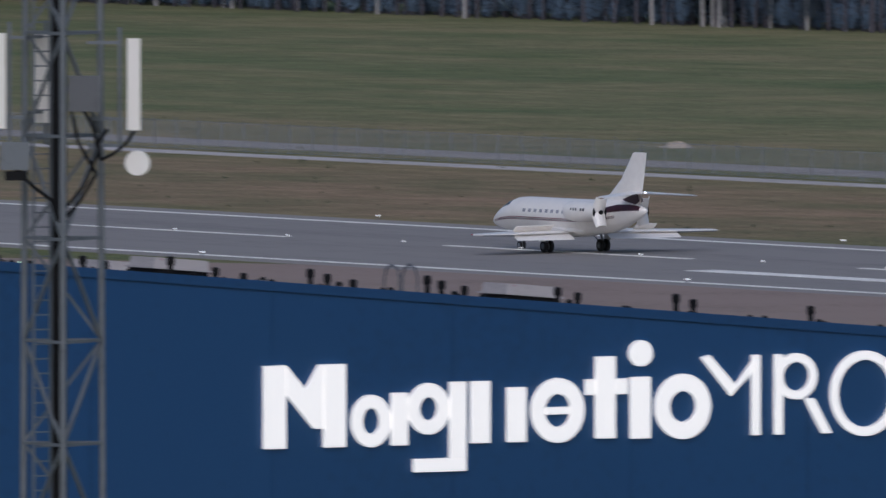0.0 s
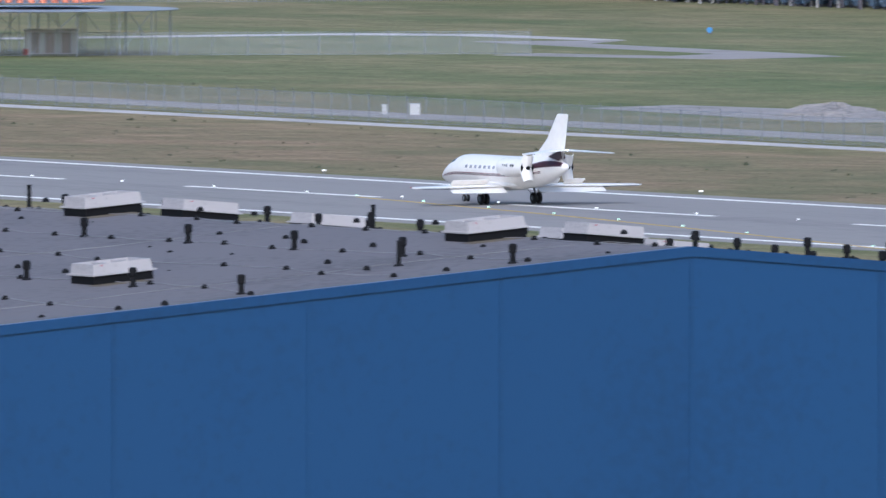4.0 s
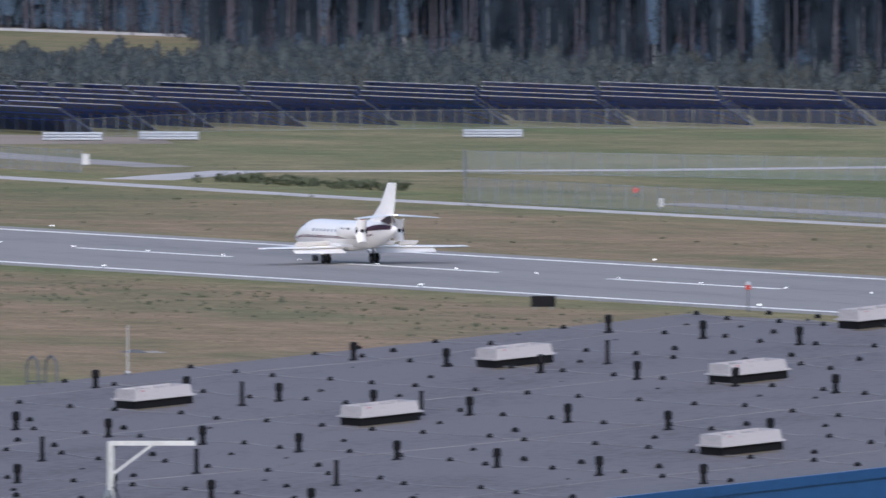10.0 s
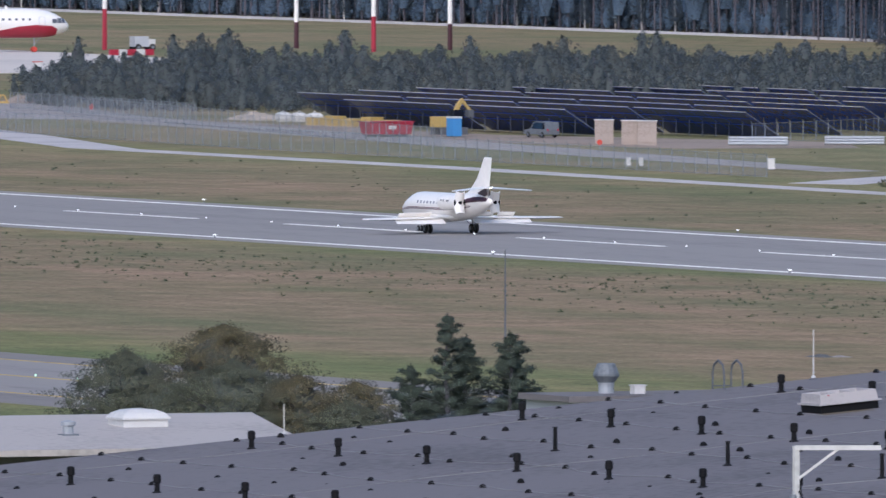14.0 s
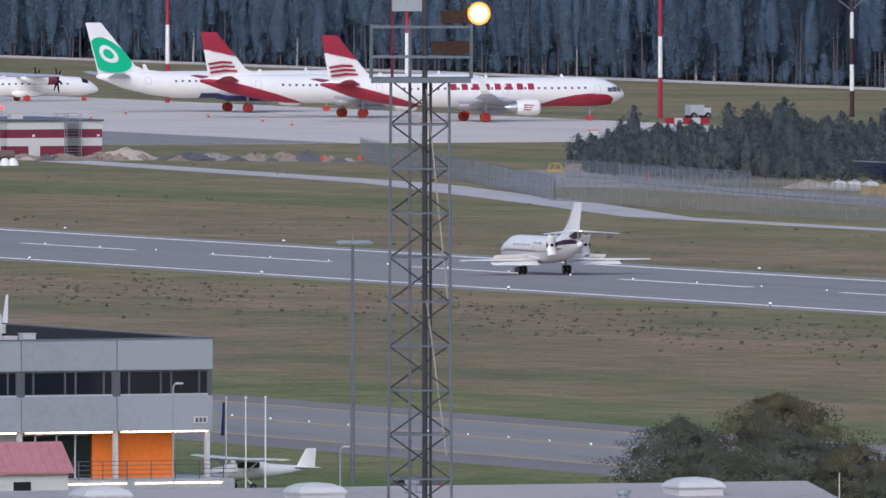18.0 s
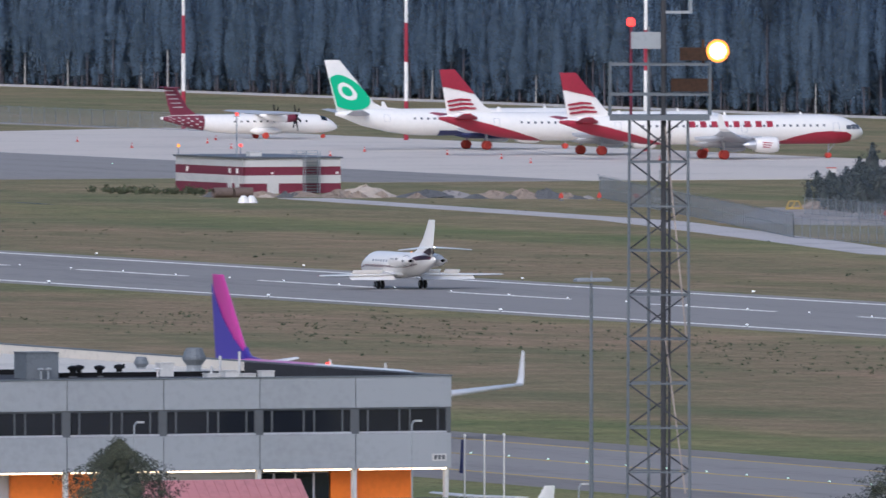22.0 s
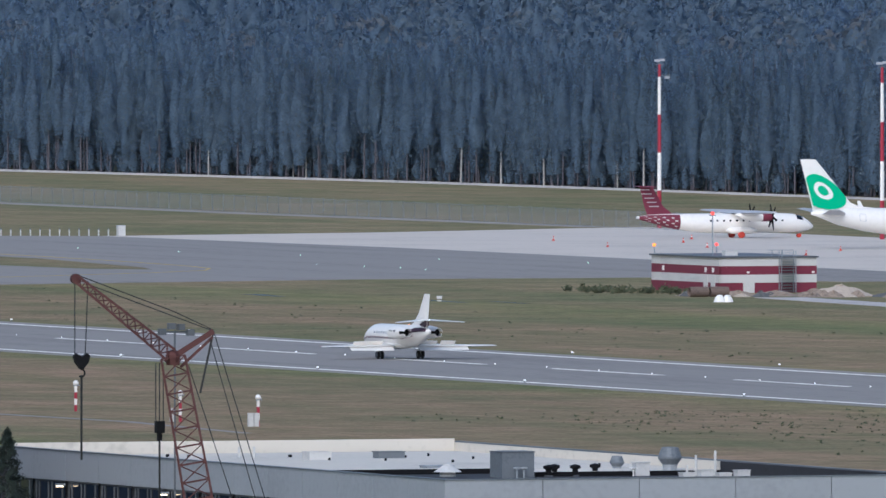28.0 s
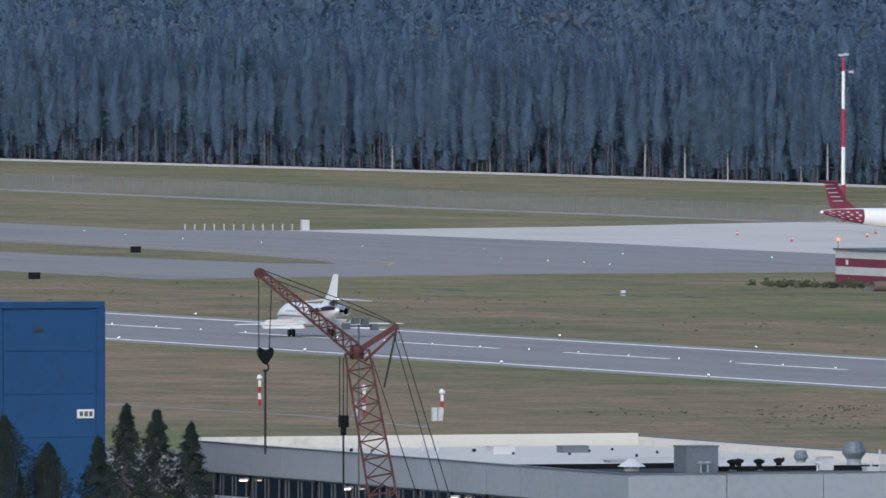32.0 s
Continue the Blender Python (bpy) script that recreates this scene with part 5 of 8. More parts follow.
# studs and the pale conductor wires that run along them
stud_v, stud_f, seam_paths = [], [], []
rs = random.Random(5)
bm, bw = B(), B()
for i in range(25):
    x = HX - HW + 3 + 6.2 * i
    if x > HX + HW:
        break
    last = None
    for k in range(19):
        y = HY0 + 2.2 + 4.95 * k + rs.uniform(-0.7, 0.7)
        xx = x + rs.uniform(-0.5, 0.5)
        z = roof_z(xx)
        lathe(bm, [(0.18, -0.02), (0.15, 0.10), (0.08, 0.16), (0.01, 0.18)], 6, (xx, y, z))
        if rs.random() < 0.6:
            lathe(bm, [(0.18, -0.02), (0.15, 0.10), (0.08, 0.16), (0.01, 0.18)], 6, (xx + rs.uniform(1.5, 4.2), y + rs.uniform(-1, 1), z + (0.2 if xx < HX else -0.2)))
        p = (xx, y, z + 0.09)
        if last:
            m_ = ((last[0] + xx) / 2 + rs.uniform(-0.12, 0.12), (last[1] + y) / 2, (last[2] + p[2]) / 2 - 0.05)
            tube(bw, [last, m_, p], 0.034, 3)
        last = p
for y in (715.5, 741.0, 766.5, 792.0):
    xs = [HX - HW + 2 + 5.1 * i for i in range(30)]
    tube(bw, [(x, y + rs.uniform(-0.8, 0.8), roof_z(x) + 0.06) for x in xs if x < HX + HW - 1], 0.026, 3)
ob = part("conductor_clip", bm, BLACK, hangar, "small black clips of the lightning conductor")
ob["kind"] = "stuff"
ob = part("conductor_wire", bw, SEAM, hangar, "thin pale lightning conductor wires")
ob["kind"] = "stuff"
# roof ladder hoops over the far eave
for x, y in ((452.6, 715.5), (373.5, 799.4)):
    lad = thing("roof_ladder", "galvanised ladder with round hand rails at the roof edge", "ladder", pose(x, y, roof_z(x)))
    for s in (-0.45, 0.45):
        bm = B()
        tube(bm, [(s, -0.6, -0.6), (s, -0.6, 0.7), (s, -0.45, 1.05), (s, 0.0, 1.25), (s, 0.45, 1.05), (s, 0.6, 0.7), (s, 0.6, -0.6)], 0.10)
        part("hand_rail", bm, GREY_DARK, lad)
    for z in (-0.2, 0.1):
        part("rung", bars(((-0.45, 0.6, z), (0.45, 0.6, z), 0.06)), GREY_DARK, lad)
# slim white rods at the back edge
for x, y, h in ((377.6, 799.2, 2.2), (352.0, 799.2, 1.4)):
    rod = thing("lightning_rod", "slim white lightning rod on the roof edge", "rod", pose(x, y, roof_z(x)))
    bm = B()
    lathe(bm, [(0.12, -0.1), (0.10, 0.15), (0.03, 0.2), (0.02, h)], 6)
    part("rod", bm, OFFWHITE, rod)
    bm = B()
    lathe(bm, [(0.2, -0.1), (0.2, 0.05), (0.05, 0.1)], 8)
    part("foot", bm, GREY_DARK, rod)


# ---- lattice masts ----
def lattice(name, mat_, parent, cx, cy, z0, z1, w0, w1, step, legs=4, bar=0.09, brace=0.05, turn=0.0, label="", dark=None):
    """A braced mast: each leg and each brace is a part."""
    corners = [(math.cos(turn + 2 * math.pi * i / legs + math.pi / legs), math.sin(turn + 2 * math.pi * i / legs + math.pi / legs)) for i in range(legs)]
    k = 1 / (2 * math.sin(math.pi / legs))

    def at(i, z):
        w = w0 + (w1 - w0) * (z - z0) / (z1 - z0)
        return (cx + corners[i % legs][0] * w * k, cy + corners[i % legs][1] * w * k, z)

    n = max(1, round((z1 - z0) / step))
    zs = [z0 + (z1 - z0) * i / n for i in range(n + 1)]
    for i in range(legs):
        bm = B()
        beam(bm, at(i, z0), at(i, z1), bar, 6)
        part(name + "_leg", bm, mat_, parent, label)
        for j, (a, b) in enumerate(zip(zs, zs[1:])):
            part("cross_bar", bars((at(i, a), at(i + 1, a), brace)), mat_, parent)
            ends = (at(i, a), at(i + 1, b)) if (i + j) % 2 else (at(i + 1, a), at(i, b))
            part("diagonal", bars((*ends, brace)), dark or mat_, parent)
    return at


def ladder(parent, x, y, z0, z1, w, mat_):
    bm = B()
    for s in (-w / 2, w / 2):
        beam(bm, (x + s, y, z0), (x + s, y, z1), 0.05)
    z = z0
    while z < z1:
        beam(bm, (x - w / 2, y, z), (x + w / 2, y, z), 0.03)
        z += 0.33
    part("ladder", bm, mat_, parent)


# telecom mast near the camera
ax, ay = 233.96, 384.39
right, fwd = Vector((math.cos(radians(31.3)), -math.sin(radians(31.3)), 0)), Vector((math.sin(radians(31.3)), math.cos(radians(31.3)), 0))
A = Vector((ax, ay, 0))


def pa(r, f, z):
    p = A + right * r + fwd * f
    return (p.x, p.y, z)


mast = thing("telecom_mast", "grey lattice telecom mast with panel aerials and cables", "mast")
lattice("mast", STEEL, mast, ax + 0.13, ay - 0.08, 0, 44, 2.05, 1.62, 2.35, 3, 0.15, 0.07, radians(-31.3) + math.pi / 2)
bm = B()
beam(bm, pa(0.03, -0.65, 0), pa(0.03, -0.55, 44), 0.24, 8)
beam(bm, pa(0.19, -0.62, 0), pa(0.19, -0.52, 44), 0.11, 8)
part("cable_run", bm, BLACK, mast, "thick black bundle of feeder cables")
ladder(mast, ax - 0.25, ay + 0.2, 0, 44, 0.45, STEEL)
for r, f, z0, z1, w in ((1.75, -0.2, 34.86, 36.93, 0.30), (-1.28, -0.2, 34.9, 37.05, 0.30), (-0.28, 0.9, 35.0, 37.05, 0.42)):
    aer = part("panel_aerial", boxed((-w / 2, -0.09, z0, w / 2, 0.09, z1)), WHITE, mast, "long white panel aerial")
    aer.matrix_basis = Matrix.Translation(pa(r, f, 0)) @ pose(0, 0, 0, 0, 0, -31.3)
    bm = B()
    beam(bm, pa(r * 0.82, f + 0.15, z0 - 0.5), pa(r * 0.82, f + 0.15, z1 + 0.25), 0.09, 8)
    for z in (z0 + 0.25, z1 - 0.1, z0 - 0.35):
        beam(bm, pa(r * 0.82, f + 0.15, z), pa(0.7 if r > 0 else -0.7, -0.1, z), 0.07)
    part("aerial_bracket", bm, STEEL, mast)
bm = B()
loft(bm, [[pa(1.83 + 0.29 * math.cos(2 * math.pi * i / 20) * k, -0.45 - d, 34.13 + 0.29 * math.sin(2 * math.pi * i / 20) * k) for i in range(20)] for d, k in ((-0.18, 0.5), (0, 1.0), (0.05, 0.97))])
part("dish", bm, WHITE, mast, "small round white dish", smooth=False)
for r, z, w, h, mt in ((-0.92, 34.3, 0.66, 0.62, STEEL), (0.62, 35.7, 0.7, 0.8, GREY_DARK), (-0.9, 33.85, 0.5, 0.2, BLACK)):
    bx = part("radio_unit", boxed((-w / 2, -0.2, z - h / 2, w / 2, 0.2, z + h / 2)), mt, mast)
    bx.matrix_basis = Matrix.Translation(pa(r, -0.7, 0)) @ pose(0, 0, 0, 0, 0, -31.3)
for path in ([(0.62, 35.35), (0.85, 34.9), (0.95, 34.4), (0.6, 33.6), (0.2, 33.1), (0.1, 32.6)], [(1.75, 34.86), (1.6, 34.6), (1.3, 34.35), (1.0, 34.2), (0.95, 34.6), (1.15, 34.9)], [(-0.9, 34.0), (-0.5, 33.6), (-0.1, 33.3), (0.05, 32.8)], [(0.3, 35.5), (0.5, 34.6), (0.9, 33.9), (0.55, 33.3), (0.2, 32.9)]):
    bm = B()
    tube(bm, [pa(r, -0.75, z) for r, z in path], 0.09, 6)
    part("cable_loop", bm, BLACK, mast)

# stair tower behind the hangar
SX, SY = 542.5, 910.5
tower = thing("steel_stair_tower", "pale grey lattice steel tower with stairs and railed platform", "tower")
hw, hd = 4.1, 2.4
legs = [(-hw, -hd), (hw - 1.2, -hd), (hw - 1.2, hd), (-hw, hd)]
for dx, dy in legs:
    part("leg", bars(((SX + dx, SY + dy, 0), (SX + dx, SY + dy, 23.4), 0.28 if dx > 0 and dy < 0 else 0.12)), STEEL if dx > 0 and dy < 0 else STEEL, tower)
levels = (0.2, 6.5, 12.9, 18.1, 23.4)
for za, zb in zip(levels, levels[1:]):
    for (xa, ya), (xb, yb) in zip(legs, legs[1:] + legs[:1]):
        for bar_ in (((SX + xa, SY + ya, zb), (SX + xb, SY + yb, zb), 0.07), ((SX + xa, SY + ya, za), (SX + xb, SY + yb, zb), 0.05), ((SX + xb, SY + yb, za), (SX + xa, SY + ya, zb), 0.05)):
            part("brace", bars(bar_), STEEL, tower)
part("platform", boxed((SX - hw - 0.2, SY - hd - 0.2, 23.4, SX + hw + 0.2, SY + hd + 0.2, 23.68)), STEEL, tower, "top platform deck")
for z in (24.6, 25.6):
    bm = bars(*[((SX + a, SY + b, z), (SX + c, SY + d, z), 0.09) for a, b, c, d in ((-hw, -hd, hw, -hd), (hw, -hd, hw, hd), (hw, hd, -hw, hd), (-hw, hd, -hw, -hd))])
    part("guard_rail", bm, STEEL, tower)
for i in range(5):
    for s in (-1, 1):
        part("rail_post", bars(((SX - hw + i * hw / 2, SY + s * hd, 23.68), (SX - hw + i * hw / 2, SY + s * hd, 25.6), 0.07)), STEEL, tower)
for xa, za, xb, zb in ((-3.2, 23.3, 0.9, 18.3), (0.9, 18.1, -1.9, 13.1), (-2.4, 12.9, 1.5, 6.6), (1.0, 6.5, -2.4, 0.2)):
    bm = B()
    for s in (-0.45, 0.45):
        beam(bm, (SX + xa, SY - 1.0 + s, za), (SX + xb, SY - 1.0 + s, zb), 0.22)
        beam(bm, (SX + xa, SY - 1.0 + s, za + 1.0), (SX + xb, SY - 1.0 + s, zb + 1.0), 0.06)
    for i in range(15):
        u = i / 14
        x, z = xa + (xb - xa) * u, za + (zb - za) * u
        box(bm, SX + x - 0.14, SY - 1.45, z - 0.02, SX + x + 0.14, SY - 0.55, z + 0.03)
    part("stair_flight", bm, DARK_STEEL, tower)
for x0, x1, z in ((0.3, 2.8, 18.1), (-4.9, -1.4, 12.9), (0.6, 3.0, 6.5)):
    part("landing", boxed((SX + x0, SY - 2.0, z - 0.25, SX + x1, SY + 0.5, z)), STEEL, tower)
for z in (18.05, 12.9):
    part("ring_beam", bars(((SX - hw, SY - hd - 0.1, z), (SX + hw, SY - hd - 0.1, z), 0.12), ((SX - hw, SY - hd - 0.1, z - 0.5), (SX + hw, SY - hd - 0.1, z - 0.5), 0.07)), STEEL, tower)
for s in (-1, 1):
    bm = bars(((SX + s * 4.1, SY, 23.2), (SX + s * 8.0, SY, 23.2), 0.14), ((SX + s * 4.1, SY, 21.3), (SX + s * 7.8, SY, 21.3), 0.14), ((SX + s * 7.8, SY, 21.3), (SX + s * 7.8, SY, 25.6), 0.05))
    part("side_arm", bm, STEEL, tower)

# floodlight tower by the taxiway
fl = thing("floodlight_tower", "grey lattice floodlight tower with lit sodium lamp", "tower")
bx_, by_ = 345.4, 831.1
r2, f2 = Vector((math.cos(radians(22.55)), -math.sin(radians(22.55)), 0)), Vector((math.sin(radians(22.55)), math.cos(radians(22.55)), 0))


def pb(r, f, z):
    p = Vector((bx_, by_, 0)) + r2 * r + f2 * f
    return (p.x, p.y, z)


lattice("tower", STEEL, fl, bx_, by_, 0, 33.9, 3.0, 2.62, 2.05, 4, 0.13, 0.075, radians(-22.55), dark=DARK_STEEL)
bm = B()
beam(bm, pb(0.22, -0.9, 0), pb(0.22, -0.9, 39.5), 0.26, 8)
beam(bm, pb(0.48, -0.85, 0), pb(0.48, -0.85, 34), 0.14, 6)
part("cable_run", bm, DARK_STEEL, fl, "dark cable duct up the tower")
bm = B()
beam(bm, pb(-0.45, 0, 0), pb(-0.45, 0, 38), 0.15, 8)
part("centre_pole", bm, STEEL, fl)
pl = part("platform", boxed((-2.2, -1.6, -0.12, 2.3, 1.6, 0.12)), STEEL, fl, "steel mesh platform")
pl.matrix_basis = Matrix.Translation(pb(0, 0, 33.9)) @ pose(0, 0, 0, 0, 0, -22.55)
for z in (34.95, 36.3):
    bm = bars((pb(-2.2, -1.6, z), pb(2.3, -1.6, z), 0.10), (pb(2.3, -1.6, z), pb(2.3, 1.6, z), 0.10), (pb(2.3, 1.6, z), pb(-2.2, 1.6, z), 0.10), (pb(-2.2, 1.6, z), pb(-2.2, -1.6, z), 0.10))
    part("guard_rail", bm, STEEL, fl)
for r in (-2.2, 2.3):
    for f in (-1.6, 1.6):
        part("rail_post", bars((pb(r, f, 34), pb(r, f, 36.4), 0.12)), STEEL, fl)
for r, z, w, lit in ((1.6, 36.75, 1.3, 0), (1.5, 35.35, 1.9, 0)):
    bm = B()
    loft(bm, [[pb(r + d, ff, z + zz) for ff, zz in ((-0.5, -0.28), (0.5, -0.28), (0.55, 0.3), (-0.55, 0.3))] for d in (-w / 2, -w / 4, w / 4, w / 2)])
    part("floodlight_housing", bm, RUST_STAIN, fl, "rusty floodlight housing")
def bowl(r0, r1, f0, f1, n=24):
    bm = B()
    loft(bm, [[pb(2.66 + r * math.cos(2 * math.pi * i / n), f, 36.9 + r * math.sin(2 * math.pi * i / n)) for i in range(n)] for r, f in ((r0, f0), (r1, (f0 + f1) / 2), (r1 * 0.6, f1))])
    return bm


# the emissive orange bowl also stands in for the halo round the burner
lit = part("lit_floodlight", bowl(0.52, 0.50, -0.55, -0.1), LAMP_ORANGE, fl, "floodlight bowl glowing orange for the sodium lamp halo")
part("burner", bowl(0.38, 0.38, -0.60, -0.54), LAMP_SODIUM, lit, "yellow-white glaring burner")
part("floodlight_yoke", bars((pb(1.4, -0.3, 36.9), pb(2.3, -0.2, 36.9), 0.14), (pb(2.0, -0.2, 36.2), pb(2.0, -0.2, 37.4), 0.10)), RUST_STAIN, fl)
bm = boxed((-0.75, -0.4, 0.0, 0.75, 0.4, 0.75))
hd_ = part("equipment_box", bm, GALV, fl)
hd_.matrix_basis = Matrix.Translation(pb(-0.5, -0.2, 37.0)) @ pose(0, 0, 0, 0, 0, -22.55)
bm = B()
lathe(bm, [(0.12, 0), (0.2, 0.05), (0.2, 0.32), (0.08, 0.4)], 10, pb(-1.25, -0.3, 38.0))
part("obstruction_light", bm, LAMP_RED, fl, "lit red obstruction light")
part("obstruction_post", bars((pb(-1.25, -0.3, 34), pb(-1.25, -0.3, 38.0), 0.10)), MAROON, fl)
bm = bars((pb(0.22, -0.9, 38.65), pb(1.42, -0.9, 38.65), 0.12), (pb(1.42, -0.9, 38.6), pb(1.42, -0.9, 39.3), 0.14))
part("antenna_arm", bm, GALV, fl)
part("brace_strap", bars((pb(0.3, -1.3, 33.5), pb(1.25, -1.3, 24.0), 0.07), (pb(0.3, -1.3, 24.0), pb(1.2, -1.3, 17.0), 0.07)), WOOD, fl, "pale hanging strap")

# tall lamp post
lp = thing("lamp_post", "tall grey galvanised lamp post with flat heads", "lamp post")
bm = B()
lathe(bm, [(0.16, 0), (0.13, 8), (0.10, 15.9)], 10, (509.7, 1238.2, 0))
part("pole", bm, STEEL, lp)
for dx, w in ((-0.55, 0.55), (0.55, 0.7)):
    bm = B()
    loft(bm, [[(509.7 + dx + sx * w * k, 1238.2 - dx * 0.3 + sy * 0.3 * k, z) for sx, sy in ((-1, -1), (1, -1), (1, 1), (-1, 1))] for k, z in ((1.0, 16.0), (1.05, 16.12), (0.7, 16.25))])
    part("lamp_head", bm, GALV, lp)
bm = B()
lathe(bm, [(0.08, 0), (0.03, 0.3), (0.02, 0.6)], 6, (509.7, 1238.2, 16.1))
part("finial", bm, GALV, lp)

# white gantry pole in front of the hangar
gp = thing("gantry_pole", "slim white painted pole with braced arm", "pole")
part("post", bars(((272.9, 578.9, 0), (272.9, 578.9, 24.05), 0.17)), OFFWHITE, gp)
part("arm", bars(((272.85, 578.9, 24.0), (275.35, 577.7, 24.0), 0.15)), OFFWHITE, gp)
part("brace", bars(((272.9, 578.9, 22.95), (274.1, 578.3, 23.95), 0.08)), OFFWHITE, gp)
bm = B()
lathe(bm, [(0.12, 0), (0.16, 0.1), (0.1, 0.3)], 8, (272.75, 578.8, 22.2))
part("clamp", bm, STEEL, gp)
bm = B()
tube(bm, [(272.9, 578.7, 22.6), (273.05, 578.6, 22.3), (272.95, 578.7, 21.8), (273.0, 578.6, 21.0)], 0.05)
part("cable", bm, BLACK, gp)


# ---- low office building beside the taxiway ----
OX0, OX1, OY0, OY1, OZ = 456.5, 490.2, 1215.0, 1302.3, 10.5
office = thing("office_building", "two-storey light grey panelled office with dark ribbon windows", "office building")
part("core", boxed((OX0 + 0.3, OY0 + 0.3, 4.55, OX1 - 0.3, OY1 - 0.3, 9.55)), GREY_DARK, office)
part("ground_floor", boxed((OX0 + 1.6, OY0 + 2.2, 1.4, OX1 - 2.4, OY1 - 0.5, 4.6)), GREY, office)
part("plinth", boxed((OX0 - 0.4, OY0 - 2.4, 0.0, OX1 + 0.6, OY1, 1.42)), FACADE, office, "concrete plinth and terrace deck")
bay_w = (OX1 - OX0) / 5
nb = 13
bay_l = (OY1 - OY0) / nb
for z0, z1 in ((8.5, OZ), (4.5, 6.78)):
    for i in range(5):
        xa, xb = OX0 + bay_w * i + 0.03, OX0 + bay_w * (i + 1) - 0.03
        part("facade_panel", boxed((xa, OY0 - 0.05, z0, xb, OY0 + 0.32, z1)), FACADE, office)
    for i in range(nb):
        ya, yb = OY0 + bay_l * i + 0.03, OY0 + bay_l * (i + 1) - 0.03
        part("facade_panel", boxed((OX0 - 0.05, ya, z0, OX0 + 0.32, yb, z1)), FACADE, office)
        part("facade_panel", boxed((OX1 - 0.32, ya, z0, OX1 + 0.05, yb, z1)), FACADE, office)
    part("facade_panel", boxed((OX0, OY1 - 0.32, z0, OX1, OY1 + 0.05, z1)), FACADE, office)
part("parapet_cap", boxed((OX0 - 0.1, OY0 - 0.1, OZ, OX1 + 0.1, OY0 + 0.4, OZ + 0.08), (OX0 - 0.1, OY0 + 0.4, OZ, OX0 + 0.4, OY1, OZ + 0.08), (OX1 - 0.4, OY0 + 0.4, OZ, OX1 + 0.1, OY1, OZ + 0.08), (OX0 + 0.4, OY1 - 0.4, OZ, OX1 - 0.4, OY1, OZ + 0.08)), STEEL, office)


def glazing(x0, y0, x1, y1, along):
    """One bay of ribbon window: frame, dark panes, narrow opening lights at both ends."""
    w = thing_part("window", office)
    L = (x1 - x0) if along == "x" else (y1 - y0)
    cuts = [0.0, 0.10, 0.46, 0.58, 0.90, 1.0]

    def put(a, b, z0, z1, d0, d1, name, mt):
        if along == "x":
            part(name, boxed((x0 + L * a, y0 + d0, z0, x0 + L * b, y0 + d1, z1)), mt, w)
        else:
            part(name, boxed((x0 + d0, y0 + L * a, z0, x0 + d1, y0 + L * b, z1)), mt, w)
    for a, b in zip(cuts, cuts[1:]):
        put(a + 0.012, b - 0.012, 6.95, 8.35, 0.10, 0.16, "pane", WINDOW)
        put(b - 0.009, b + 0.009, 6.85, 8.45, 0.04, 0.18, "mullion", GREY_DARK)
    put(0.0, 1.0, 6.80, 6.92, 0.02, 0.2, "sill", GREY)
    put(0.0, 1.0, 8.38, 8.48, 0.02, 0.2, "head", GREY_DARK)


def thing_part(name, parent):
    ob = part(name, boxed((0, 0, -0.02, 0.02, 0.02, 0)), GREY_DARK, parent)
    return ob


for i in range(5):
    glazing(OX0 + bay_w * i + 0.28, OY0, OX0 + bay_w * (i + 1) - 0.28, OY0, "x")
    part("pier", boxed((OX0 + bay_w * i - 0.24 if i else OX0, OY0 + 0.02, 6.78, OX0 + bay_w * i + 0.26, OY0 + 0.3, 8.5)), GREY_DARK, office)
for i in range(nb):
    glazing(OX0, OY0 + bay_l * i + 0.4, OX0, OY0 + bay_l * (i + 1) - 0.4, "y")
part("corner_pier", boxed((OX1 - 0.26, OY0 + 0.02, 6.78, OX1, OY0 + 0.3, 8.5)), GREY_DARK, office)
part("side_box", boxed((OX1, OY0 + 1.5, 7.4, OX1 + 0.4, OY0 + 2.1, 8.4)), STEEL, office)
# recessed ground floor, columns, light strip and orange wall
for i in range(6):
    part("column", boxed((OX0 + bay_w * i - 0.13 + (0.25 if i == 0 else -0.25 if i == 5 else 0), OY0 + 0.1, 0.8, OX0 + bay_w * i + 0.13 + (0.25 if i == 0 else -0.25 if i == 5 else 0), OY0 + 0.5, 4.55)), OFFWHITE, office)
for i in range(5):
    part("strip_light", boxed((OX0 + bay_w * i + 0.35, OY0 + 0.05, 4.40, OX0 + bay_w * (i + 1) - 0.3, OY0 + 0.18, 4.50)), LAMP_WARM, office, "lit strip light under the soffit")
    part("deck_strip_light", boxed((OX0 + bay_w * i + 0.35, OY0 - 2.46, 1.12, OX0 + bay_w * (i + 1) - 0.3, OY0 - 2.40, 1.20)), LAMP_WARM, office, "lit strip light along the deck")
part("orange_wall", boxed((482.4, OY0 + 1.7, 1.42, 488.1, OY0 + 2.1, 4.5)), ORANGE, office, "bright orange wall")
part("orange_wall", boxed((460.0, OY0 + 1.7, 1.42, 466.0, OY0 + 2.1, 4.5)), ORANGE, office, "bright orange wall")
part("glass_door", boxed((477.6, OY0 + 1.75, 1.42, 482.3, OY0 + 2.15, 4.2)), WINDOW, office)
for x in (478.4, 479.9, 481.2):
    part("door_frame", boxed((x - 0.06, OY0 + 1.7, 1.42, x + 0.06, OY0 + 1.76, 4.2)), GREY, office)
for i in range(14):
    x = 468 + i * 1.7
    part("balustrade_post", bars(((x, OY0 - 2.2, 1.42), (x, OY0 - 2.2, 2.6), 0.06)), GREY_DARK, office)
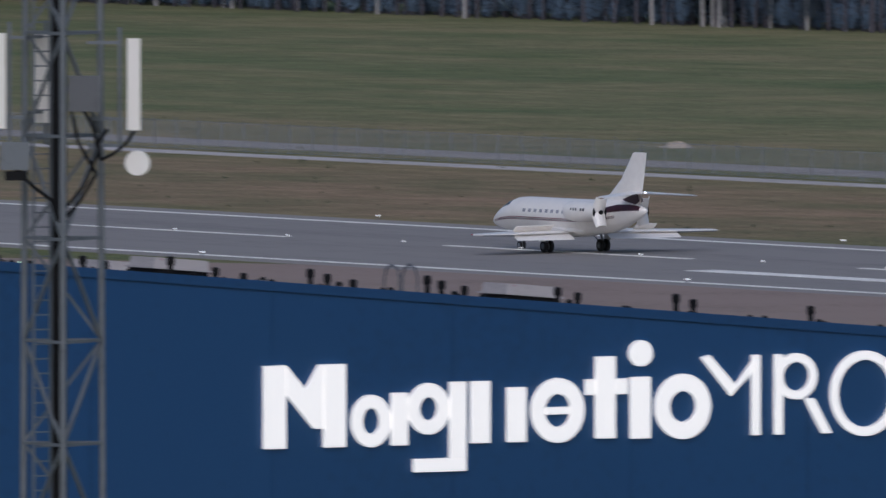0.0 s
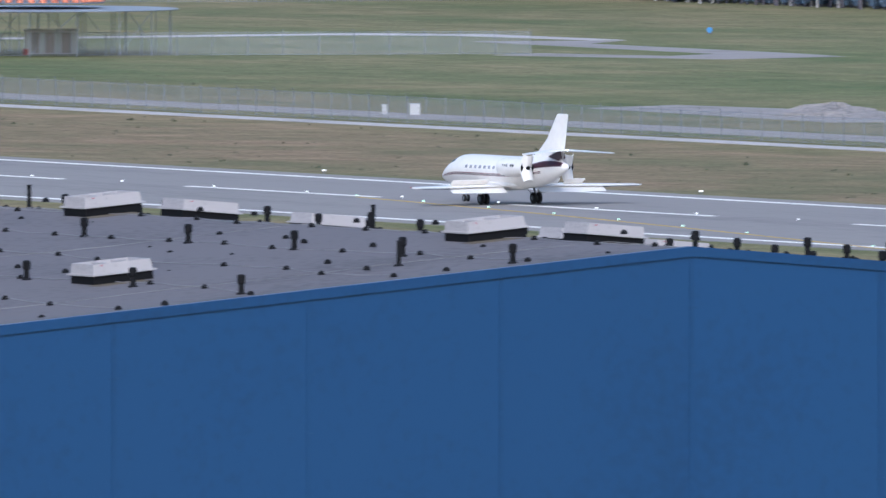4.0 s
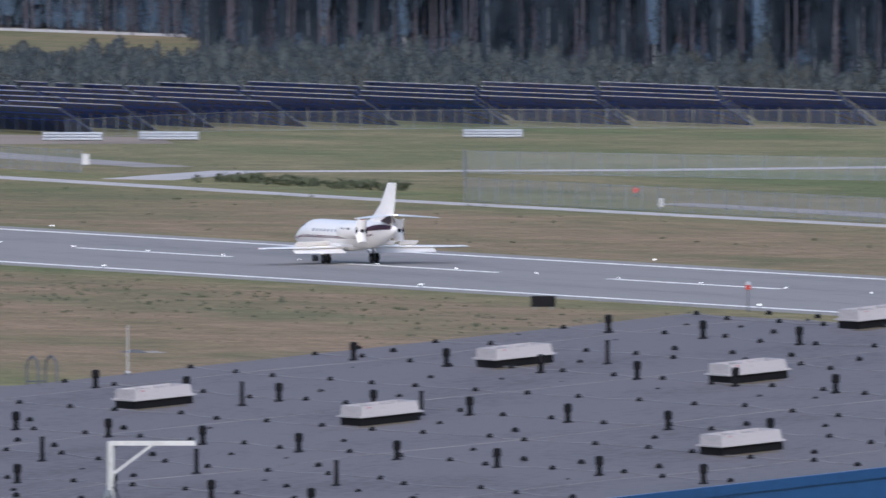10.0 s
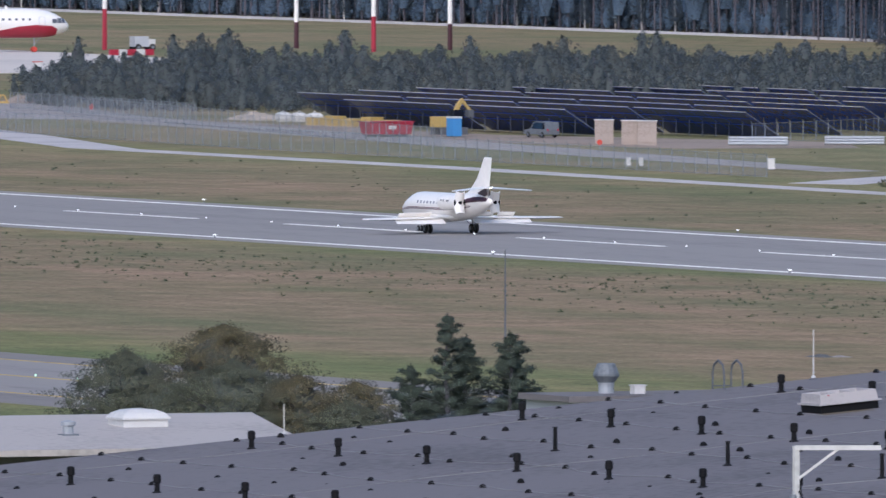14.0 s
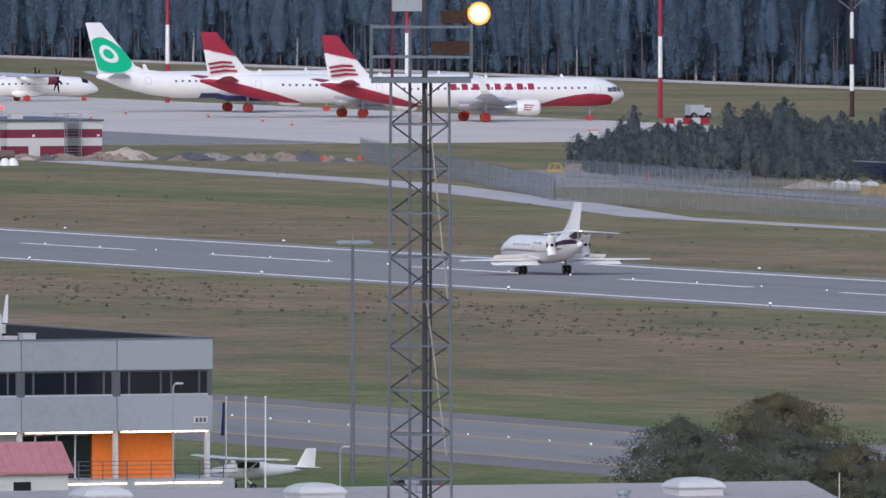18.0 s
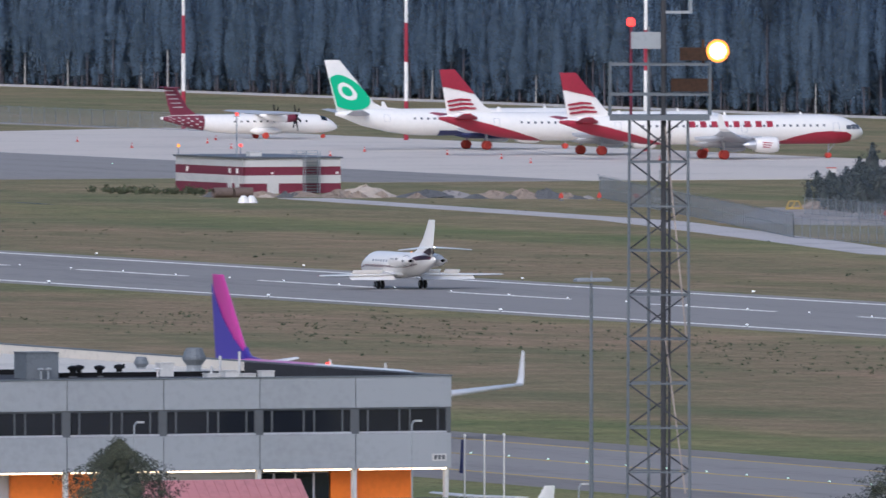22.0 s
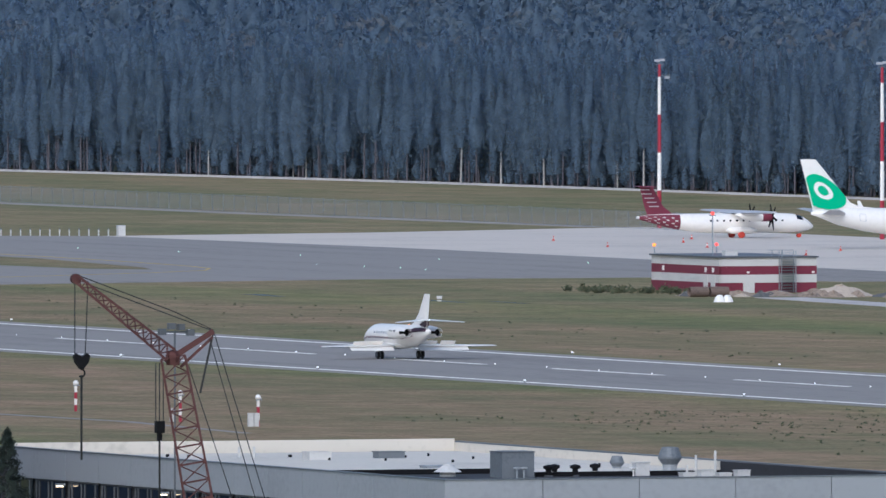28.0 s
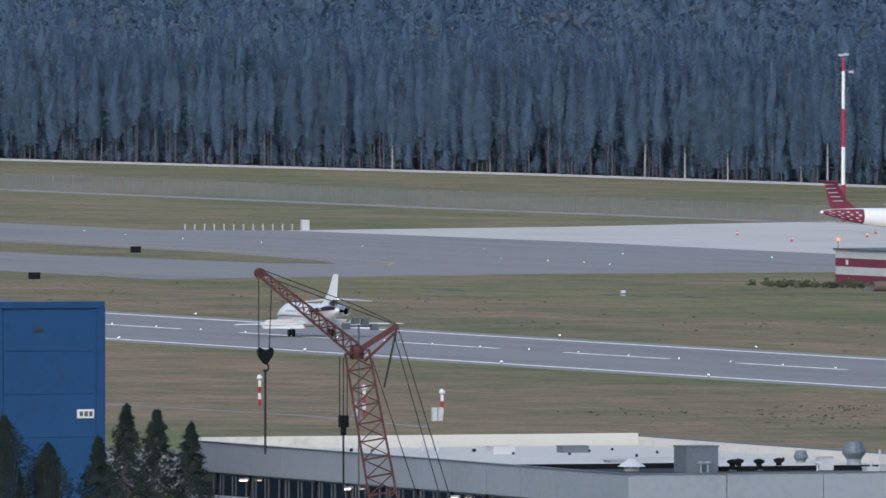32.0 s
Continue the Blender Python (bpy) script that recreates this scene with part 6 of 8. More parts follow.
for z in (1.75, 2.05, 2.35, 2.62):
    part("balustrade_rail", bars(((467, OY0 - 2.2, z), (491, OY0 - 2.2, z), 0.045)), GREY_DARK, office)
plate = part("number_plate", boxed((488.85, OY0 - 0.10, 4.95, 489.85, OY0 - 0.055, 5.42)), OFFWHITE, office, "white plate with dark bars")
for i in range(3):
    part("plate_bar", boxed((488.97 + 0.28 * i, OY0 - 0.12, 5.04, 489.16 + 0.28 * i, OY0 - 0.105, 5.33)), GREY_DARK, plate)
for y in (1226, 1247, 1268, 1289):
    lampw = part("wall_lamp", boxed((OX0 - 0.7, y - 0.15, 8.15, OX0 - 0.05, y + 0.15, 8.3)), GALV, office)
    part("lamp_glow", boxed((OX0 - 0.65, y - 0.12, 8.08, OX0 - 0.2, y + 0.12, 8.145)), LAMP_WARM, lampw)
part("roof_deck", boxed((OX0 + 0.33, OY0 + 0.33, 9.4, OX1 - 0.33, OY1 - 0.33, 9.58)), FELT, office, "dark roof felt behind the parapet")
part("roof_edge", boxed((OX0 + 0.4, OY0 + 43.8, 9.58, OX0 + 20, OY0 + 44, 9.93), (OX0 + 20, OY0 + 35.8, 9.58, OX1 - 0.5, OY0 + 36, 9.90), (OX0 + 19.8, OY0 + 36, 9.58, OX0 + 20, OY0 + 44, 9.90)), BLACK, office, "dark felted roof edge")
part("membrane_roof", boxed((OX0 + 0.5, OY0 + 44, 9.58, OX1 - 0.5, OY1 - 1, 9.9)), ROOF_PALE, office, "pale membrane roof")
part("membrane_roof", boxed((OX0 + 20, OY0 + 36, 9.59, OX1 - 0.5, OY0 + 44, 9.88)), ROOF_PALE, office, "pale membrane roof")
part("inner_parapet", boxed((OX1 - 0.46, OY0 + 0.4, 9.58, OX1 - 0.33, OY0 + 36, 10.49), (OX0 + 0.33, OY0 + 0.4, 9.58, OX0 + 0.42, OY1 - 0.4, 10.49)), FELT, office, "dark felted inner face of the parapet")
part("upstand", boxed((OX1 - 0.46, OY0 + 36.02, 9.58, OX1 - 0.34, OY1 - 0.4, 10.49)), ROOF_PALE, office, "pale parapet upstand")
part("upstand", boxed((OX0 + 0.45, OY1 - 0.62, 9.58, OX1 - 0.48, OY1 - 0.42, 10.75)), ROOF_PALE, office, "pale parapet upstand")


def roof_box(name, label, x, y, z, w, d, h, mt, cat="roof unit"):
    t = thing(name, label, cat, pose(x, y, z))
    part("casing", boxed((-w / 2, -d / 2, 0, w / 2, d / 2, h)), mt, t)
    part("cap", boxed((-w / 2 - 0.05, -d / 2 - 0.05, h, w / 2 + 0.05, d / 2 + 0.05, h + 0.06)), mt, t)
    return t


u = roof_box("roof_plant_unit", "tall grey sheet metal plant unit on the roof", 474.4, 1250.0, 9.55, 2.3, 2.3, 1.75, STEEL)
for x in (-0.3, 0.2):
    bm = B()
    lathe(bm, [(0.07, 0), (0.07, 0.6), (0.25, 0.65), (0.25, 0.75), (0.05, 0.8)], 8, (x, -1.7, 0))
    part("flue", bm, GALV, u)


def cowl(x, y, z, s=1.0, label="grey metal ventilation cowl on the roof"):
    c = thing("ventilation_cowl", label, "ventilation cowl", pose(x, y, z))
    bm = B()
    lathe(bm, [(0.50 * s, 0), (0.48 * s, 0.55 * s), (0.52 * s, 0.75 * s)], 14)
    part("shaft", bm, GALV, c)
    bm = B()
    lathe(bm, [(0.50 * s, 0.72 * s), (0.82 * s, 1.15 * s), (0.82 * s, 1.3 * s), (0.58 * s, 1.9 * s), (0.50 * s, 1.95 * s), (0.40 * s, 1.7 * s)], 14)
    part("hood", bm, STEEL, c)
    return c


cowl(486.5, 1252.0, 9.55, 0.98)
c = cowl(485.0, 1258.0, 9.55, 0.6)
roof_box("roof_air_conditioner", "off-white air conditioning unit on the roof", 484.0, 1251.0, 9.55, 1.0, 0.8, 0.9, OFFWHITE)
t = thing("roof_dome_vent", "white cone-shaped roof vent", "roof vent", pose(471.3, 1254.0, 9.55))
bm = B()
lathe(bm, [(0.55, 0), (0.5, 0.3), (0.95, 0.32), (0.35, 0.75), (0.3, 0.85), (0.02, 0.9)], 14)
part("cone", bm, OFFWHITE, t)
roof_box("roof_skylight", "low pale roof hatch on membrane", 473.0, 1284.0, 9.9, 1.6, 1.4, 0.5, OFFWHITE)
roof_box("roof_vent_box", "low grey vent box on membrane roof", 479.0, 1286.0, 9.9, 1.9, 1.2, 0.42, STEEL)
roof_box("roof_vent_box", "low grey vent box on membrane roof", 473.5, 1262.0, 9.58, 1.9, 1.4, 0.45, GALV)
for x, y in ((477.2, 1250.5), (478.2, 1252), (479.3, 1251), (481.3, 1252.5)):
    t = thing("roof_fan", "black mushroom roof fan", "roof fan", pose(x, y, 9.55))
    bm = B()
    lathe(bm, [(0.2, 0), (0.2, 0.5), (0.38, 0.6), (0.38, 0.75), (0.05, 0.85)], 10)
    part("fan", bm, BLACK, t)
    bm = B()
    lathe(bm, [(0.3, 0), (0.3, 0.12), (0.1, 0.14)], 10)
    part("base", bm, GREY_DARK, t)
for x, y, h in ((487.6, 1250, 1.4), (488.6, 1249.0, 1.7), (469.5, 1290, 1.1), (470.6, 1290, 1.1), (486.0, 1247.5, 0.8)):
    t = thing("roof_pipe", "slim pale pipe standing on the roof", "pipe", pose(x, y, 9.55))
    bm = B()
    lathe(bm, [(0.1, 0), (0.09, h), (0.02, h + 0.02)], 8)
    part("pipe", bm, OFFWHITE, t)
t = thing("satellite_dish", "small white satellite dish on the roof", "satellite dish", pose(482.9, 1249.5, 9.55))
bm = B()
lathe(bm, [(0.05, 0), (0.05, 0.5), (0.3, 0.55), (0.32, 0.62), (0.02, 0.66)], 12)
part("dish", bm, WHITE, t)
for i in range(4):
    roof_box("roof_cable_tray", "pale metal duct section on the roof", 485.4 + 1.0 * i, 1246.0 - 0.8 * i, 9.55, 0.9, 0.8, 0.32 + 0.2 * (i % 2), OFFWHITE)
bm = B()
for i in range(16):
    lathe(bm, [(0.09, 0), (0.09, 0.16), (0.02, 0.2)], 5, (rs.uniform(460, 488), rs.uniform(1262, 1300), 9.9))
ob = part("roof_studs", bm, BLACK, office)
ob["kind"] = "stuff"

# flagpoles
for i, x in enumerate((493.6, 495.0, 496.4)):
    f = thing("flagpole", "slim white flagpole with furled flag" if i == 0 else "slim white flagpole without a flag", "flagpole", pose(x, 1221, 0), "flagpoles by the office")
    bm = B()
    lathe(bm, [(0.07, 0), (0.05, 6.3), (0.09, 6.32), (0.09, 6.45), (0.01, 6.5)], 8)
    part("pole", bm, WHITE, f)
    bm = B()
    lathe(bm, [(0.16, 0), (0.16, 0.12), (0.06, 0.14)], 8)
    part("foot", bm, GALV, f)
    if i == 0:
        bm = B()
        loft(bm, [[(-0.10 + d - 0.03 * k, y, 6.1 - 2.2 * k) for d, y in ((0, -0.04), (-0.10 - 0.1 * k * (1 - k) * 2, -0.06), (-0.12 - 0.1 * k, 0.06), (0, 0.05))] for k in (0, 0.25, 0.5, 0.75, 1.0)])
        part("flag", bm, NAVY, f, "dark furled flag")
# street lamps
for x, y, h in ((480.3, 1197.2, 8.2), (463.7, 1204, 8.1), (500.5, 1218.0, 3.2), (518.5, 1210.0, 3.0)):
    s = thing("street_lamp", "slim grey street lamp with curved arm", "street lamp", pose(x, y, 0))
    bm = B()
    tube(bm, [(0, 0, 0), (0, 0, h - 0.25), (0.12, 0, h - 0.05), (0.35, 0, h)], 0.11, 8)
    part("pole", bm, GALV, s)
    part("head", boxed((0.2, -0.12, h - 0.08, 0.65, 0.12, h + 0.04)), OFFWHITE, s)

# light aeroplane parked behind the office
ces = thing("light_aeroplane", "small white high-wing aeroplane with blue stripe", "airplane", pose(498.2, 1229.5, 0, 0, 0, 190))
bm = B()
loft(bm, [oval(x, z, ry, rz, 14) for x, z, ry, rz in ((-5.4, 1.35, 0.06, 0.1), (-4.4, 1.3, 0.16, 0.22), (-2.2, 1.22, 0.40, 0.46), (-0.8, 1.28, 0.52, 0.68), (0.6, 1.3, 0.54, 0.70), (1.3, 1.12, 0.5, 0.48), (2.3, 1.08, 0.42, 0.40), (2.6, 1.08, 0.2, 0.2))])
cf = part("fuselage", bm, WHITE, ces, smooth=True)
for s in (1, -1):
    bm = B()
    foil(bm, [(0.9, s * 0.2, 2.0, 1.6, 0.14), (0.9, s * 2.8, 2.05, 1.6, 0.13), (0.7, s * 5.4, 2.12, 1.15, 0.08)])
    part("wing", bm, WHITE, ces)
    part("wing_strut", bars(((0.3, s * 0.5, 0.95), (0.3, s * 2.6, 2.0), 0.07)), WHITE, ces)
    bm = B()
    foil(bm, [(-4.3, s * 0.1, 1.4, 1.1, 0.07), (-4.5, s * 1.7, 1.42, 0.7, 0.05)])
    part("tailplane", bm, WHITE, ces)
    part("side_window", boxed((-1.0, s * 0.50, 1.45, 0.7, s * 0.56, 1.82)), WINDOW, cf)
    bm = B()
    loft(bm, [[(2.2, s * 0.44, 1.1), (-4.8, s * 0.12, 1.32), (-4.8, s * 0.12, 1.42), (2.2, s * 0.44, 1.22)], [(2.2, s * 0.47, 1.1), (-4.8, s * 0.16, 1.32), (-4.8, s * 0.16, 1.42), (2.2, s * 0.47, 1.22)]])
    part("stripe", bm, BLUE_PLASTIC, cf)
    part("gear_leg", bars(((0.0, s * 0.4, 0.8), (-0.1, s * 1.15, 0.3), 0.08)), WHITE, ces)
    wheel(ces, -0.1, s * 1.2, 0.22, 0.15)
bm = B()
foil(bm, [(-4.2, 0, 1.4, 1.5, 0.1), (-5.0, 0, 2.65, 0.8, 0.06)], vertical=True)
part("fin", bm, WHITE, ces)
bm = B()
lathe(bm, [(0.02, 0), (0.1, 0.1), (0.12, 0.2)], 8, (2.6, 0, 1.0))
part("spinner", bm, GREY, ces)
wheel(ces, 1.9, 0, 0.2, 0.14)


def car(x, y, turn, paint, label, van=False):
    """A parked car: body, glass, lamps, wheels."""
    c = thing("car", label, "car", pose(x, y, 0.02, 0, 0, turn), "parked cars")
    h = 1.75 if van else 1.42
    prof = [(-2.15, 0.35), (-2.2, 0.85), (-2.0, h - 0.05), (0.2, h), (0.95, 0.98), (2.05, 0.82), (2.15, 0.35)]
    bm = B()
    loft(bm, [[(px, yy, pz) for px, pz in prof] for yy in (-0.86, 0.86)])
    body_ = part("body", bm, paint, c)
    for s in (-1, 1):
        bm = B()
        loft(bm, [[(px, s * yy, pz) for px, pz in ((-1.85, 0.92), (-1.75, h - 0.12), (0.1, h - 0.08), (0.72, 0.98))] for yy in (0.85, 0.875)])
        part("side_glass", bm, WINDOW, c)
        part("head_lamp", boxed((2.0, s * 0.6 - 0.18, 0.62, 2.14, s * 0.6 + 0.18, 0.78)), OFFWHITE, c)
        part("tail_lamp", boxed((-2.21, s * 0.68 - 0.12, 0.75, -2.1, s * 0.68 + 0.12, 0.98)), RED, c)
        for px in (-1.35, 1.35):
            wheel(c, px, s * 0.8, 0.32, 0.22)
    bm = B()
    loft(bm, [[(0.24, yy, h - 0.06), (0.96, yy, 1.0), (0.99, yy, 1.0), (0.29, yy, h - 0.04)] for yy in (-0.72, 0.72)])
    part("windscreen", bm, WINDOW, c)
    return c


car(503.0, 1211.5, 100, GREY_DARK, "dark grey car parked beyond the warehouse roof")
car(905.1, 1985.2, 100, STEEL, "dusty pale van by the site fence", True)

# house with pink roof and low white wall
hs = thing("small_house", "small white house with pink sheet metal roof", "house", pose(465.6, 1195.0, 0))
part("wall", boxed((-6, -1.4, 0, 6, 3.4, 2.7)), OFFWHITE, hs)
bm = B()
loft(bm, [[(x, -1.7, 2.6), (x, -1.7, 2.75), (x, 0.6, 4.6), (x, 3.7, 2.75), (x, 3.7, 2.6)] for x in (-6.4, 6.3)])
rf = part("roof", bm, PINK_ROOF, hs, "faded pink sheet metal roof")
for i in range(18):
    part("roof_seam", bars(((-6.0 + i * 0.7, -1.7, 2.79), (-6.0 + i * 0.7, 0.55, 4.60), 0.05)), PINK_ROOF, rf)
part("window", boxed((2.2, -1.44, 1.0, 3.4, -1.38, 2.1)), WINDOW, hs)

# warehouse with pale roof
wh = thing("warehouse", "low warehouse with pale felt hipped roof", "warehouse")
part("wall", boxed((397, 1016, 0, 446, 1034, 6.25)), GREY_DARK, wh)
bm = B()
vs = [bm.verts.new(p) for p in ((395, 1014, 6.55), (448, 1013, 6.55), (453.4, 1034, 7.65), (395, 1037, 7.65), (395, 1014, 6.2), (448, 1013, 6.2), (453.4, 1034, 7.25), (395, 1037, 7.25))]
for f in ((0, 1, 2, 3), (7, 6, 5, 4), (0, 4, 5, 1), (1, 5, 6, 2), (2, 6, 7, 3), (3, 7, 4, 0)):
    bm.faces.new([vs[i] for i in f])
part("roof", bm, FELT_PALE, wh, "pale grey felt roof")
for x, y in ((443.4, 1027), (420.5, 1027), (407.7, 1027)):
    d = thing("roof_dome", "white domed roof light on pale felt", "roof light", pose(x, y, 7.3), "domed roof lights")
    part("kerb", boxed((-1.35, -1.1, -0.2, 1.35, 1.1, 0.35)), OFFWHITE, d)
    bm = B()
    loft(bm, [[(sx * 1.45 * k, sy * 1.2 * k, z) for sx, sy in ((-1, -1), (0, -1.02), (1, -1), (1.02, 0), (1, 1), (0, 1.02), (-1, 1), (-1.02, 0))] for k, z in ((1.0, 0.35), (1.0, 0.45), (0.85, 0.7), (0.55, 0.88), (0.1, 0.95))])
    part("dome", bm, OFFWHITE, d)
for x, y, z in ((428.0, 1031.0, 7.4), (437.0, 1022.0, 7.0)):
    t = thing("roof_flue", "short capped metal flue on the warehouse roof", "flue", pose(x, y, z))
    bm = B()
    lathe(bm, [(0.3, -0.2), (0.3, 0.5), (0.42, 0.55), (0.42, 0.75), (0.1, 0.85)], 10)
    part("flue", bm, GALV, t)
    part("collar", boxed((-0.45, -0.45, -0.2, 0.45, 0.45, 0.06)), STEEL, t)

# dark roofed annexe with cowl behind the hangar
an = thing("annexe", "flat dark roofed annexe behind the hangar", "building")
part("wall", boxed((414.5, 905.5, 0, 424.5, 911, 12.9)), FACADE, an)
part("roof", boxed((414.2, 905.2, 12.9, 424.8, 911.3, 13.2)), BITUMEN, an)
cowl(417.9, 908.8, 13.15, 0.8)
t = roof_box("roof_vent_box", "pale louvred box on the annexe roof", 419.0, 907.4, 13.15, 0.6, 0.5, 0.45, OFFWHITE)

# blue hangar further on
bh = thing("hangar", "tall blue clad hangar with dark low roof", "hangar")
part("wall", boxed((385.0, 1276.1, 0, 441.3, 1340, 20.35)), BLUE, bh)
for i in range(8):
    for j in range(7):
        part("panel", boxed((441.25 - 7.0 * (i + 1) + 0.02, 1275.9, 2.9 * j, 441.25 - 7.0 * i - 0.02, 1276.1, 2.9 * (j + 1) - 0.03)), BLUE, bh)
part("parapet", boxed((384.8, 1275.75, 20.3, 441.45, 1276.2, 20.75)), BLUE_TRIM, bh)
bm = B()
loft(bm, [[(385, 1276.2, z), (441.2, 1276.2, z), (441.2, 1340, z), (385, 1340, z)] for z in (20.3, 20.4)] + [[(385, 1290, 21.6), (428, 1290, 21.6), (420, 1330, 21.6), (385, 1330, 21.6)]])
part("roof", bm, BITUMEN, bh)
part("corner_trim", boxed((440.9, 1275.8, 0, 441.5, 1276.3, 20.3)), BLUE_TRIM, bh)
plate = part("number_plate", boxed((439.5, 1275.8, 12.85, 440.7, 1275.88, 13.45)), WHITE, bh, "white plate with dark bars")
for i in range(3):
    part("plate_bar", boxed((439.66 + 0.34 * i, 1275.76, 12.98, 439.9 + 0.34 * i, 1275.79, 13.32)), GREY_DARK, plate)
part("wall_vent", boxed((436.4, 1275.8, 18.75, 437.1, 1275.9, 18.9)), RUST_STAIN, bh)

# lattice crane
cr = thing("lattice_crane", "rusty red lattice boom crane with hook blocks", "crane")
cx_, cy_ = 339.5, 940.6


def truss(name, a, b, w0, w1, n, mat_, parent, label=""):
    """A square lattice boom from a to b."""
    a, b = Vector(a), Vector(b)
    d = (b - a).normalized()
    s1 = d.cross(Vector((math.sin(radians(19.5)), math.cos(radians(19.5)), 0))).normalized()
    s2 = d.cross(s1)

    def at(u, i, j):
        w = (w0 + (w1 - w0) * u) / 2
        return a + (b - a) * u + s1 * (w * i) + s2 * (w * j)
    for i, j in ((-1, -1), (1, -1), (1, 1), (-1, 1)):
        part(name + "_chord", bars((at(0, i, j), at(1, i, j), 0.115)), mat_, parent, label)
    faces = [((-1, -1), (1, -1)), ((1, -1), (1, 1)), ((1, 1), (-1, 1)), ((-1, 1), (-1, -1))]
    for p, q in faces:
        for k in range(n):
            u0, u1 = k / n, (k + 1) / n
            part("lacing_bar", bars((at(u0, *p), at(u1, *q), 0.062)), mat_, parent)
            part("lacing_bar", bars((at(u1, *q), at(u1, *p), 0.055)), mat_, parent)


apex = Vector((338.9, 940.8, 25.3))
truss("mast", (342.5, 939.5, 4.0), apex, 1.75, 1.2, 24, CRANE_RED, cr)
truss("jib", apex + Vector((-0.1, 0, 0.1)), (334.3, 942.4, 29.25), 0.66, 0.32, 12, CRANE_RED, cr)
bm = B()
loft(bm, [[(334.3 + 0.26 * math.cos(2 * math.pi * i / 12), 942.4 + d, 29.22 + 0.26 * math.sin(2 * math.pi * i / 12)) for i in range(12)] for d in (-0.15, 0.15)])
part("jib_head", bm, CRANE_RED, cr)
part("strut", bars((apex, (340.8, 940.1, 26.6), 0.28), (apex + Vector((0.4, 0, -0.5)), (340.75, 940.1, 26.3), 0.14)), CRANE_RED, cr)
bm = B()
lathe(bm, [(0.36, -0.4), (0.40, 0.1), (0.26, 0.3), (0.08, 0.36)], 8, apex)
part("apex_block", bm, CRANE_RED, cr)
part("pendant", bars(((334.4, 942.4, 29.4), (338.9, 940.8, 27.6), 0.05), ((338.9, 940.8, 27.6), (340.8, 940.1, 26.65), 0.05)), CABLE, cr)
part("pendant", bars(((335.0, 942.2, 28.9), (340.8, 940.1, 26.6), 0.05)), CABLE, cr)
for p in (((340.8, 940.1, 26.6), (340.2, 940.4, 23.5), 0.10), ((340.8, 940.1, 26.6), (346.5, 938.2, 7.0), 0.05), ((340.6, 940.1, 26.2), (345.8, 938.4, 7.0), 0.05), ((339.6, 940.5, 24.9), (345.2, 938.6, 7.0), 0.05)):
    part("stay_rope", bars(p), CABLE, cr)
for x in (334.25, 334.95):
    part("hoist_rope", bars(((x, 942.4, 29.1), (x if x < 334.5 else 334.8, 942.4, 25.35), 0.04)), CABLE, cr)
bm = B()
loft(bm, [[(334.6 + x, 942.25 + d, 25.1 + z) for x, z in ((-0.42, 0.25), (-0.3, 0.4), (0, 0.22), (0.3, 0.4), (0.42, 0.25), (0.35, -0.05), (0.08, -0.4), (-0.08, -0.4), (-0.35, -0.05))] for d in (0, 0.3)])
part("hook_block", bm, BLACK, cr, "dark heart-shaped hook block")
bm = B()
tube(bm, [(334.6 + 0.18 * math.sin(a), 942.4, 24.5 + 0.2 * math.cos(a)) for a in [radians(-20 + 40 * i) for i in range(7)]], 0.09)
part("hook", bm, BLACK, cr)
part("chain", bars(((334.6, 942.4, 24.4), (334.6, 942.4, 20.15), 0.09)), CABLE, cr)
for dx in (-0.2, 0.0, 0.2):
    part("hoist_rope", bars(((338.25 + dx, 941.0, 25.0), (338.25 + dx, 941.0, 21.9), 0.04)), CABLE, cr)
part("second_hook_block", boxed((338.05, 940.8, 21.5, 338.47, 941.2, 22.1), (338.14, 940.9, 21.1, 338.36, 941.1, 21.5)), BLACK, cr)
part("second_chain", bars(((338.25, 941, 21.1), (338.25, 941, 18.2), 0.08)), CABLE, cr)
part("carrier", boxed((338.5, 936.0, 0.9, 349.5, 942.0, 3.2), (342.5, 937.0, 3.2, 349.5, 941.5, 5.6)), CRANE_RED, cr, "crane carrier and machine house")
for x in (339.6, 341.4, 346.0, 348.0):
    for y in (936.6, 941.6):
        bm = B()
        loft(bm, [[(x + r * math.cos(2 * math.pi * i / 14), y + d, 0.6 + r * math.sin(2 * math.pi * i / 14)) for i in range(14)] for r, d in ((0.5, -0.2), (0.6, -0.1), (0.6, 0.1), (0.5, 0.2))])
        part("tyre", bm, RUBBER, cr)


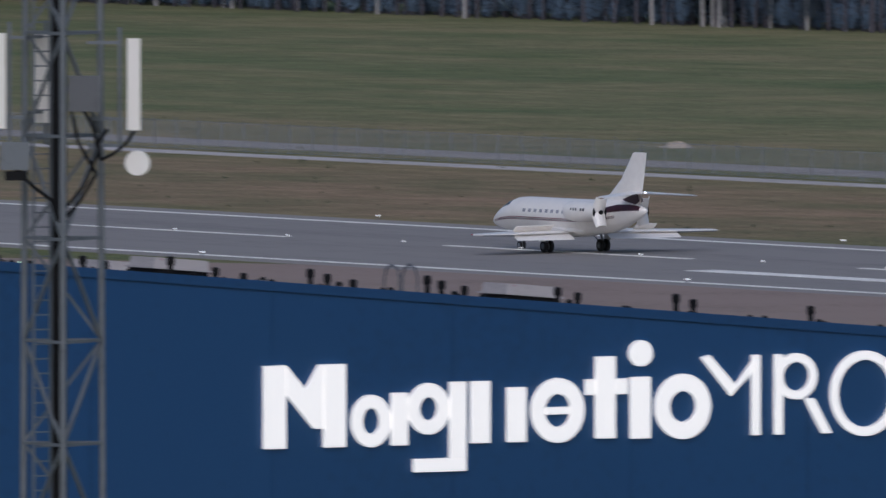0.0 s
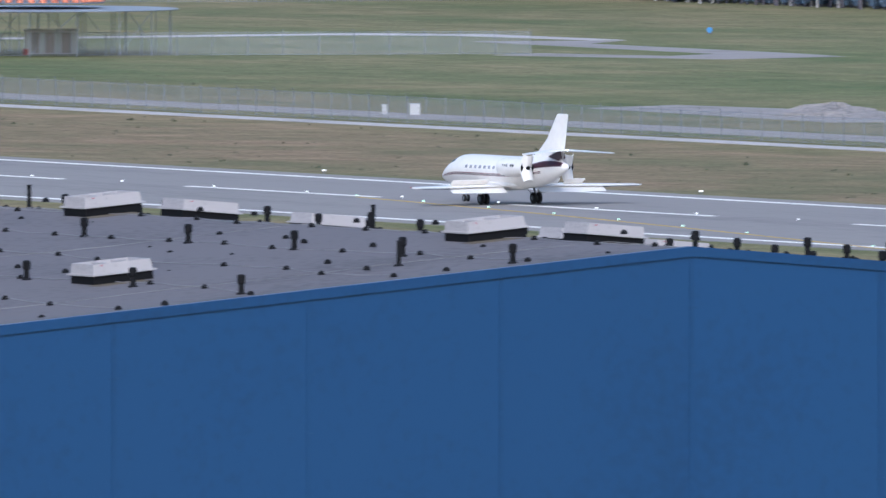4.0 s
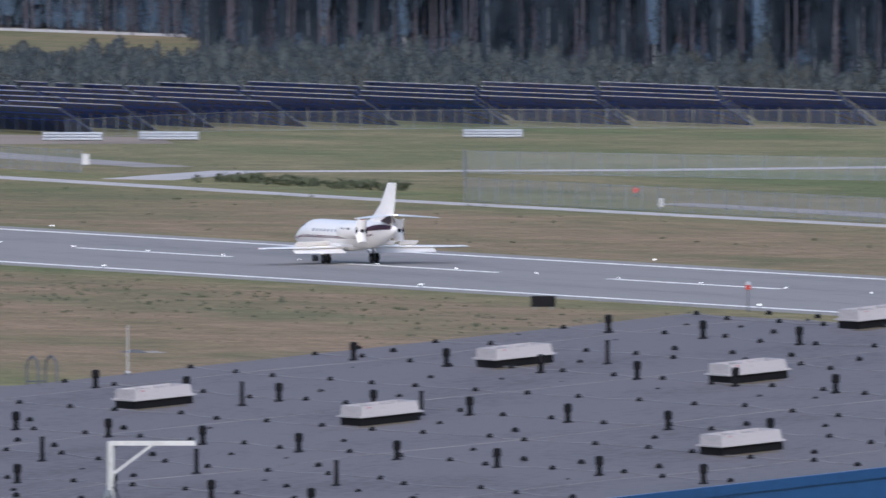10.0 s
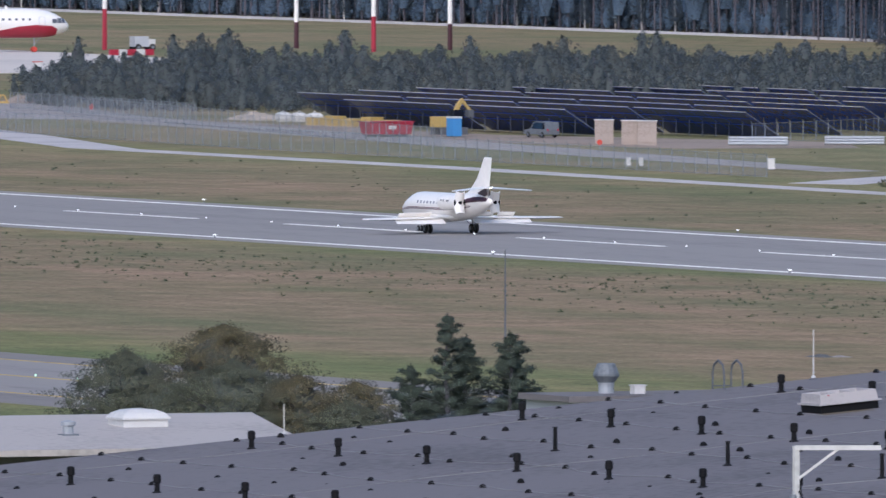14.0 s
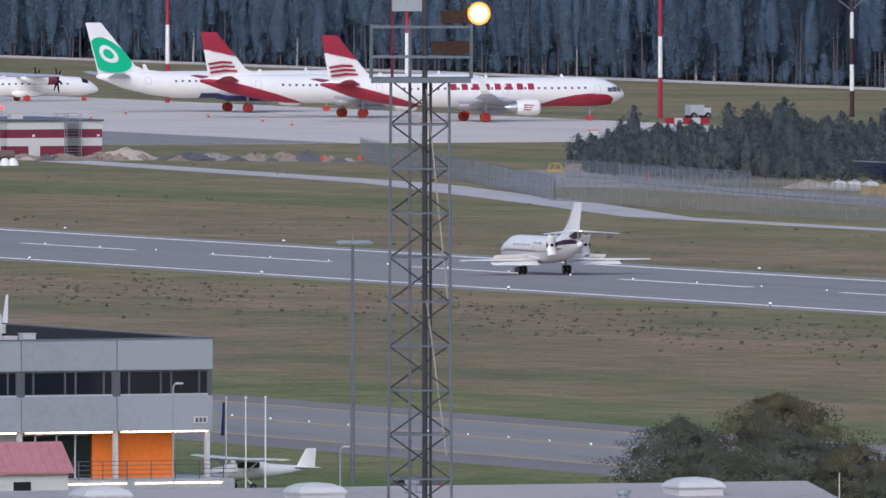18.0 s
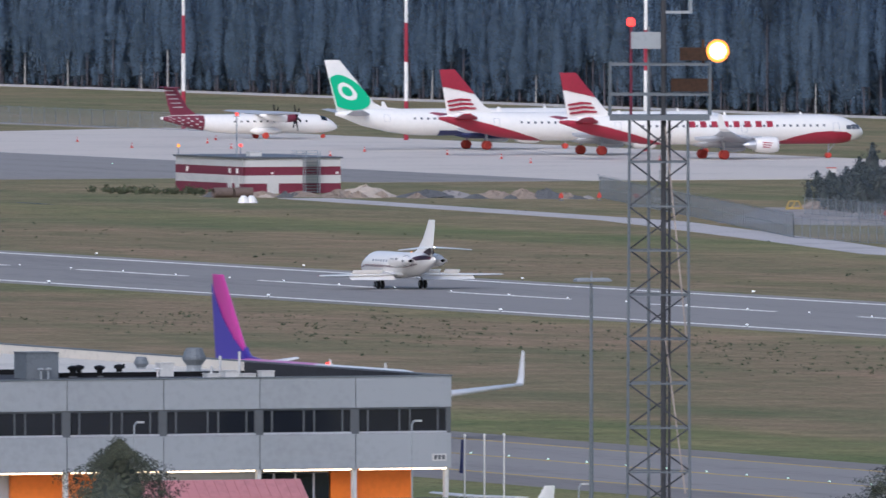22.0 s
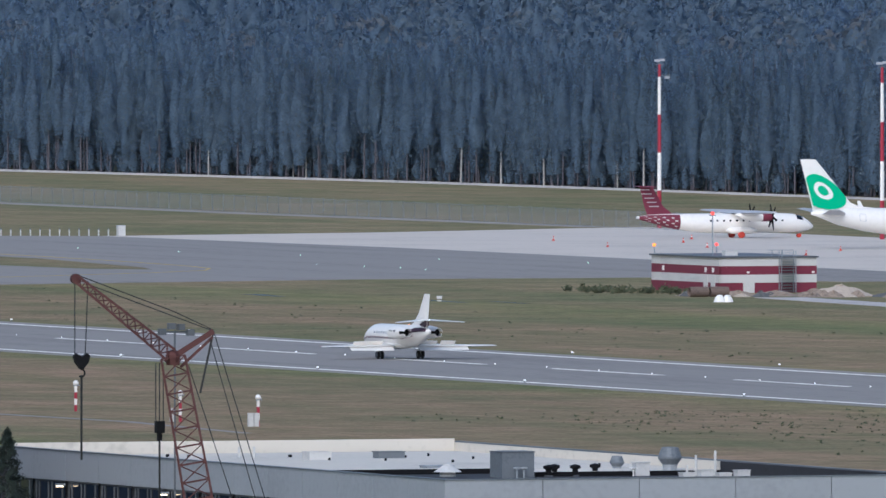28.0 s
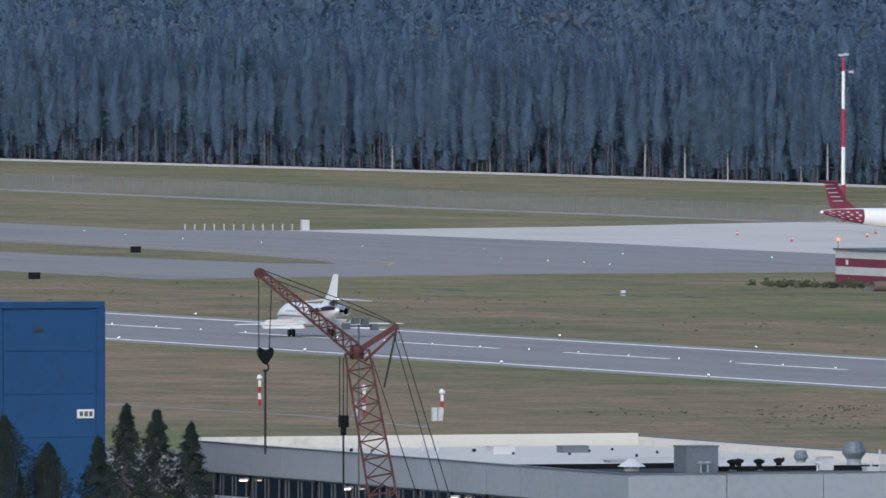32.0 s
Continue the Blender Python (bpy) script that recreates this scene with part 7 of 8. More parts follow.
# ---- trees near the buildings ----
def tree(name, label, x, y, z0, kind, h, spread, leaf, seed, bark=BARK, count=900):
    """A tree: tapered trunk, limbs, and a crown of many small leaf sprays in clumps."""
    r_ = np.random.default_rng(seed)
    t = thing(name, label, "tree", pose(x, y, z0))
    bm = B()
    pts = [(0, 0, 0), (r_.normal() * 0.1, 0, h * 0.35), (r_.normal() * 0.25, r_.normal() * 0.2, h * 0.7), (0, 0, h * 0.93)]
    ws = [h * 0.045, h * 0.035, h * 0.02, h * 0.008]
    for a, b, wa, wb in zip(pts, pts[1:], ws, ws[1:]):
        beam(bm, a, b, wa, 7, wb)
    part("trunk", bm, bark, t)
    bm = B()
    clumps = []
    if kind == "broad":
        for i in range(int(34 * spread * max(1.0, h / (2.4 * spread)))):
            a = r_.random() * 6.28
            u = r_.random()
            rr = spread * min(1.0, 0.6 + 1.5 * u) * (1 - max(0.0, (u - 0.3) / 0.7) ** 3.6) * (0.8 + 0.3 * r_.random())
            p = (math.cos(a) * rr, math.sin(a) * rr, h * (0.04 + 0.93 * u))
            if i % 4 == 0:
                beam(bm, (0, 0, max(0.3, p[2] * 0.5)), p, 0.08, 4, 0.03)
            q = 0.28 + 0.30 * r_.random()
            clumps.append((p, (q, q, q * 1.25)))
    else:
        # boughs all the way up; a spruce's droop, a pine's point upwards
        droop = -0.38 if kind == "spruce" else 0.34
        for i in range(int(h * (15 if kind == "spruce" else 7))):
            u = ((i + r_.random()) / int(h * (15 if kind == "spruce" else 7))) ** 0.85
            z = h * (0.06 + 0.93 * u)
            reach = (spread * (1 - u) ** (0.9 if kind == "spruce" else 0.55) + 0.10) * ((0.6 if kind == "spruce" else 0.35) + 0.6 * r_.random())
            a = i * 2.4 + r_.random() * 1.2
            tip = (math.cos(a) * reach, math.sin(a) * reach, min(h, z + droop * reach))
            beam(bm, (0, 0, z), tip, 0.05, 3, 0.02)
            for f in (0.45, 0.75, 1.0):
                q = 0.17 + (0.17 if kind == "spruce" else 0.22) * reach * (1.15 - 0.5 * f)
                clumps.append(((tip[0] * f, tip[1] * f, z + (tip[2] - z) * f), (q, q, q * (1.0 if kind == "spruce" else 0.8))))
        clumps.append(((0, 0, h * 0.985), (0.10, 0.10, 0.38)))
    part("branchwork", bm, bark, t)
    per = max(8, int(1.6 * count) // len(clumps))
    chunks = []
    if kind == "broad":
        per //= 2
        chunks += crown_chunks(r_, h, 0.01, spread, int(0.95 * count), 0.10, 0, 3.6, 0.7, 1)
    for p, s in clumps:
        chunks.append(leaf_chunk(r_, p, s, per, 0.06 + 0.025 * s[0], 0, 1.0, 1.6 if kind != "broad" else 1.0, 0.1, 0.5, (0, 0, h * 0.45) if kind == "broad" else (0, 0, p[2] - 0.3)))
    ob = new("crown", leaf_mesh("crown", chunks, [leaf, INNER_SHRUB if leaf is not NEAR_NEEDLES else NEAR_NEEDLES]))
    ob.parent = t
    return t


# willows and bushes behind the warehouse
tree("willow_tree", "rounded grey-green willow beside the taxiway", 508.5, 1180.0, 0, "broad", 6.0, 3.5, LEAVES, 11, count=17000)
tree("willow_tree", "rounded willow with yellowing top beside the taxiway", 515.5, 1180.0, 0, "broad", 7.6, 4.5, AUTUMN, 12, count=21000)
tree("willow_tree", "low grey-green willow beside the taxiway", 512.5, 1172.0, 0, "broad", 5.4, 4.0, LEAVES, 13, count=17000)
for i, (x, y, h, s_, lf) in enumerate(((519.5, 1168.0, 4.2, 2.6, AUTUMN), (516.3, 1170.0, 4.6, 2.6, AUTUMN), (509.5, 1176.0, 4.0, 3.0, LEAVES), (522.5, 1160.0, 4.2, 2.8, LEAVES), (525.0, 1156.0, 3.8, 2.6, SHRUB), (517.0, 1164.0, 3.0, 2.4, LEAVES), (508.0, 1128.0, 3.6, 2.3, SHRUB), (512.0, 1126.0, 3.4, 2.2, LEAVES))):
    tree("bush", "dense low bush of mixed green leaves", x, y, 0, "broad", h, s_, lf, 30 + i, count=8000)
for i, (x, y, h, s_) in enumerate(((509.1, 1130.7, 9.6, 3.0), (510.8, 1131.6, 8.2, 2.9), (512.6, 1129.0, 8.5, 3.0), (513.8, 1131.0, 7.4, 2.8), (507.2, 1132.0, 6.4, 2.8))):
    tree("pine_tree", "dark green young pine with dense needles", x, y, 0, "pine", h, s_ * 0.95, YOUNG_NEEDLES, 50 + i, count=11000)
# spruces and trees by the crane
for i, (x, y, h, s_) in enumerate(((377.2, 1086.3, 18.9, 5.2), (378.9, 1085.8, 18.6, 5.2), (380.8, 1085.3, 17.8, 5.0), (375.9, 1087.5, 17.0, 5.0))):
    tree("spruce_tree", "dark green spruce with drooping twigs", x, y, 0, "spruce", h, s_, NEAR_NEEDLES, 60 + i, count=22000)
for i, (x, y, h, s_) in enumerate(((370.6, 1088.7, 18.2, 2.6), (373.0, 1088.0, 16.6, 2.4))):
    tree("broad_tree", "dark green broad-leaved tree crown", x, y, 0, "broad", h, s_, NEAR_NEEDLES, 70 + i, count=14000)
tree("broad_tree", "dark green tree top before the grey office", 394.6, 1026.8, 0, "broad", 13.0, 3.6, LEAVES, 80, count=26000)


# ---- fences ----
def mesh_material(cover):
    m = mat("wire_mesh", (0.36, 0.38, 0.40), 0.6, 0.3, 0.1, 2)
    nt = m.node_tree
    tr, mx = nt.nodes.new("ShaderNodeBsdfTransparent"), nt.nodes.new("ShaderNodeMixShader")
    mx.inputs["Fac"].default_value = cover
    out = nt.nodes["Material Output"]
    nt.links.new(tr.outputs[0], mx.inputs[1])
    nt.links.new(nt.nodes["Principled BSDF"].outputs[0], mx.inputs[2])
    nt.links.new(mx.outputs[0], out.inputs["Surface"])
    return m


MESH, THIN_MESH, DENSE_MESH = mesh_material(0.15), mesh_material(0.06), mesh_material(0.38)


def fence(pts, step=3.0, h=2.3, label="grey wire mesh perimeter fence with angled posts", panels=False, mesh=MESH):
    f = thing("fence", label, "fence")
    posts = []
    for (xa, ya), (xb, yb) in zip(pts, pts[1:]):
        L = math.hypot(xb - xa, yb - ya)
        n = max(1, round(L / step))
        posts += [(xa + (xb - xa) * i / n, ya + (yb - ya) * i / n) for i in range(n)]
        bm = B()
        dx, dy = -(yb - ya) / L * 0.01, (xb - xa) / L * 0.01
        loft(bm, [[(x + dx, y + dy, 0.08), (x - dx, y - dy, 0.08), (x - dx, y - dy, h), (x + dx, y + dy, h)] for x, y in ((xa, ya), (xb, yb))])
        part("mesh", bm, mesh, f)
        for z in (0.1, h) if not panels else (0.1, h * 0.5, h):
            part("rail", bars(((xa, ya, z), (xb, yb, z), 0.035)), FENCE_STEEL, f)
    posts.append(pts[-1])
    bm = B()
    beam(bm, (0, 0, 0), (0, 0, h), 0.065)
    beam(bm, (0, 0, h), (-0.25, -0.12, h + 0.3), 0.04)
    me = mesh_of("post", bm, FENCE_STEEL)
    for x, y in posts:
        p = new("post", me)
        p.parent = f
        p.location = (x, y, 0)
    return f


fence([(834.6, 1000), (834.6, 1692), (883.3, 1790.6)], 3.4)
fence([(883.3, 1790.6), (914, 1731), (963, 1712)], 3.4)
fence([(927.7, 2251), (861.5, 2034)], 2.6, 2.6, "dense grey panel fence beside the gravel road", True, DENSE_MESH)
fence([(861.5, 2034), (853.5, 1950), (850, 1810)], 3.0)
fence([(914, 1950), (946, 1976), (978, 1976), (1052, 1932), (1083, 1928)], 3.2, 2.1, "grey mesh fence along the solar field", mesh=THIN_MESH)
fence([(905, 2080), (912, 2150)], 3.0, 2.0, "grey mesh fence round the building site")
fence([(875, 1945), (895, 2060), (906, 2120)], 3.0, 2.1, "grey mesh fence round the building site")
fence([(1062, 2700), (1062, 3330)], 5.0, 2.6)

# pale barrier at the edge of the woods
def barrier_x(y):
    return float(np.interp(y, [2440, 3115, 3232, 3411, 3640], [1199.5, 1202, 1199, 1180, 1156]))


for i in range(38):
    y = 2440 + 32 * i
    xa, xb = barrier_x(y), barrier_x(y + 31.9)
    bm = B()
    loft(bm, [[(x, yy, 0), (x + 0.6, yy, 0), (x + 0.45, yy, 0.38), (x + 0.15, yy, 0.38)] for x, yy in ((xa, y), (xb, y + 31.9))])
    setting("barrier_section", bm, OLD_CONCRETE, "pale concrete barrier along the edge of the woods")

# paths and bare patches
def flat(name, outline, material, label, z=0.03):
    bm = B()
    slab(bm, outline, -0.2, z)
    return setting(name, bm, material, label)


flat("gravel_path", [(905, 1793), (985, 1793), (995, 1784), (997, 1760), (1001, 1760), (1001, 1788), (991, 1799), (905, 1800)], PALE_GRAVEL, "pale gravel path across the grass")
flat("gravel_path", [(958, 1711), (970, 1686), (986, 1690), (988, 1703), (990, 1748), (1000, 1758), (984, 1762), (980, 1705), (972, 1700), (966, 1716)], GRAVEL, "curved pale gravel path")
flat("gravel_path", [(846, 1780), (868, 1806), (905, 1793), (905, 1800), (866, 1813), (842, 1788)], PALE_GRAVEL, "pale gravel path across the grass")
flat("site_road", [(884, 2110), (896, 2090), (884, 2000), (872, 1900), (866, 1830), (872, 1830), (880, 1890), (893, 1990), (906, 2090), (930, 2185), (924, 2190)], GRAVEL, "pale gravel road along the building site")
flat("site_ground", [(893, 2085), (886, 1990), (896, 1930), (915, 1925), (925, 1950), (906, 2000), (906, 2090)], EARTH, "bare earth of the building site", 0.02)
flat("taxi_track", [(619, 1700), (620, 1700), (623.5, 1742), (620.3, 1790), (617, 1900), (616, 1900), (619.2, 1785), (622.3, 1742)], ASPHALT, "narrow asphalt track in the grass")
flat("bare_patch", [(868, 1490), (882, 1486), (888, 1520), (884, 1545), (872, 1540)], GRAVEL, "bare gravelly patch of ground", 0.025)
flat("perimeter_road", [(1060, 2765), (1066, 2765), (1061, 2900), (1061, 3600), (1055.5, 3600), (1055.5, 2900)], GRAVEL, "pale perimeter road", 0.028)
for x0, y0, x1, y1 in ((838, 2290, 842, 2304), (846, 2248, 849, 2262), (851, 2240, 853, 2252)):
    flat("puddle", [(x0, y0), (x0 + 1.2, y0 - 1), (x1, y1), (x0 + 1, y1 + 2)], WINDOW, "shallow puddle in the grass", 0.012)


def heap(name, x, y, r, h, material, label, seed):
    """A tipped heap with a lumpy surface."""
    r_ = random.Random(seed)
    bm = B()
    rings = []
    for i in range(6):
        u = i / 5
        rings.append([(x + r * (1 - u) * math.cos(2 * math.pi * j / 18) * (1 + 0.16 * r_.uniform(-1, 1)), y + 1.6 * r * (1 - u) * math.sin(2 * math.pi * j / 18) * (1 + 0.16 * r_.uniform(-1, 1)), 0.72 * h * (1 - (1 - u) ** 1.5) * (1 + 0.3 * r_.uniform(-1, 1)) - 0.05) for j in range(18)])
    loft(bm, rings)
    return solid(name, bm, material, label, "heap", "heaps of earth and gravel")


for i, (x, y, r, h, mt, lb) in enumerate(((905.8, 2273, 3.9, 1.75, SAND, "pale sand heap beside the striped building"), (909.5, 2262, 3.8, 1.2, DARK_HEAP, "dark gravel heap on the grass"), (912.5, 2262, 3.4, 1.1, GRAVEL, "low grey gravel heap on the grass"), (915.5, 2255, 2.6, 1.3, EARTH, "low brown earth heap on the grass"), (918.0, 2252, 2.4, 1.5, EARTH, "low brown earth heap on the grass"),
                                           (920.3, 2250, 2.4, 1.6, DARK_HEAP, "low dark stony heap on the grass"), (922.0, 2248, 1.8, 1.0, EARTH, "low brown earth heap on the grass"), (901.0, 2270, 2.3, 1.2, EARTH, "low brown earth heap on the grass"), (897.0, 2272, 2.6, 0.9, EARTH, "low brown earth heap on the grass"), (893.0, 2275, 2.4, 0.8, EARTH, "low brown earth heap on the grass"), (888.5, 2278, 2.6, 0.7, EARTH, "low brown earth heap on the grass"),
                                           (878.5, 1508, 5.2, 1.5, GRAVEL, "grey gravel heap in the grass"), (884, 1515, 3.4, 0.8, GRAVEL, "grey gravel heap in the grass"), (913.9, 2083, 3.4, 1.2, SAND, "pale sand heap on the site"), (926.0, 2180, 2.4, 1.2, EARTH, "low brown earth heap on the grass"), (929.0, 2178, 2.2, 1.1, EARTH, "low brown earth heap on the grass"), (622.3, 1316, 1.1, 0.35, DARK_HEAP, "low dark mound in the grass"), (623.6, 1315.4, 1.0, 0.2, GRAVEL, "low pale mound in the grass"), (870.5, 1335, 1.2, 0.7, SAND, "small pale boulder pile"))):
    heap("earth_mound", x, y, r, h, mt, lb, 100 + i)
heap_rng = random.Random(9)
for i in range(26):
    x = 886 + 1.55 * i + heap_rng.uniform(-0.6, 0.6)
    mt, lb = heap_rng.choice(((EARTH, "low brown rubble mound on the grass"), (GRAVEL, "low grey rubble mound on the grass"), (DARK_HEAP, "low dark rubble mound on the grass"), (SAND, "low pale rubble mound on the grass")))
    heap("rubble_mound", x, 2276 - 0.72 * (x - 886) + heap_rng.uniform(-4, 3), heap_rng.uniform(0.9, 1.7), heap_rng.uniform(0.5, 1.1), mt, lb, 200 + i)

# ---- striped utility building ----
sb = thing("striped_building", "low flat building in white and maroon stripes", "building")
part("core", boxed((897.0, 2291.3, 0, 909.6, 2314, 4.3)), OFFWHITE, sb)
for z0, z1, mt in ((0.0, 1.25, MAROON), (1.25, 2.25, OFFWHITE), (2.25, 3.3, MAROON), (3.3, 4.35, OFFWHITE)):
    part("cladding_band", boxed((896.9, 2291.1, z0, 909.7, 2291.35, z1)), mt, sb)
    part("cladding_band", boxed((896.75, 2291.1, z0, 896.99, 2314.1, z1)), mt, sb)
part("roof", boxed((896.5, 2290.9, 4.3, 909.9, 2314.3, 4.5)), GREY_DARK, sb)
for x in (900.7,):
    part("door", boxed((x - 0.75, 2291.02, 0, x + 0.75, 2291.12, 2.2)), OFFWHITE, sb, "white door")
for y in (2293.0, 2295.5):
    part("door", boxed((896.68, y - 0.7, 0, 896.76, y + 0.7, 2.2)), OFFWHITE, sb, "white door")
for y in (2293.0, 2295.5, 2310):
    part("vent", boxed((896.66, y - 0.3, 2.5, 896.76, y + 0.3, 3.1)), WHITE, sb)
for x in (900.6, 909.2):
    part("wall_lamp", boxed((x - 0.15, 2290.98, 2.4, x + 0.15, 2291.12, 2.65)), WHITE, sb)
st_ = thing("roof_stair", "galvanised outside stair with railed roof landing", "stair", pose(905.6, 2290.2, 0))
for i in range(12):
    part("tread", boxed((-0.9 + 0.0, -0.1 - 0.0, 0.36 * i + 0.2, 0.9, 0.7, 0.36 * i + 0.25)), GALV, st_)
for x in (-0.95, 0.95):
    for y in (-0.1, 0.7):
        part("stringer", bars(((x, y, 0), (x, y, 5.2), 0.08)), GALV, st_)
for z in (4.9, 5.25):
    part("landing_rail", bars(((-1.9, 0.7, z), (0.9, 0.7, z), 0.06), ((-1.9, 0.7, z), (-1.9, 2.2, z), 0.06)), GALV, st_)
part("landing_rail", bars(((-1.9, 0.7, 4.4), (-1.9, 0.7, 5.25), 0.06), ((-0.5, 0.7, 4.4), (-0.5, 0.7, 5.25), 0.06)), GALV, st_)
roof_box("roof_vent_box", "white louvred box on the striped building", 900.5, 2297, 4.5, 1.6, 1.2, 0.55, OFFWHITE)
for x, y, h, lamp in ((899.0, 2299, 5.0, LAMP_RED), (896.9, 2313.5, 0.9, LAMP_ORANGE), (905.0, 2313.0, 0.9, LAMP_RED)):
    t = thing("warning_light", "lit warning light on a slim post", "warning light", pose(x, y, 4.5))
    part("post", bars(((0, 0, 0), (0, 0, h), 0.12)), GALV, t)
    bm = B()
    lathe(bm, [(0.14, h), (0.22, h + 0.08), (0.2, h + 0.32), (0.05, h + 0.4)], 8)
    part("lamp", bm, lamp, t)
    if h > 2:
        part("arm", bars(((-0.4, 0, h - 0.05), (0.4, 0, h - 0.05), 0.1)), STEEL, t)
t = thing("steel_pipes", "two large rusty brown pipes lying in the grass", "pipe", pose(886.5, 2270, 0, 0, 0, 0))
for x in (-1.9, 0.75):
    bm = B()
    loft(bm, [[(x + d, r * math.cos(a), 0.62 + r * math.sin(a)) for a in [2 * math.pi * i / 16 for i in range(16)]] for d, r in ((0.3, 0.45), (0, 0.45), (0, 0.62), (2.4, 0.62), (2.4, 0.45), (2.1, 0.45))])
    part("pipe", bm, RUSTY, t)
t = thing("white_cover", "white domed plastic cover on the grass", "cover", pose(877.0, 2239, 0))
for x in (-0.55, 0.45):
    bm = B()
    lathe(bm, [(0.75, 0), (0.6, 0.5), (0.3, 0.85), (0.05, 0.9)], 10, (x, 0, 0))
    part("dome", bm, WHITE, t)

# ---- red and white masts ----
def striped_mast(x, y, h, band, paint=RED, heads=False, arms=False):
    m_ = thing("striped_mast", "tall slim mast in red and white bands" if paint is RED else "tall slim mast in maroon and white bands", "mast", pose(x, y, 0), "banded masts")
    z, i = 0.0, 0
    while z < h:
        bm = B()
        r = 0.34 - 0.12 * z / h
        lathe(bm, [(r, z), (r - 0.02, min(h, z + band))], 10)
        part("band", bm, (paint, WHITE)[i % 2], m_)
        z += band
        i += 1
    if heads:
        for bar_ in (((-0.6, 0, h), (0.6, 0, h), 0.14), ((0, 0, h), (0, 0, h + 0.8), 0.2), ((0, 0, h - 1.6), (1.7, 0, h - 1.6), 0.1), ((1.6, 0, h - 2.4), (1.6, 0, h - 1.4), 0.1)):
            part("lamp_bracket", bars(bar_), STEEL, m_)
        for dx, dz in ((-0.4, 0.6), (0.4, 0.7), (1.2, -1.9)):
            part("lamp_head", boxed((dx - 0.35, -0.25, h + dz - 0.2, dx + 0.35, 0.25, h + dz + 0.15)), GREY, m_)
    if arms:
        part("arm", bars(((0, 0, h - 3.4), (-3.0, 0, h - 1.2), 0.09), ((0, 0, h - 3.4), (3.2, 0, h - 0.4), 0.09), ((-3.0, 0, h - 1.2), (2.4, 0, h - 1.2), 0.08), ((0, 0, h), (0, 0, h + 4), 0.12)), GALV, m_)
    return m_


striped_mast(1067.0, 2750.2, 24.2, 5.6, heads=True)
striped_mast(1060.5, 2645.6, 24.6, 5.6, heads=True)
striped_mast(1057.6, 2549.4, 26.5, 5.6, heads=True)
striped_mast(1076.4, 2504.6, 26.5, 5.6, heads=True)
striped_mast(1104.8, 2504.2, 18.0, 3.6, SWOOSH, arms=True)
striped_mast(1103.9, 2476.2, 26.0, 4.8, heads=True)
striped_mast(1118.6, 2483.6, 18.0, 3.6, SWOOSH)


def lathe_cone(t, x, y):
    bm = B()
    lathe(bm, [(0.28, 0), (0.28, 0.06), (0.16, 0.08), (0.05, 0.7)], 8, (x, y, 0))
    part("cone", bm, ORANGE_RED, t)
    bm = B()
    lathe(bm, [(0.13, 0.35), (0.10, 0.48)], 8, (x, y, 0))
    part("band", bm, WHITE, t)


t = thing("traffic_cone", "orange white traffic cone on the apron", "traffic cone", pose(1020, 2560, 0.06), "cones on the apron")
lathe_cone(t, 0, 0)
for x, y in ((1012, 2590), (1021, 2532), (1016, 2500), (1030, 2478), (1008, 2470), (1024, 2630), (1001, 2600), (1035, 2655), (1012, 2650), (1003, 2530)):
    copy_thing(t, pose(x, y, 0.06))
t = thing("apron_truck", "pale ground support truck behind the apron", "truck", pose(1080.0, 2500, 0))
part("body", boxed((-1.5, -0.9, 0.5, 0.6, 0.9, 1.9)), GREY, t)
part("cab", boxed((0.62, -0.85, 0.5, 1.6, 0.85, 1.5)), OFFWHITE, t)
for x in (-1.0, 1.1):
    for y in (-1, 1):
        wheel(t, x, y, 0.45, 0.3)
t = thing("barrier_blocks", "red and white plastic barrier blocks", "barrier", pose(1063.5, 2466, 0))
for i in range(5):
    part("block", boxed((-3 + 1.3 * i, -0.3, 0, -1.8 + 1.3 * i, 0.3, 0.8)), (RED, OFFWHITE)[i % 2], t)
for x, y in ((976.5, 2348), (1004.0, 2358.0)):
    t = thing("apron_cabinet", "pale grey electric cabinet on the grass", "cabinet", pose(x, y, 0))
    part("cabinet", boxed((-0.5, -0.35, 0, 0.5, 0.35, 1.3)), OFFWHITE, t)
    part("cap", boxed((-0.6, -0.4, 1.3, 0.6, 0.4, 1.4)), ORANGE_RED if x > 990 else GREY, t)

# ---- turboprop airliner ----
tp = thing("turboprop_airliner", "white high-wing turboprop with red patterned tail", "airplane", pose(1046, 2665.5, 0.06), "parked airliners")
TP = [(-15.4, 3.0, 0.08, 0.15), (-13.5, 2.85, 0.45, 0.55), (-10.5, 2.5, 0.95, 1.0), (-7.0, 2.2, 1.3, 1.32), (-4.5, 2.12, 1.38, 1.4), (6.5, 2.12, 1.38, 1.4), (8.6, 2.08, 1.32, 1.34), (10.0, 1.95, 1.1, 1.1), (11.0, 1.75, 0.75, 0.7), (11.6, 1.6, 0.35, 0.32), (11.8, 1.58, 0.05, 0.05)]
bm = B()
loft(bm, fuselage_rings(TP, 24))
tf = part("fuselage", bm, WHITE, tp, smooth=True)
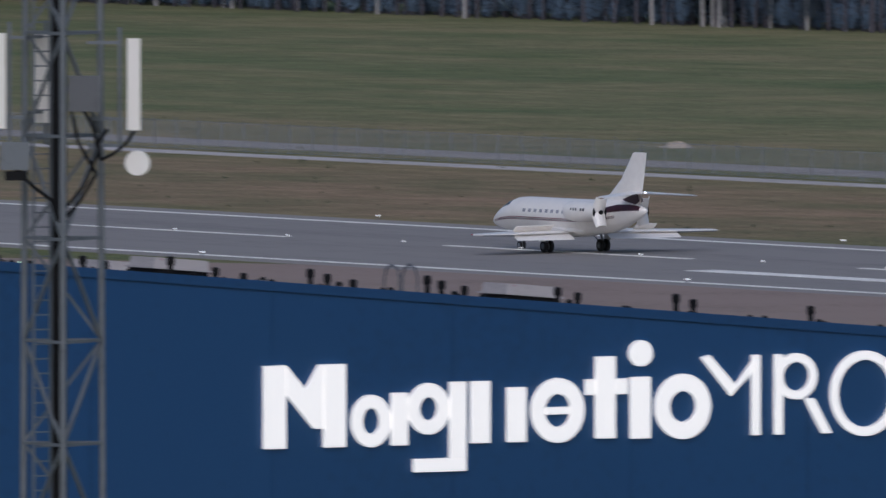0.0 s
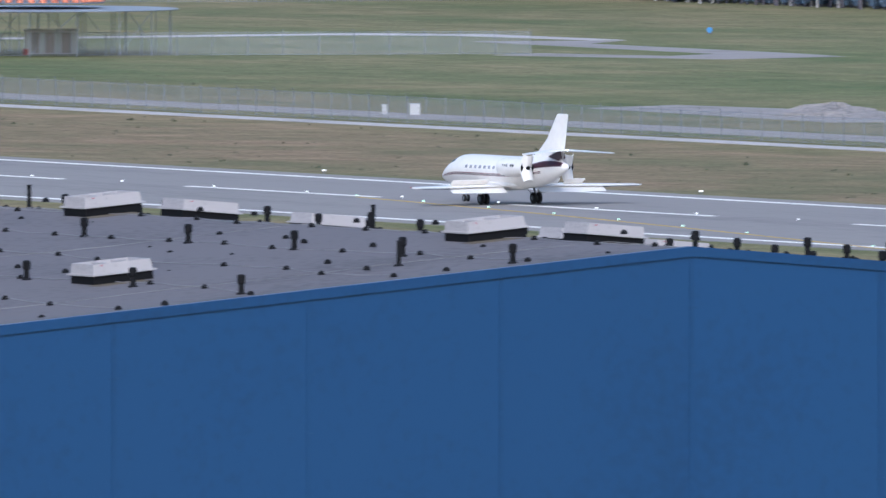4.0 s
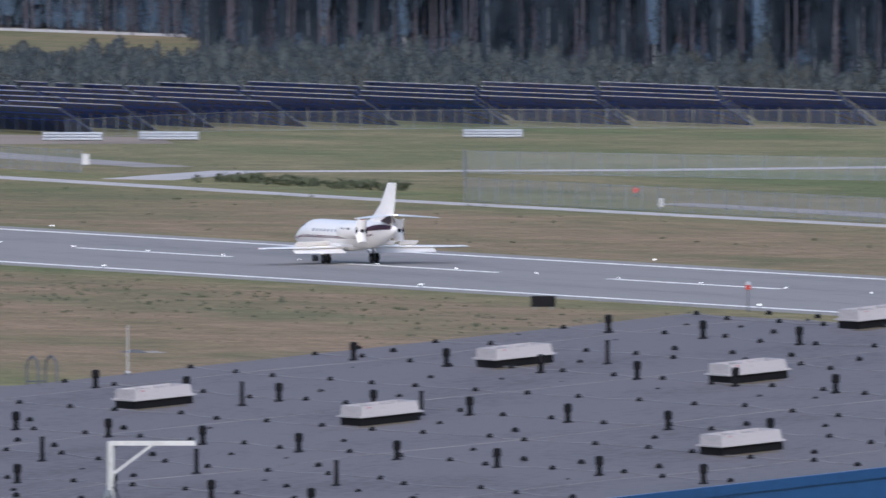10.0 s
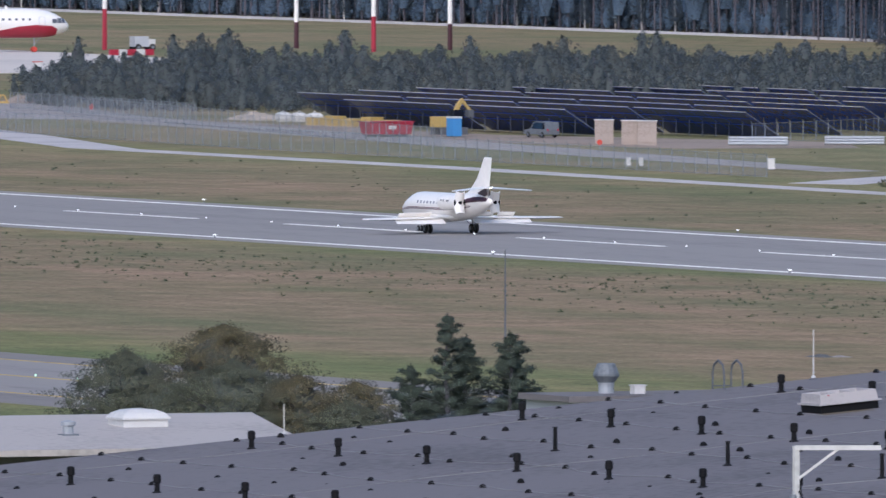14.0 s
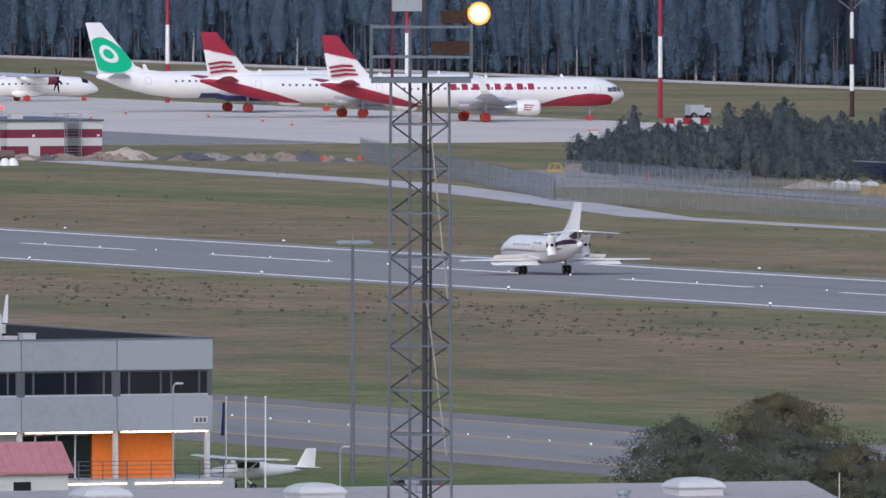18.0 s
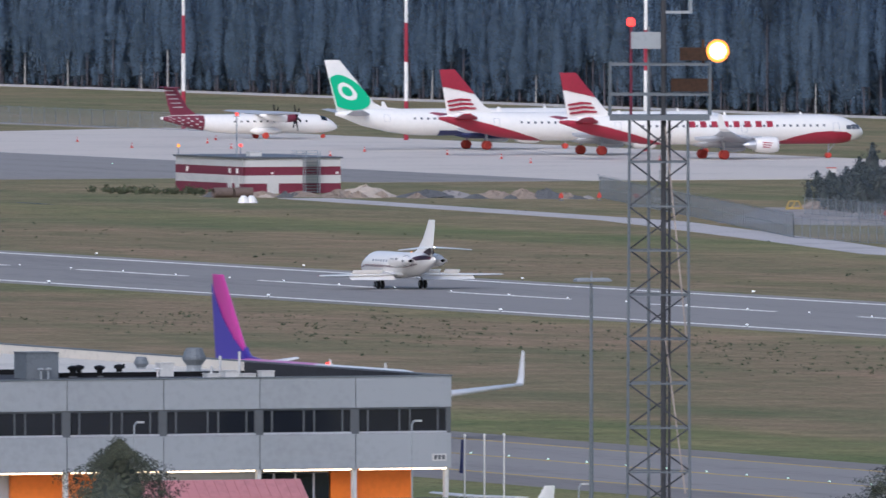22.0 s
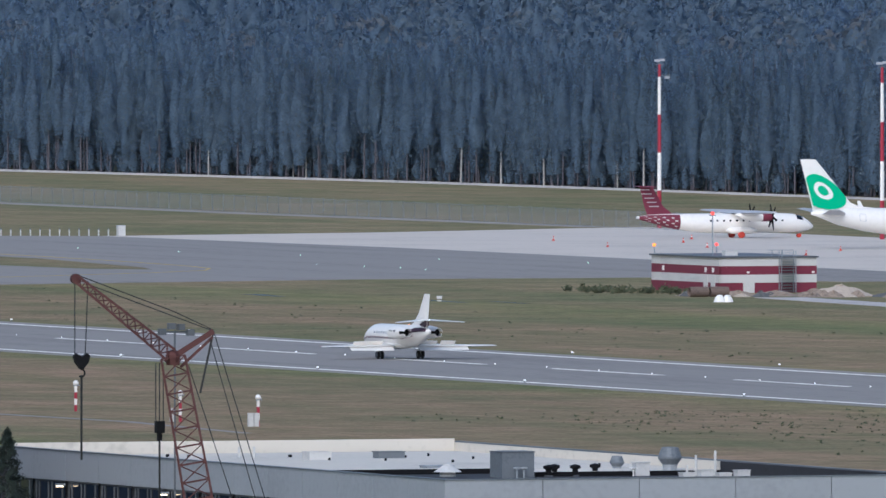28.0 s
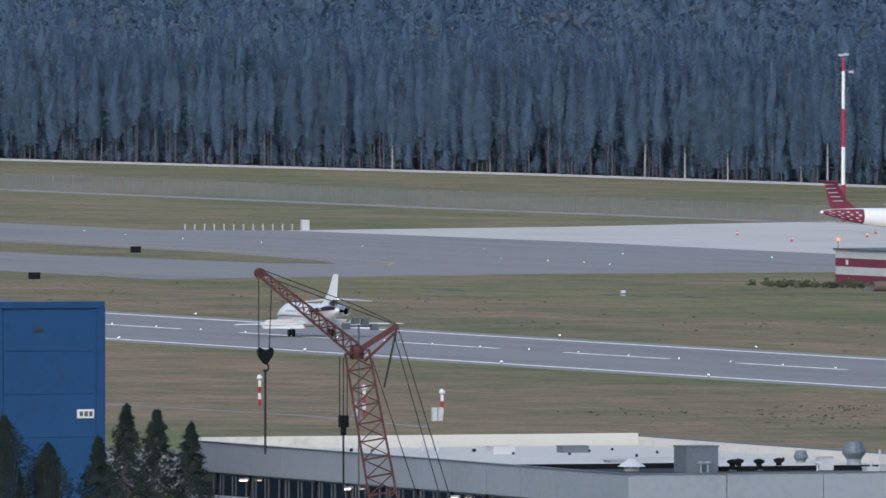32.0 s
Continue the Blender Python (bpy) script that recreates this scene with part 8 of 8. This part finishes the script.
for s in (1, -1):
    bm = B()
    patch(bm, TP, 8.9, 9.9, s * 15, s * 62, 0.014, 4, 4)
    part("cockpit_window", bm, WINDOW, tf)
    for i in range(12):
        bm = B()
        patch(bm, TP, 6.4 - 1.0 * i, 6.7 - 1.0 * i, s * 70, s * 80, 0.012, 1, 1)
        part("cabin_window", bm, WINDOW, tf)
    bm = B()
    patch(bm, TP, -15.0, -9.0, s * 30, s * 180, 0.012, 10, 5)
    part("tail_band", bm, MAROON, tf, "maroon patterned tail band")
    bm = B()
    for i in range(4):
        for j in range(4):
            patch(bm, TP, -14.2 + 1.3 * i + 0.5 * (j % 2), -13.8 + 1.3 * i + 0.5 * (j % 2), s * (60 + 22 * j), s * (70 + 22 * j), 0.018, 1, 1)
    part("tail_pattern", bm, OFFWHITE, tf)["kind"] = "stuff"
    bm = B()
    foil(bm, [(1.4, s * 0.2, 3.55, 2.6, 0.42), (1.4, s * 4.5, 3.62, 2.55, 0.38), (0.9, s * 13.5, 3.8, 1.4, 0.16)])
    part("wing", bm, GREY, tp)
    bm = B()
    loft(bm, [oval(x, z, r, r * 1.15, 14, s * 4.1) for x, z, r in ((-1.8, 3.4, 0.1), (-0.6, 3.25, 0.45), (1.0, 3.1, 0.62), (3.2, 3.05, 0.55), (3.9, 3.0, 0.3))])
    nc = part("engine_nacelle", bm, WHITE, tp, smooth=True)
    bm = B()
    loft(bm, [oval(x, z, r, r * 1.15, 14, s * 4.1) for x, z, r in ((2.3, 3.07, 0.60), (3.25, 3.05, 0.565), (3.95, 3.0, 0.31), (4.2, 3.0, 0.05))])
    part("nacelle_front", bm, MAROON, nc, "maroon painted front of the nacelle")
    for k in range(6):
        a = math.pi * k / 3 + 0.2
        bm = B()
        beam(bm, (3.85, s * 4.1, 3.0), (3.85, s * 4.1 + 1.9 * math.cos(a), 3.0 + 1.9 * math.sin(a)), 0.28, 4, 0.12)
        part("propeller_blade", bm, BLACK, nc)
    bm = B()
    foil(bm, [(-13.3, s * 0.1, 7.35, 1.6, 0.14), (-13.7, s * 3.6, 7.4, 0.9, 0.08)])
    part("tailplane", bm, MAROON, tp)
    bm = B()
    loft(bm, [oval(x, 1.1, ry, rz, 12, s * 1.5) for x, ry, rz in ((-2.2, 0.1, 0.1), (-1.4, 0.45, 0.5), (1.6, 0.45, 0.5), (2.6, 0.1, 0.1))])
    part("gear_fairing", bm, WHITE, tp, smooth=True)
    for yy in (1.75, 2.15):
        wheel(tp, 0.0, s * yy, 0.45, 0.26, ORANGE_RED)
bm = B()
foil(bm, [(-9.5, 0, 3.2, 4.2, 0.35), (-11.3, 0, 4.6, 2.9, 0.3), (-13.0, 0, 7.5, 1.9, 0.2)], vertical=True)
fn = part("fin", bm, MAROON, tp, "maroon patterned fin")
bm = B()
for i in range(5):
    z = 4.5 + 0.6 * i
    x = -11.6 - 0.36 * i
    for s in (1, -1):
        box(bm, x - 1.9, s * 0.2 - 0.02, z, x - 0.4, s * 0.2 + 0.02, z + 0.12)
part("fin_pattern", bm, OFFWHITE, fn)
for yy in (-0.2, 0.2):
    wheel(tp, 9.6, yy, 0.3, 0.18, ORANGE_RED)
part("nose_gear_leg", bars(((9.6, 0, 0.3), (9.6, 0, 1.3), 0.14)), GALV, tp)

# ---- radio beacon: round counterpoise on a lattice of legs ----
vor = thing("radio_beacon", "round grey metal platform on legs with orange aerial covers", "radio beacon", pose(921.0, 1737.0, 0))
bm = B()
lathe(bm, [(14.2, 4.42), (14.3, 4.47), (14.2, 4.52), (0.2, 4.56)], 48)
part("counterpoise", bm, GALV, vor, "round grey mesh platform")
for ring_r, n in ((13.6, 18), (9.0, 12), (5.0, 8)):
    for i in range(n):
        a = 2 * math.pi * i / n
        p = (ring_r * math.cos(a), ring_r * math.sin(a))
        q = (ring_r * math.cos(a + 2 * math.pi / n), ring_r * math.sin(a + 2 * math.pi / n))
        part("leg", bars(((*p, 0), (*p, 4.4), 0.06)), GALV, vor)
        if i % 2 == 0:
            part("brace", bars(((*p, 0.2), (*q, 4.3), 0.04)), GALV, vor)
bm = B()
lathe(bm, [(6.9, 5.05), (7.0, 5.1), (6.9, 5.2), (0.2, 5.2)], 40)
part("upper_ring", bm, STEEL, vor)
for i in range(36):
    a = 2 * math.pi * i / 36
    bm = B()
    lathe(bm, [(0.26, 5.15), (0.36, 5.23), (0.36, 5.42), (0.22, 5.52), (0.03, 5.56)], 8, (6.6 * math.cos(a), 6.6 * math.sin(a), 0))
    part("aerial_cover", bm, AERIAL_ORANGE, vor, "orange aerial cover")
bm = B()
lathe(bm, [(0.3, 5.2), (0.36, 5.4), (0.3, 5.66), (0.05, 5.7)], 10)
part("centre_cover", bm, OFFWHITE, vor)
part("monitor_pole", bars(((-3.2, 1.6, 0), (-3.2, 1.6, 9.0), 0.14)), OFFWHITE, vor)
bm = B()
lathe(bm, [(0.15, 9.0), (0.22, 9.1), (0.2, 9.35), (0.05, 9.4)], 8, (-3.2, 1.6, 0))
part("obstruction_lamp", bm, LAMP_RED, vor)
hut = thing("equipment_hut", "weathered tan and white equipment hut under the platform", "hut", pose(922.5, 1736.2, 0, 0, 0, -28))
part("wall", boxed((-2.6, -1.4, 0.05, 2.6, 1.4, 2.35)), OFFWHITE, hut)
for x0, x1 in ((-1.9, -1.2), (-0.6, 0.3), (1.0, 1.9)):
    part("door", boxed((x0, -1.46, 0.15, x1, -1.41, 2.2)), WOOD, hut)
part("roof", boxed((-2.75, -1.55, 2.35, 2.75, 1.55, 2.45)), OFFWHITE, hut)
t = thing("fire_hydrant_box", "small red box beside the hut", "box", pose(919.6, 1736.0, 0))
part("box", boxed((-0.25, -0.2, 0, 0.25, 0.2, 0.5)), ORANGE_RED, t)
part("lid", boxed((-0.3, -0.24, 0.5, 0.3, 0.24, 0.56)), ORANGE_RED, t)

# ---- solar field: tables seen from behind, top rail towards the runway ----
tb = thing("solar_table", "dark solar panel table on posts with pale top rail", "solar panels", pose(921.4, 1967.5, 0), "rows of solar tables")
TL = 29.0
bm = B()
loft(bm, [[(0.0, y, 2.95), (4.4, y, 0.16), (4.4, y, 0.11), (0.0, y, 2.88)] for y in (0, TL)])
part("panel_field", bm, SOLAR, tb, "dark panel undersides")
part("top_rail", bars(((-0.03, 0, 2.98), (-0.03, TL, 2.98), 0.06)), OFFWHITE, tb, "pale metal top rail")
for y in (0.0, TL):
    part("end_rail", bars(((0, y, 2.95), (4.4, y, 0.16), 0.06)), STEEL, tb)
for i in range(9):
    y = 0.8 + i * (TL - 1.6) / 8
    part("rafter", bars(((0.1, y, 2.82), (3.1, y, 0.92), 0.05)), SOLAR, tb)
    part("post", bars(((1.6, y, 0), (1.6, y, 1.85), 0.07)), GREY_DARK, tb)
for x in (1.0, 2.1):
    part("purlin", bars(((x, 0, 2.95 - 0.634 * x - 0.12), (x, TL, 2.95 - 0.634 * x - 0.12), 0.05)), SOLAR, tb)
for i in range(12):
    # the field's south edge bends away from the runway, then runs back along the woods
    x = 909.6 + 11.8 * i
    y0 = float(np.interp(x, [909, 925, 931, 946, 974, 1040], [1990, 1961, 1975, 1988, 1989, 1951]))
    for k in range(4 if i else 2):
        if (i, k) != (1, 0):
            copy_thing(tb, pose(x, y0 + k * 30.5, 0))

# ---- building site and odds and ends ----
sk = thing("rubbish_skip", "red steel rubbish skip on the site", "skip", pose(890.2, 1993.4, 0, 0, 0, 10))
bm = B()
loft(bm, [[(-2.5, y, 0.35), (2.5, y, 0.35), (2.9, y, 1.7), (-2.9, y, 1.7)] for y in (-1.1, 1.1)])
part("body", bm, RED, sk)
for x in (-2.0, -1.0, 0, 1.0, 2.0):
    part("rib", boxed((x - 0.06, -1.18, 0.35, x + 0.06, -1.08, 1.68)), RED, sk)
part("rim", boxed((-2.95, -1.2, 1.68, 2.95, 1.2, 1.78)), RED, sk)
part("skid", boxed((-2.2, -0.9, 0, 2.2, -0.7, 0.35), (-2.2, 0.7, 0, 2.2, 0.9, 0.35)), GREY_DARK, sk)
part("mark", boxed((-0.5, -1.21, 0.9, 0.5, -1.185, 1.3)), OFFWHITE, sk)
wc = thing("portable_toilet", "blue plastic portable toilet with pale roof", "toilet cabin", pose(897.6, 1991.8, 0, 0, 0, 10))
part("cabin", boxed((-0.6, -0.6, 0.1, 0.6, 0.6, 2.05)), BLUE_PLASTIC, wc)
part("door", boxed((-0.42, -0.65, 0.2, 0.42, -0.61, 1.95)), BLUE_PLASTIC, wc)
part("roof", boxed((-0.65, -0.65, 2.05, 0.65, 0.65, 2.25)), OFFWHITE, wc)
part("base", boxed((-0.6, -0.6, 0, 0.6, 0.6, 0.1)), GREY_DARK, wc)
ex = thing("excavator", "yellow excavator with raised arm behind the toilet", "excavator", pose(902.0, 2002.9, 0, 0, 0, 10))
part("tracks", boxed((-1.7, -1.2, 0, 1.7, -0.7, 0.8), (-1.7, 0.7, 0, 1.7, 1.2, 0.8)), GREY_DARK, ex)
part("house", boxed((-1.8, -1.1, 0.85, 0.4, 1.1, 2.0)), YELLOW_PAINT, ex)
part("cab", boxed((0.0, -1.1, 0.85, 1.2, -0.1, 2.75)), WINDOW, ex)
part("boom", bars(((0.4, 0.3, 1.4), (1.6, 0.3, 3.5), 0.4), ((1.6, 0.3, 3.5), (2.0, 0.3, 3.9), 0.34)), YELLOW_PAINT, ex)
part("stick", bars(((1.9, 0.3, 3.8), (3.0, 0.3, 2.6), 0.28)), YELLOW_PAINT, ex)
part("bucket", boxed((2.6, 0.0, 1.9, 3.3, 0.7, 2.7)), GREY_DARK, ex)
for i in range(5):
    ps = thing("pallet_stack", "yellow wrapped pallet stack on the site", "pallet stack", pose(906.0 + 0.55 * i, 2048 - 3.9 * i, 0, 0, 0, 12), "pallet stacks")
    part("goods", boxed((-0.9, -0.9, 0.15, 0.9, 0.9, 1.0 + 0.25 * (i % 2))), YELLOW_PAINT, ps)
    part("pallet", boxed((-0.95, -0.95, 0, 0.95, 0.95, 0.14)), WOOD, ps)
for i in range(3):
    ps = thing("bulk_bag", "white woven bulk bag on the site", "bag", pose(912.5 + 0.9 * i, 2072 - 2.4 * i, 0), "bulk bags")
    bm = B()
    loft(bm, [[(sx * k, sy * k, z) for sx, sy in ((-0.7, -0.7), (0.7, -0.7), (0.7, 0.7), (-0.7, 0.7))] for k, z in ((0.85, 0.0), (1.05, 0.35), (1.0, 0.85), (0.6, 1.05))])
    part("bag", bm, OFFWHITE, ps)
    part("loops", bars(((-0.4, 0, 1.0), (0, 0, 1.25), 0.06), ((0, 0, 1.25), (0.4, 0, 1.0), 0.06)), OFFWHITE, ps)
for i, (x, y) in enumerate(((898.6, 1954.7), (899.8, 1950.4), (900.6, 1948.0))):
    cb = thing("timber_crate", "tall pale timber crate on the site", "crate", pose(x, y, 0, 0, 0, -24), "timber crates")
    part("box", boxed((-1.0, -0.9, 0.15, 1.0, 0.9, 2.55)), WOOD, cb)
    for z in (0.3, 1.3, 2.4):
        part("batten", boxed((-1.05, -0.95, z, 1.05, -0.905, z + 0.12)), WOOD, cb)
    part("pallet", boxed((-1.0, -0.9, 0, 1.0, 0.9, 0.14)), WOOD, cb)
    part("lid", boxed((-1.08, -0.98, 2.56, 1.08, 0.98, 2.64)), OFFWHITE, cb)
for x, y in ((921.0, 1939.0), (957.3, 1957.8 - 24), (910.5, 1941.0)):
    pp = thing("pipe_bundle", "bundle of pale metal pipes on the ground", "pipe bundle", pose(x, y, 0, 0, 0, -30), "pipe bundles")
    for j in range(3):
        for i in range(3 - j):
            bm = B()
            beam(bm, (-3.2, (i - (2 - j) / 2) * 0.36, 0.2 + 0.3 * j), (3.2, (i - (2 - j) / 2) * 0.36, 0.2 + 0.3 * j), 0.34, 10)
            part("pipe", bm, GALV, pp)


def road_sign(x, y, h, mt, label, disc=False, turn=-24):
    s = thing("road_sign", label, "sign", pose(x, y, 0, 0, 0, turn))
    part("post", bars(((0, 0, 0), (0, 0, h), 0.07)), GALV, s)
    bm = B()
    if disc:
        loft(bm, [[(0.29 * math.cos(2 * math.pi * i / 16), d, h + 0.1 + 0.29 * math.sin(2 * math.pi * i / 16)) for i in range(16)] for d in (-0.04, 0)])
    else:
        loft(bm, [[(x_, d, h + z_) for x_, z_ in ((-0.26, 0), (0.26, 0), (0.26, 0.35), (0.0, 0.7), (-0.26, 0.35))] for d in (-0.04, 0)])
    part("plate", bm, mt, s)
    part("foot", boxed((-0.3, -0.2, 0, 0.3, 0.2, 0.1)), GREY_DARK, s)
    return s


road_sign(882.5, 1920.8, 0.9, ORANGE_RED, "red and orange warning sign by the track", True)
road_sign(909.8, 2120.7, 0.5, ORANGE_RED, "orange warning sign beside the gravel road")
road_sign(922.0, 2133, 1.2, BLUE_PLASTIC, "small blue sign on a post", True)
road_sign(1022.0, 1779.4, 0.3, BLUE_PLASTIC, "small blue sign in the grass", True)
road_sign(916.5, 2236.0, 0.35, ORANGE_RED, "orange roadworks board beside the heaps")
road_sign(921.5, 2236.0, 0.35, ORANGE_RED, "orange roadworks board beside the heaps")
road_sign(925.5, 2234.0, 0.55, ORANGE_RED, "orange roadworks board with round sign", True)
road_sign(858.4, 1703.3, 0.5, ORANGE_RED, "small orange marker in the grass", True)
yt = thing("yellow_barrow", "yellow steel frame lying by the road", "site frame", pose(922.5, 2178, 0))
part("frame", bars(((-1.0, 0, 0.2), (-0.6, 0, 1.0), 0.16), ((-0.6, 0, 1.0), (0.6, 0, 1.0), 0.16), ((0.6, 0, 1.0), (1.0, 0, 0.2), 0.16), ((-1.0, 0, 0.2), (1.0, 0, 0.2), 0.16), ((-0.3, 0, 0.2), (0.2, 0, 1.0), 0.14)), YELLOW_PAINT, yt)
part("foot", boxed((-1.1, -0.3, 0, 1.1, 0.3, 0.12)), YELLOW_PAINT, yt)
for i, (x, y, w, h) in enumerate(((857.5, 1859.3, 0.45, 0.9), (858.6, 1858.6, 0.45, 0.9), (864.7, 1840.2, 0.7, 1.1), (847.1, 1526.6, 0.9, 1.0), (845.4, 1529.0, 0.4, 0.9), (841.7, 1664.8, 0.4, 0.8), (954.0, 2719.2, 0.0, 0.0), (850.9, 2266.9, 0.6, 0.35))):
    if w:
        cbn = thing("cable_cabinet", "small pale cable cabinet standing in the grass", "cabinet", pose(x, y, 0, 0, 0, -25), "cable cabinets")
        part("cabinet", boxed((-w / 2, -w / 3, 0.08, w / 2, w / 3, h)), OFFWHITE, cbn)
        part("cap", boxed((-w / 2 - 0.04, -w / 3 - 0.04, h, w / 2 + 0.04, w / 3 + 0.04, h + 0.07)), GREY, cbn)
        part("base", boxed((-w / 2 - 0.03, -w / 3 - 0.03, 0, w / 2 + 0.03, w / 3 + 0.03, 0.08)), GREY_DARK, cbn)
# row of white marker posts and cabinet near the apron
mp_ = thing("marker_post", "short white marker post with dark cap", "marker post", pose(953.3, 2719.6, 0), "row of marker posts")
part("post", bars(((0, 0, 0), (0, 0, 0.95), 0.15)), OFFWHITE, mp_)
part("cap", bars(((0, 0, 0.95), (0, 0, 1.12), 0.18)), GREY_DARK, mp_)
for i in range(1, 13):
    copy_thing(mp_, pose(953.3 + 1.33 * i, 2719.6 - 0.46 * i, 0))
cbn = thing("apron_cabinet", "pale grey electric cabinet by the marker posts", "cabinet", pose(969.6, 2713.8, 0))
part("cabinet", boxed((-0.55, -0.4, 0, 0.55, 0.4, 1.5)), OFFWHITE, cbn)
part("cap", boxed((-0.6, -0.45, 1.5, 0.6, 0.45, 1.56)), GREY, cbn)
# dark sign boxes beside the runway and taxiway
for x, y, w in ((694.4, 1393.9, 1.9), (883.8, 2541.4, 1.4), (810.5, 2369.3, 1.5)):
    db = thing("guidance_sign", "dark back of a runway guidance sign box", "sign box", pose(x, y, 0, 0, 0, -26))
    part("box", boxed((-w / 2, -0.15, 0.2, w / 2, 0.15, 1.05)), BLACK, db)
    for s in (-w / 3, w / 3):
        part("leg", bars(((s, 0, 0), (s, 0, 0.2), 0.1)), GALV, db)
# red and white marker on a post by the runway edge
rm = thing("marker_beacon", "small orange and white marker on a slim post", "marker", pose(705.5, 1380.5, 0))
part("post", bars(((0, 0, 0), (0, 0, 1.9), 0.1)), GREY_DARK, rm)
part("panel", boxed((-0.2, -0.06, 1.75, 0.2, 0.06, 2.1)), ORANGE_RED, rm)
bm = B()
lathe(bm, [(0.16, 2.1), (0.2, 2.2), (0.05, 2.4)], 8)
part("lamp", bm, OFFWHITE, rm)


def weather_post(x, y, boxes):
    w = thing("weather_mast", "white and red banded weather post with sensors", "weather post", pose(x, y, 0))
    for i, mt in enumerate((RED, WHITE, RED, WHITE)):
        part("band", bars(((0, 0, 0.6 * i), (0, 0, 0.6 * (i + 1)), 0.22)), mt, w)
    part("arm", bars(((-0.2, 0, 2.4), (0.35, 0, 2.5), 0.12)), GALV, w)
    bm = B()
    lathe(bm, [(0.22, 2.5), (0.3, 2.65), (0.2, 2.85), (0.03, 2.95)], 10)
    part("sensor", bm, WHITE, w)
    for k in range(boxes):
        part("cabinet", boxed((-0.75 + 0.55 * k - 0.22, -0.2, 0, -0.75 + 0.55 * k + 0.22, 0.2, 1.25)), OFFWHITE, w)
    return w


weather_post(631.2, 1779.4, 0)
weather_post(628.6, 1722.0, 2)
w = weather_post(627.5, 1740.0, 1)
# slender mast in the grass strip
tm = thing("slim_mast", "slender grey mast standing in the grass", "mast", pose(570.2, 1256.7, 0))
bm = B()
lathe(bm, [(0.09, 0), (0.07, 5.5), (0.04, 9.9)], 6)
part("pole", bm, GREY_DARK, tm)
part("foot", boxed((-0.3, -0.3, 0, 0.3, 0.3, 0.15)), GREY, tm)
# lamp on a post beyond the crane
cl = thing("camera_cluster", "grey cluster of lamps on a slim post", "lamp cluster", pose(372.9, 1034.9, 9.0))
part("post", bars(((0, 0, -9.0), (0, 0, 15.5), 0.08)), GREY_DARK, cl)
for dx, dz in ((-0.75, 0.0), (-0.2, 0.3), (0.35, 0.25), (0.9, -0.05)):
    part("lamp_box", boxed((dx - 0.19, -0.2, 15.25 + dz, dx + 0.19, 0.2, 15.6 + dz)), GREY_DARK, cl)
part("cross_bar", bars(((-1.0, 0, 15.42), (1.1, 0, 15.42), 0.1)), GREY_DARK, cl)

# weeds and tufts in the mown grass
tuft_rng = np.random.default_rng(21)
chunks = []
for i in range(2600):
    band = tuft_rng.random()
    if band < 0.7:
        x, y = 640 + 62 * tuft_rng.beta(3, 2), 1150 + 610 * tuft_rng.random()
    elif band < 0.97:
        x, y = 764 + 66 * tuft_rng.random(), 1100 + 1250 * tuft_rng.random()
    else:
        x, y = 842 + 60 * tuft_rng.random(), 1250 + 1050 * tuft_rng.random()
    s = 0.05 + 0.08 * tuft_rng.random() ** 2
    v, f = clump_tris(tuft_rng, (x, y, s * 0.5), (s * 2.4, s * 3.5, s), 7)
    v[:, 2] = np.maximum(v[:, 2], -0.02)
    chunks.append((v, f, int(tuft_rng.random() < 0.3)))
for x0, y0, r in ((849.2, 1769, 1.6), (848.0, 1755, 1.2), (847.4, 1740, 1.8), (890, 2293, 1.8), (885, 2300, 1.6)):
    for i in range(24):
        v, f = clump_tris(tuft_rng, (x0 + tuft_rng.normal() * r, y0 + tuft_rng.normal() * r * 2.5, 0.35), (0.6, 0.6, 0.45), 16)
        chunks.append((v, f, 0))
ob = new("grass_tufts", array_mesh("grass_tufts", chunks, [WEED, WEED]))
tagged(ob, "scattered dark weeds and tufts in the mown grass", "grass", kind="stuff")


# ---- what moves ----
def motions():
    # main wheels' place along the runway
    run = [(0.0, 1140.1), (0.5, 1163.4), (1.0, 1186.4), (1.5, 1208.6), (2.0, 1230.5), (2.5, 1251.6), (3.0, 1271.6), (3.5, 1291.1), (4.0, 1310.2), (4.5, 1329.0), (6.5, 1397.6), (7.5, 1431.2), (8.5, 1464.5), (9.5, 1496.6), (10.5, 1527.8),
           (11.5, 1558.8), (12.5, 1589.2), (13.5, 1618.0), (14.5, 1646.2), (15.5, 1673.7), (17.5, 1725.7), (18.5, 1750.9), (19.5, 1775.8), (20.5, 1799.9), (21.5, 1823.6), (22.5, 1847.0), (23.5, 1870.1), (24.5, 1892.6), (25.5, 1915.2),
           (27.5, 1959.4), (28.5, 1981.3), (29.5, 2002.9), (30.5, 2024.7), (31.5, 2045.6), (32.0, 2055.8)]
    walk(jet, [(t, pose(735.2, y, 0.06, 0, 0, 90)) for t, y in run])
    for door, s, up in doors:
        shut, wide = pose(-5.62, s * 1.72, 2.88 + up * 0.60), pose(-5.75, s * 1.72, 2.88 + up * 0.30, 0, -up * 62, 0)
        walk(door, [(0.0, wide), (21.1, wide), (22.3, shut), (32.0, shut)])
    # the airliner taxies the other way
    roll = [(0.0, 1708.0), (9.0, 1580.0), (18.0, 1452.4), (20.0, 1423.8), (22.0, 1394.8), (23.0, 1380.2), (24.0, 1365.6), (25.0, 1351.4), (27.0, 1324.0), (32.0, 1258.0)]
    walk(taxi_plane, [(t, pose(552.3, y, 0.07, 0, 0, -90)) for t, y in roll])


motions()
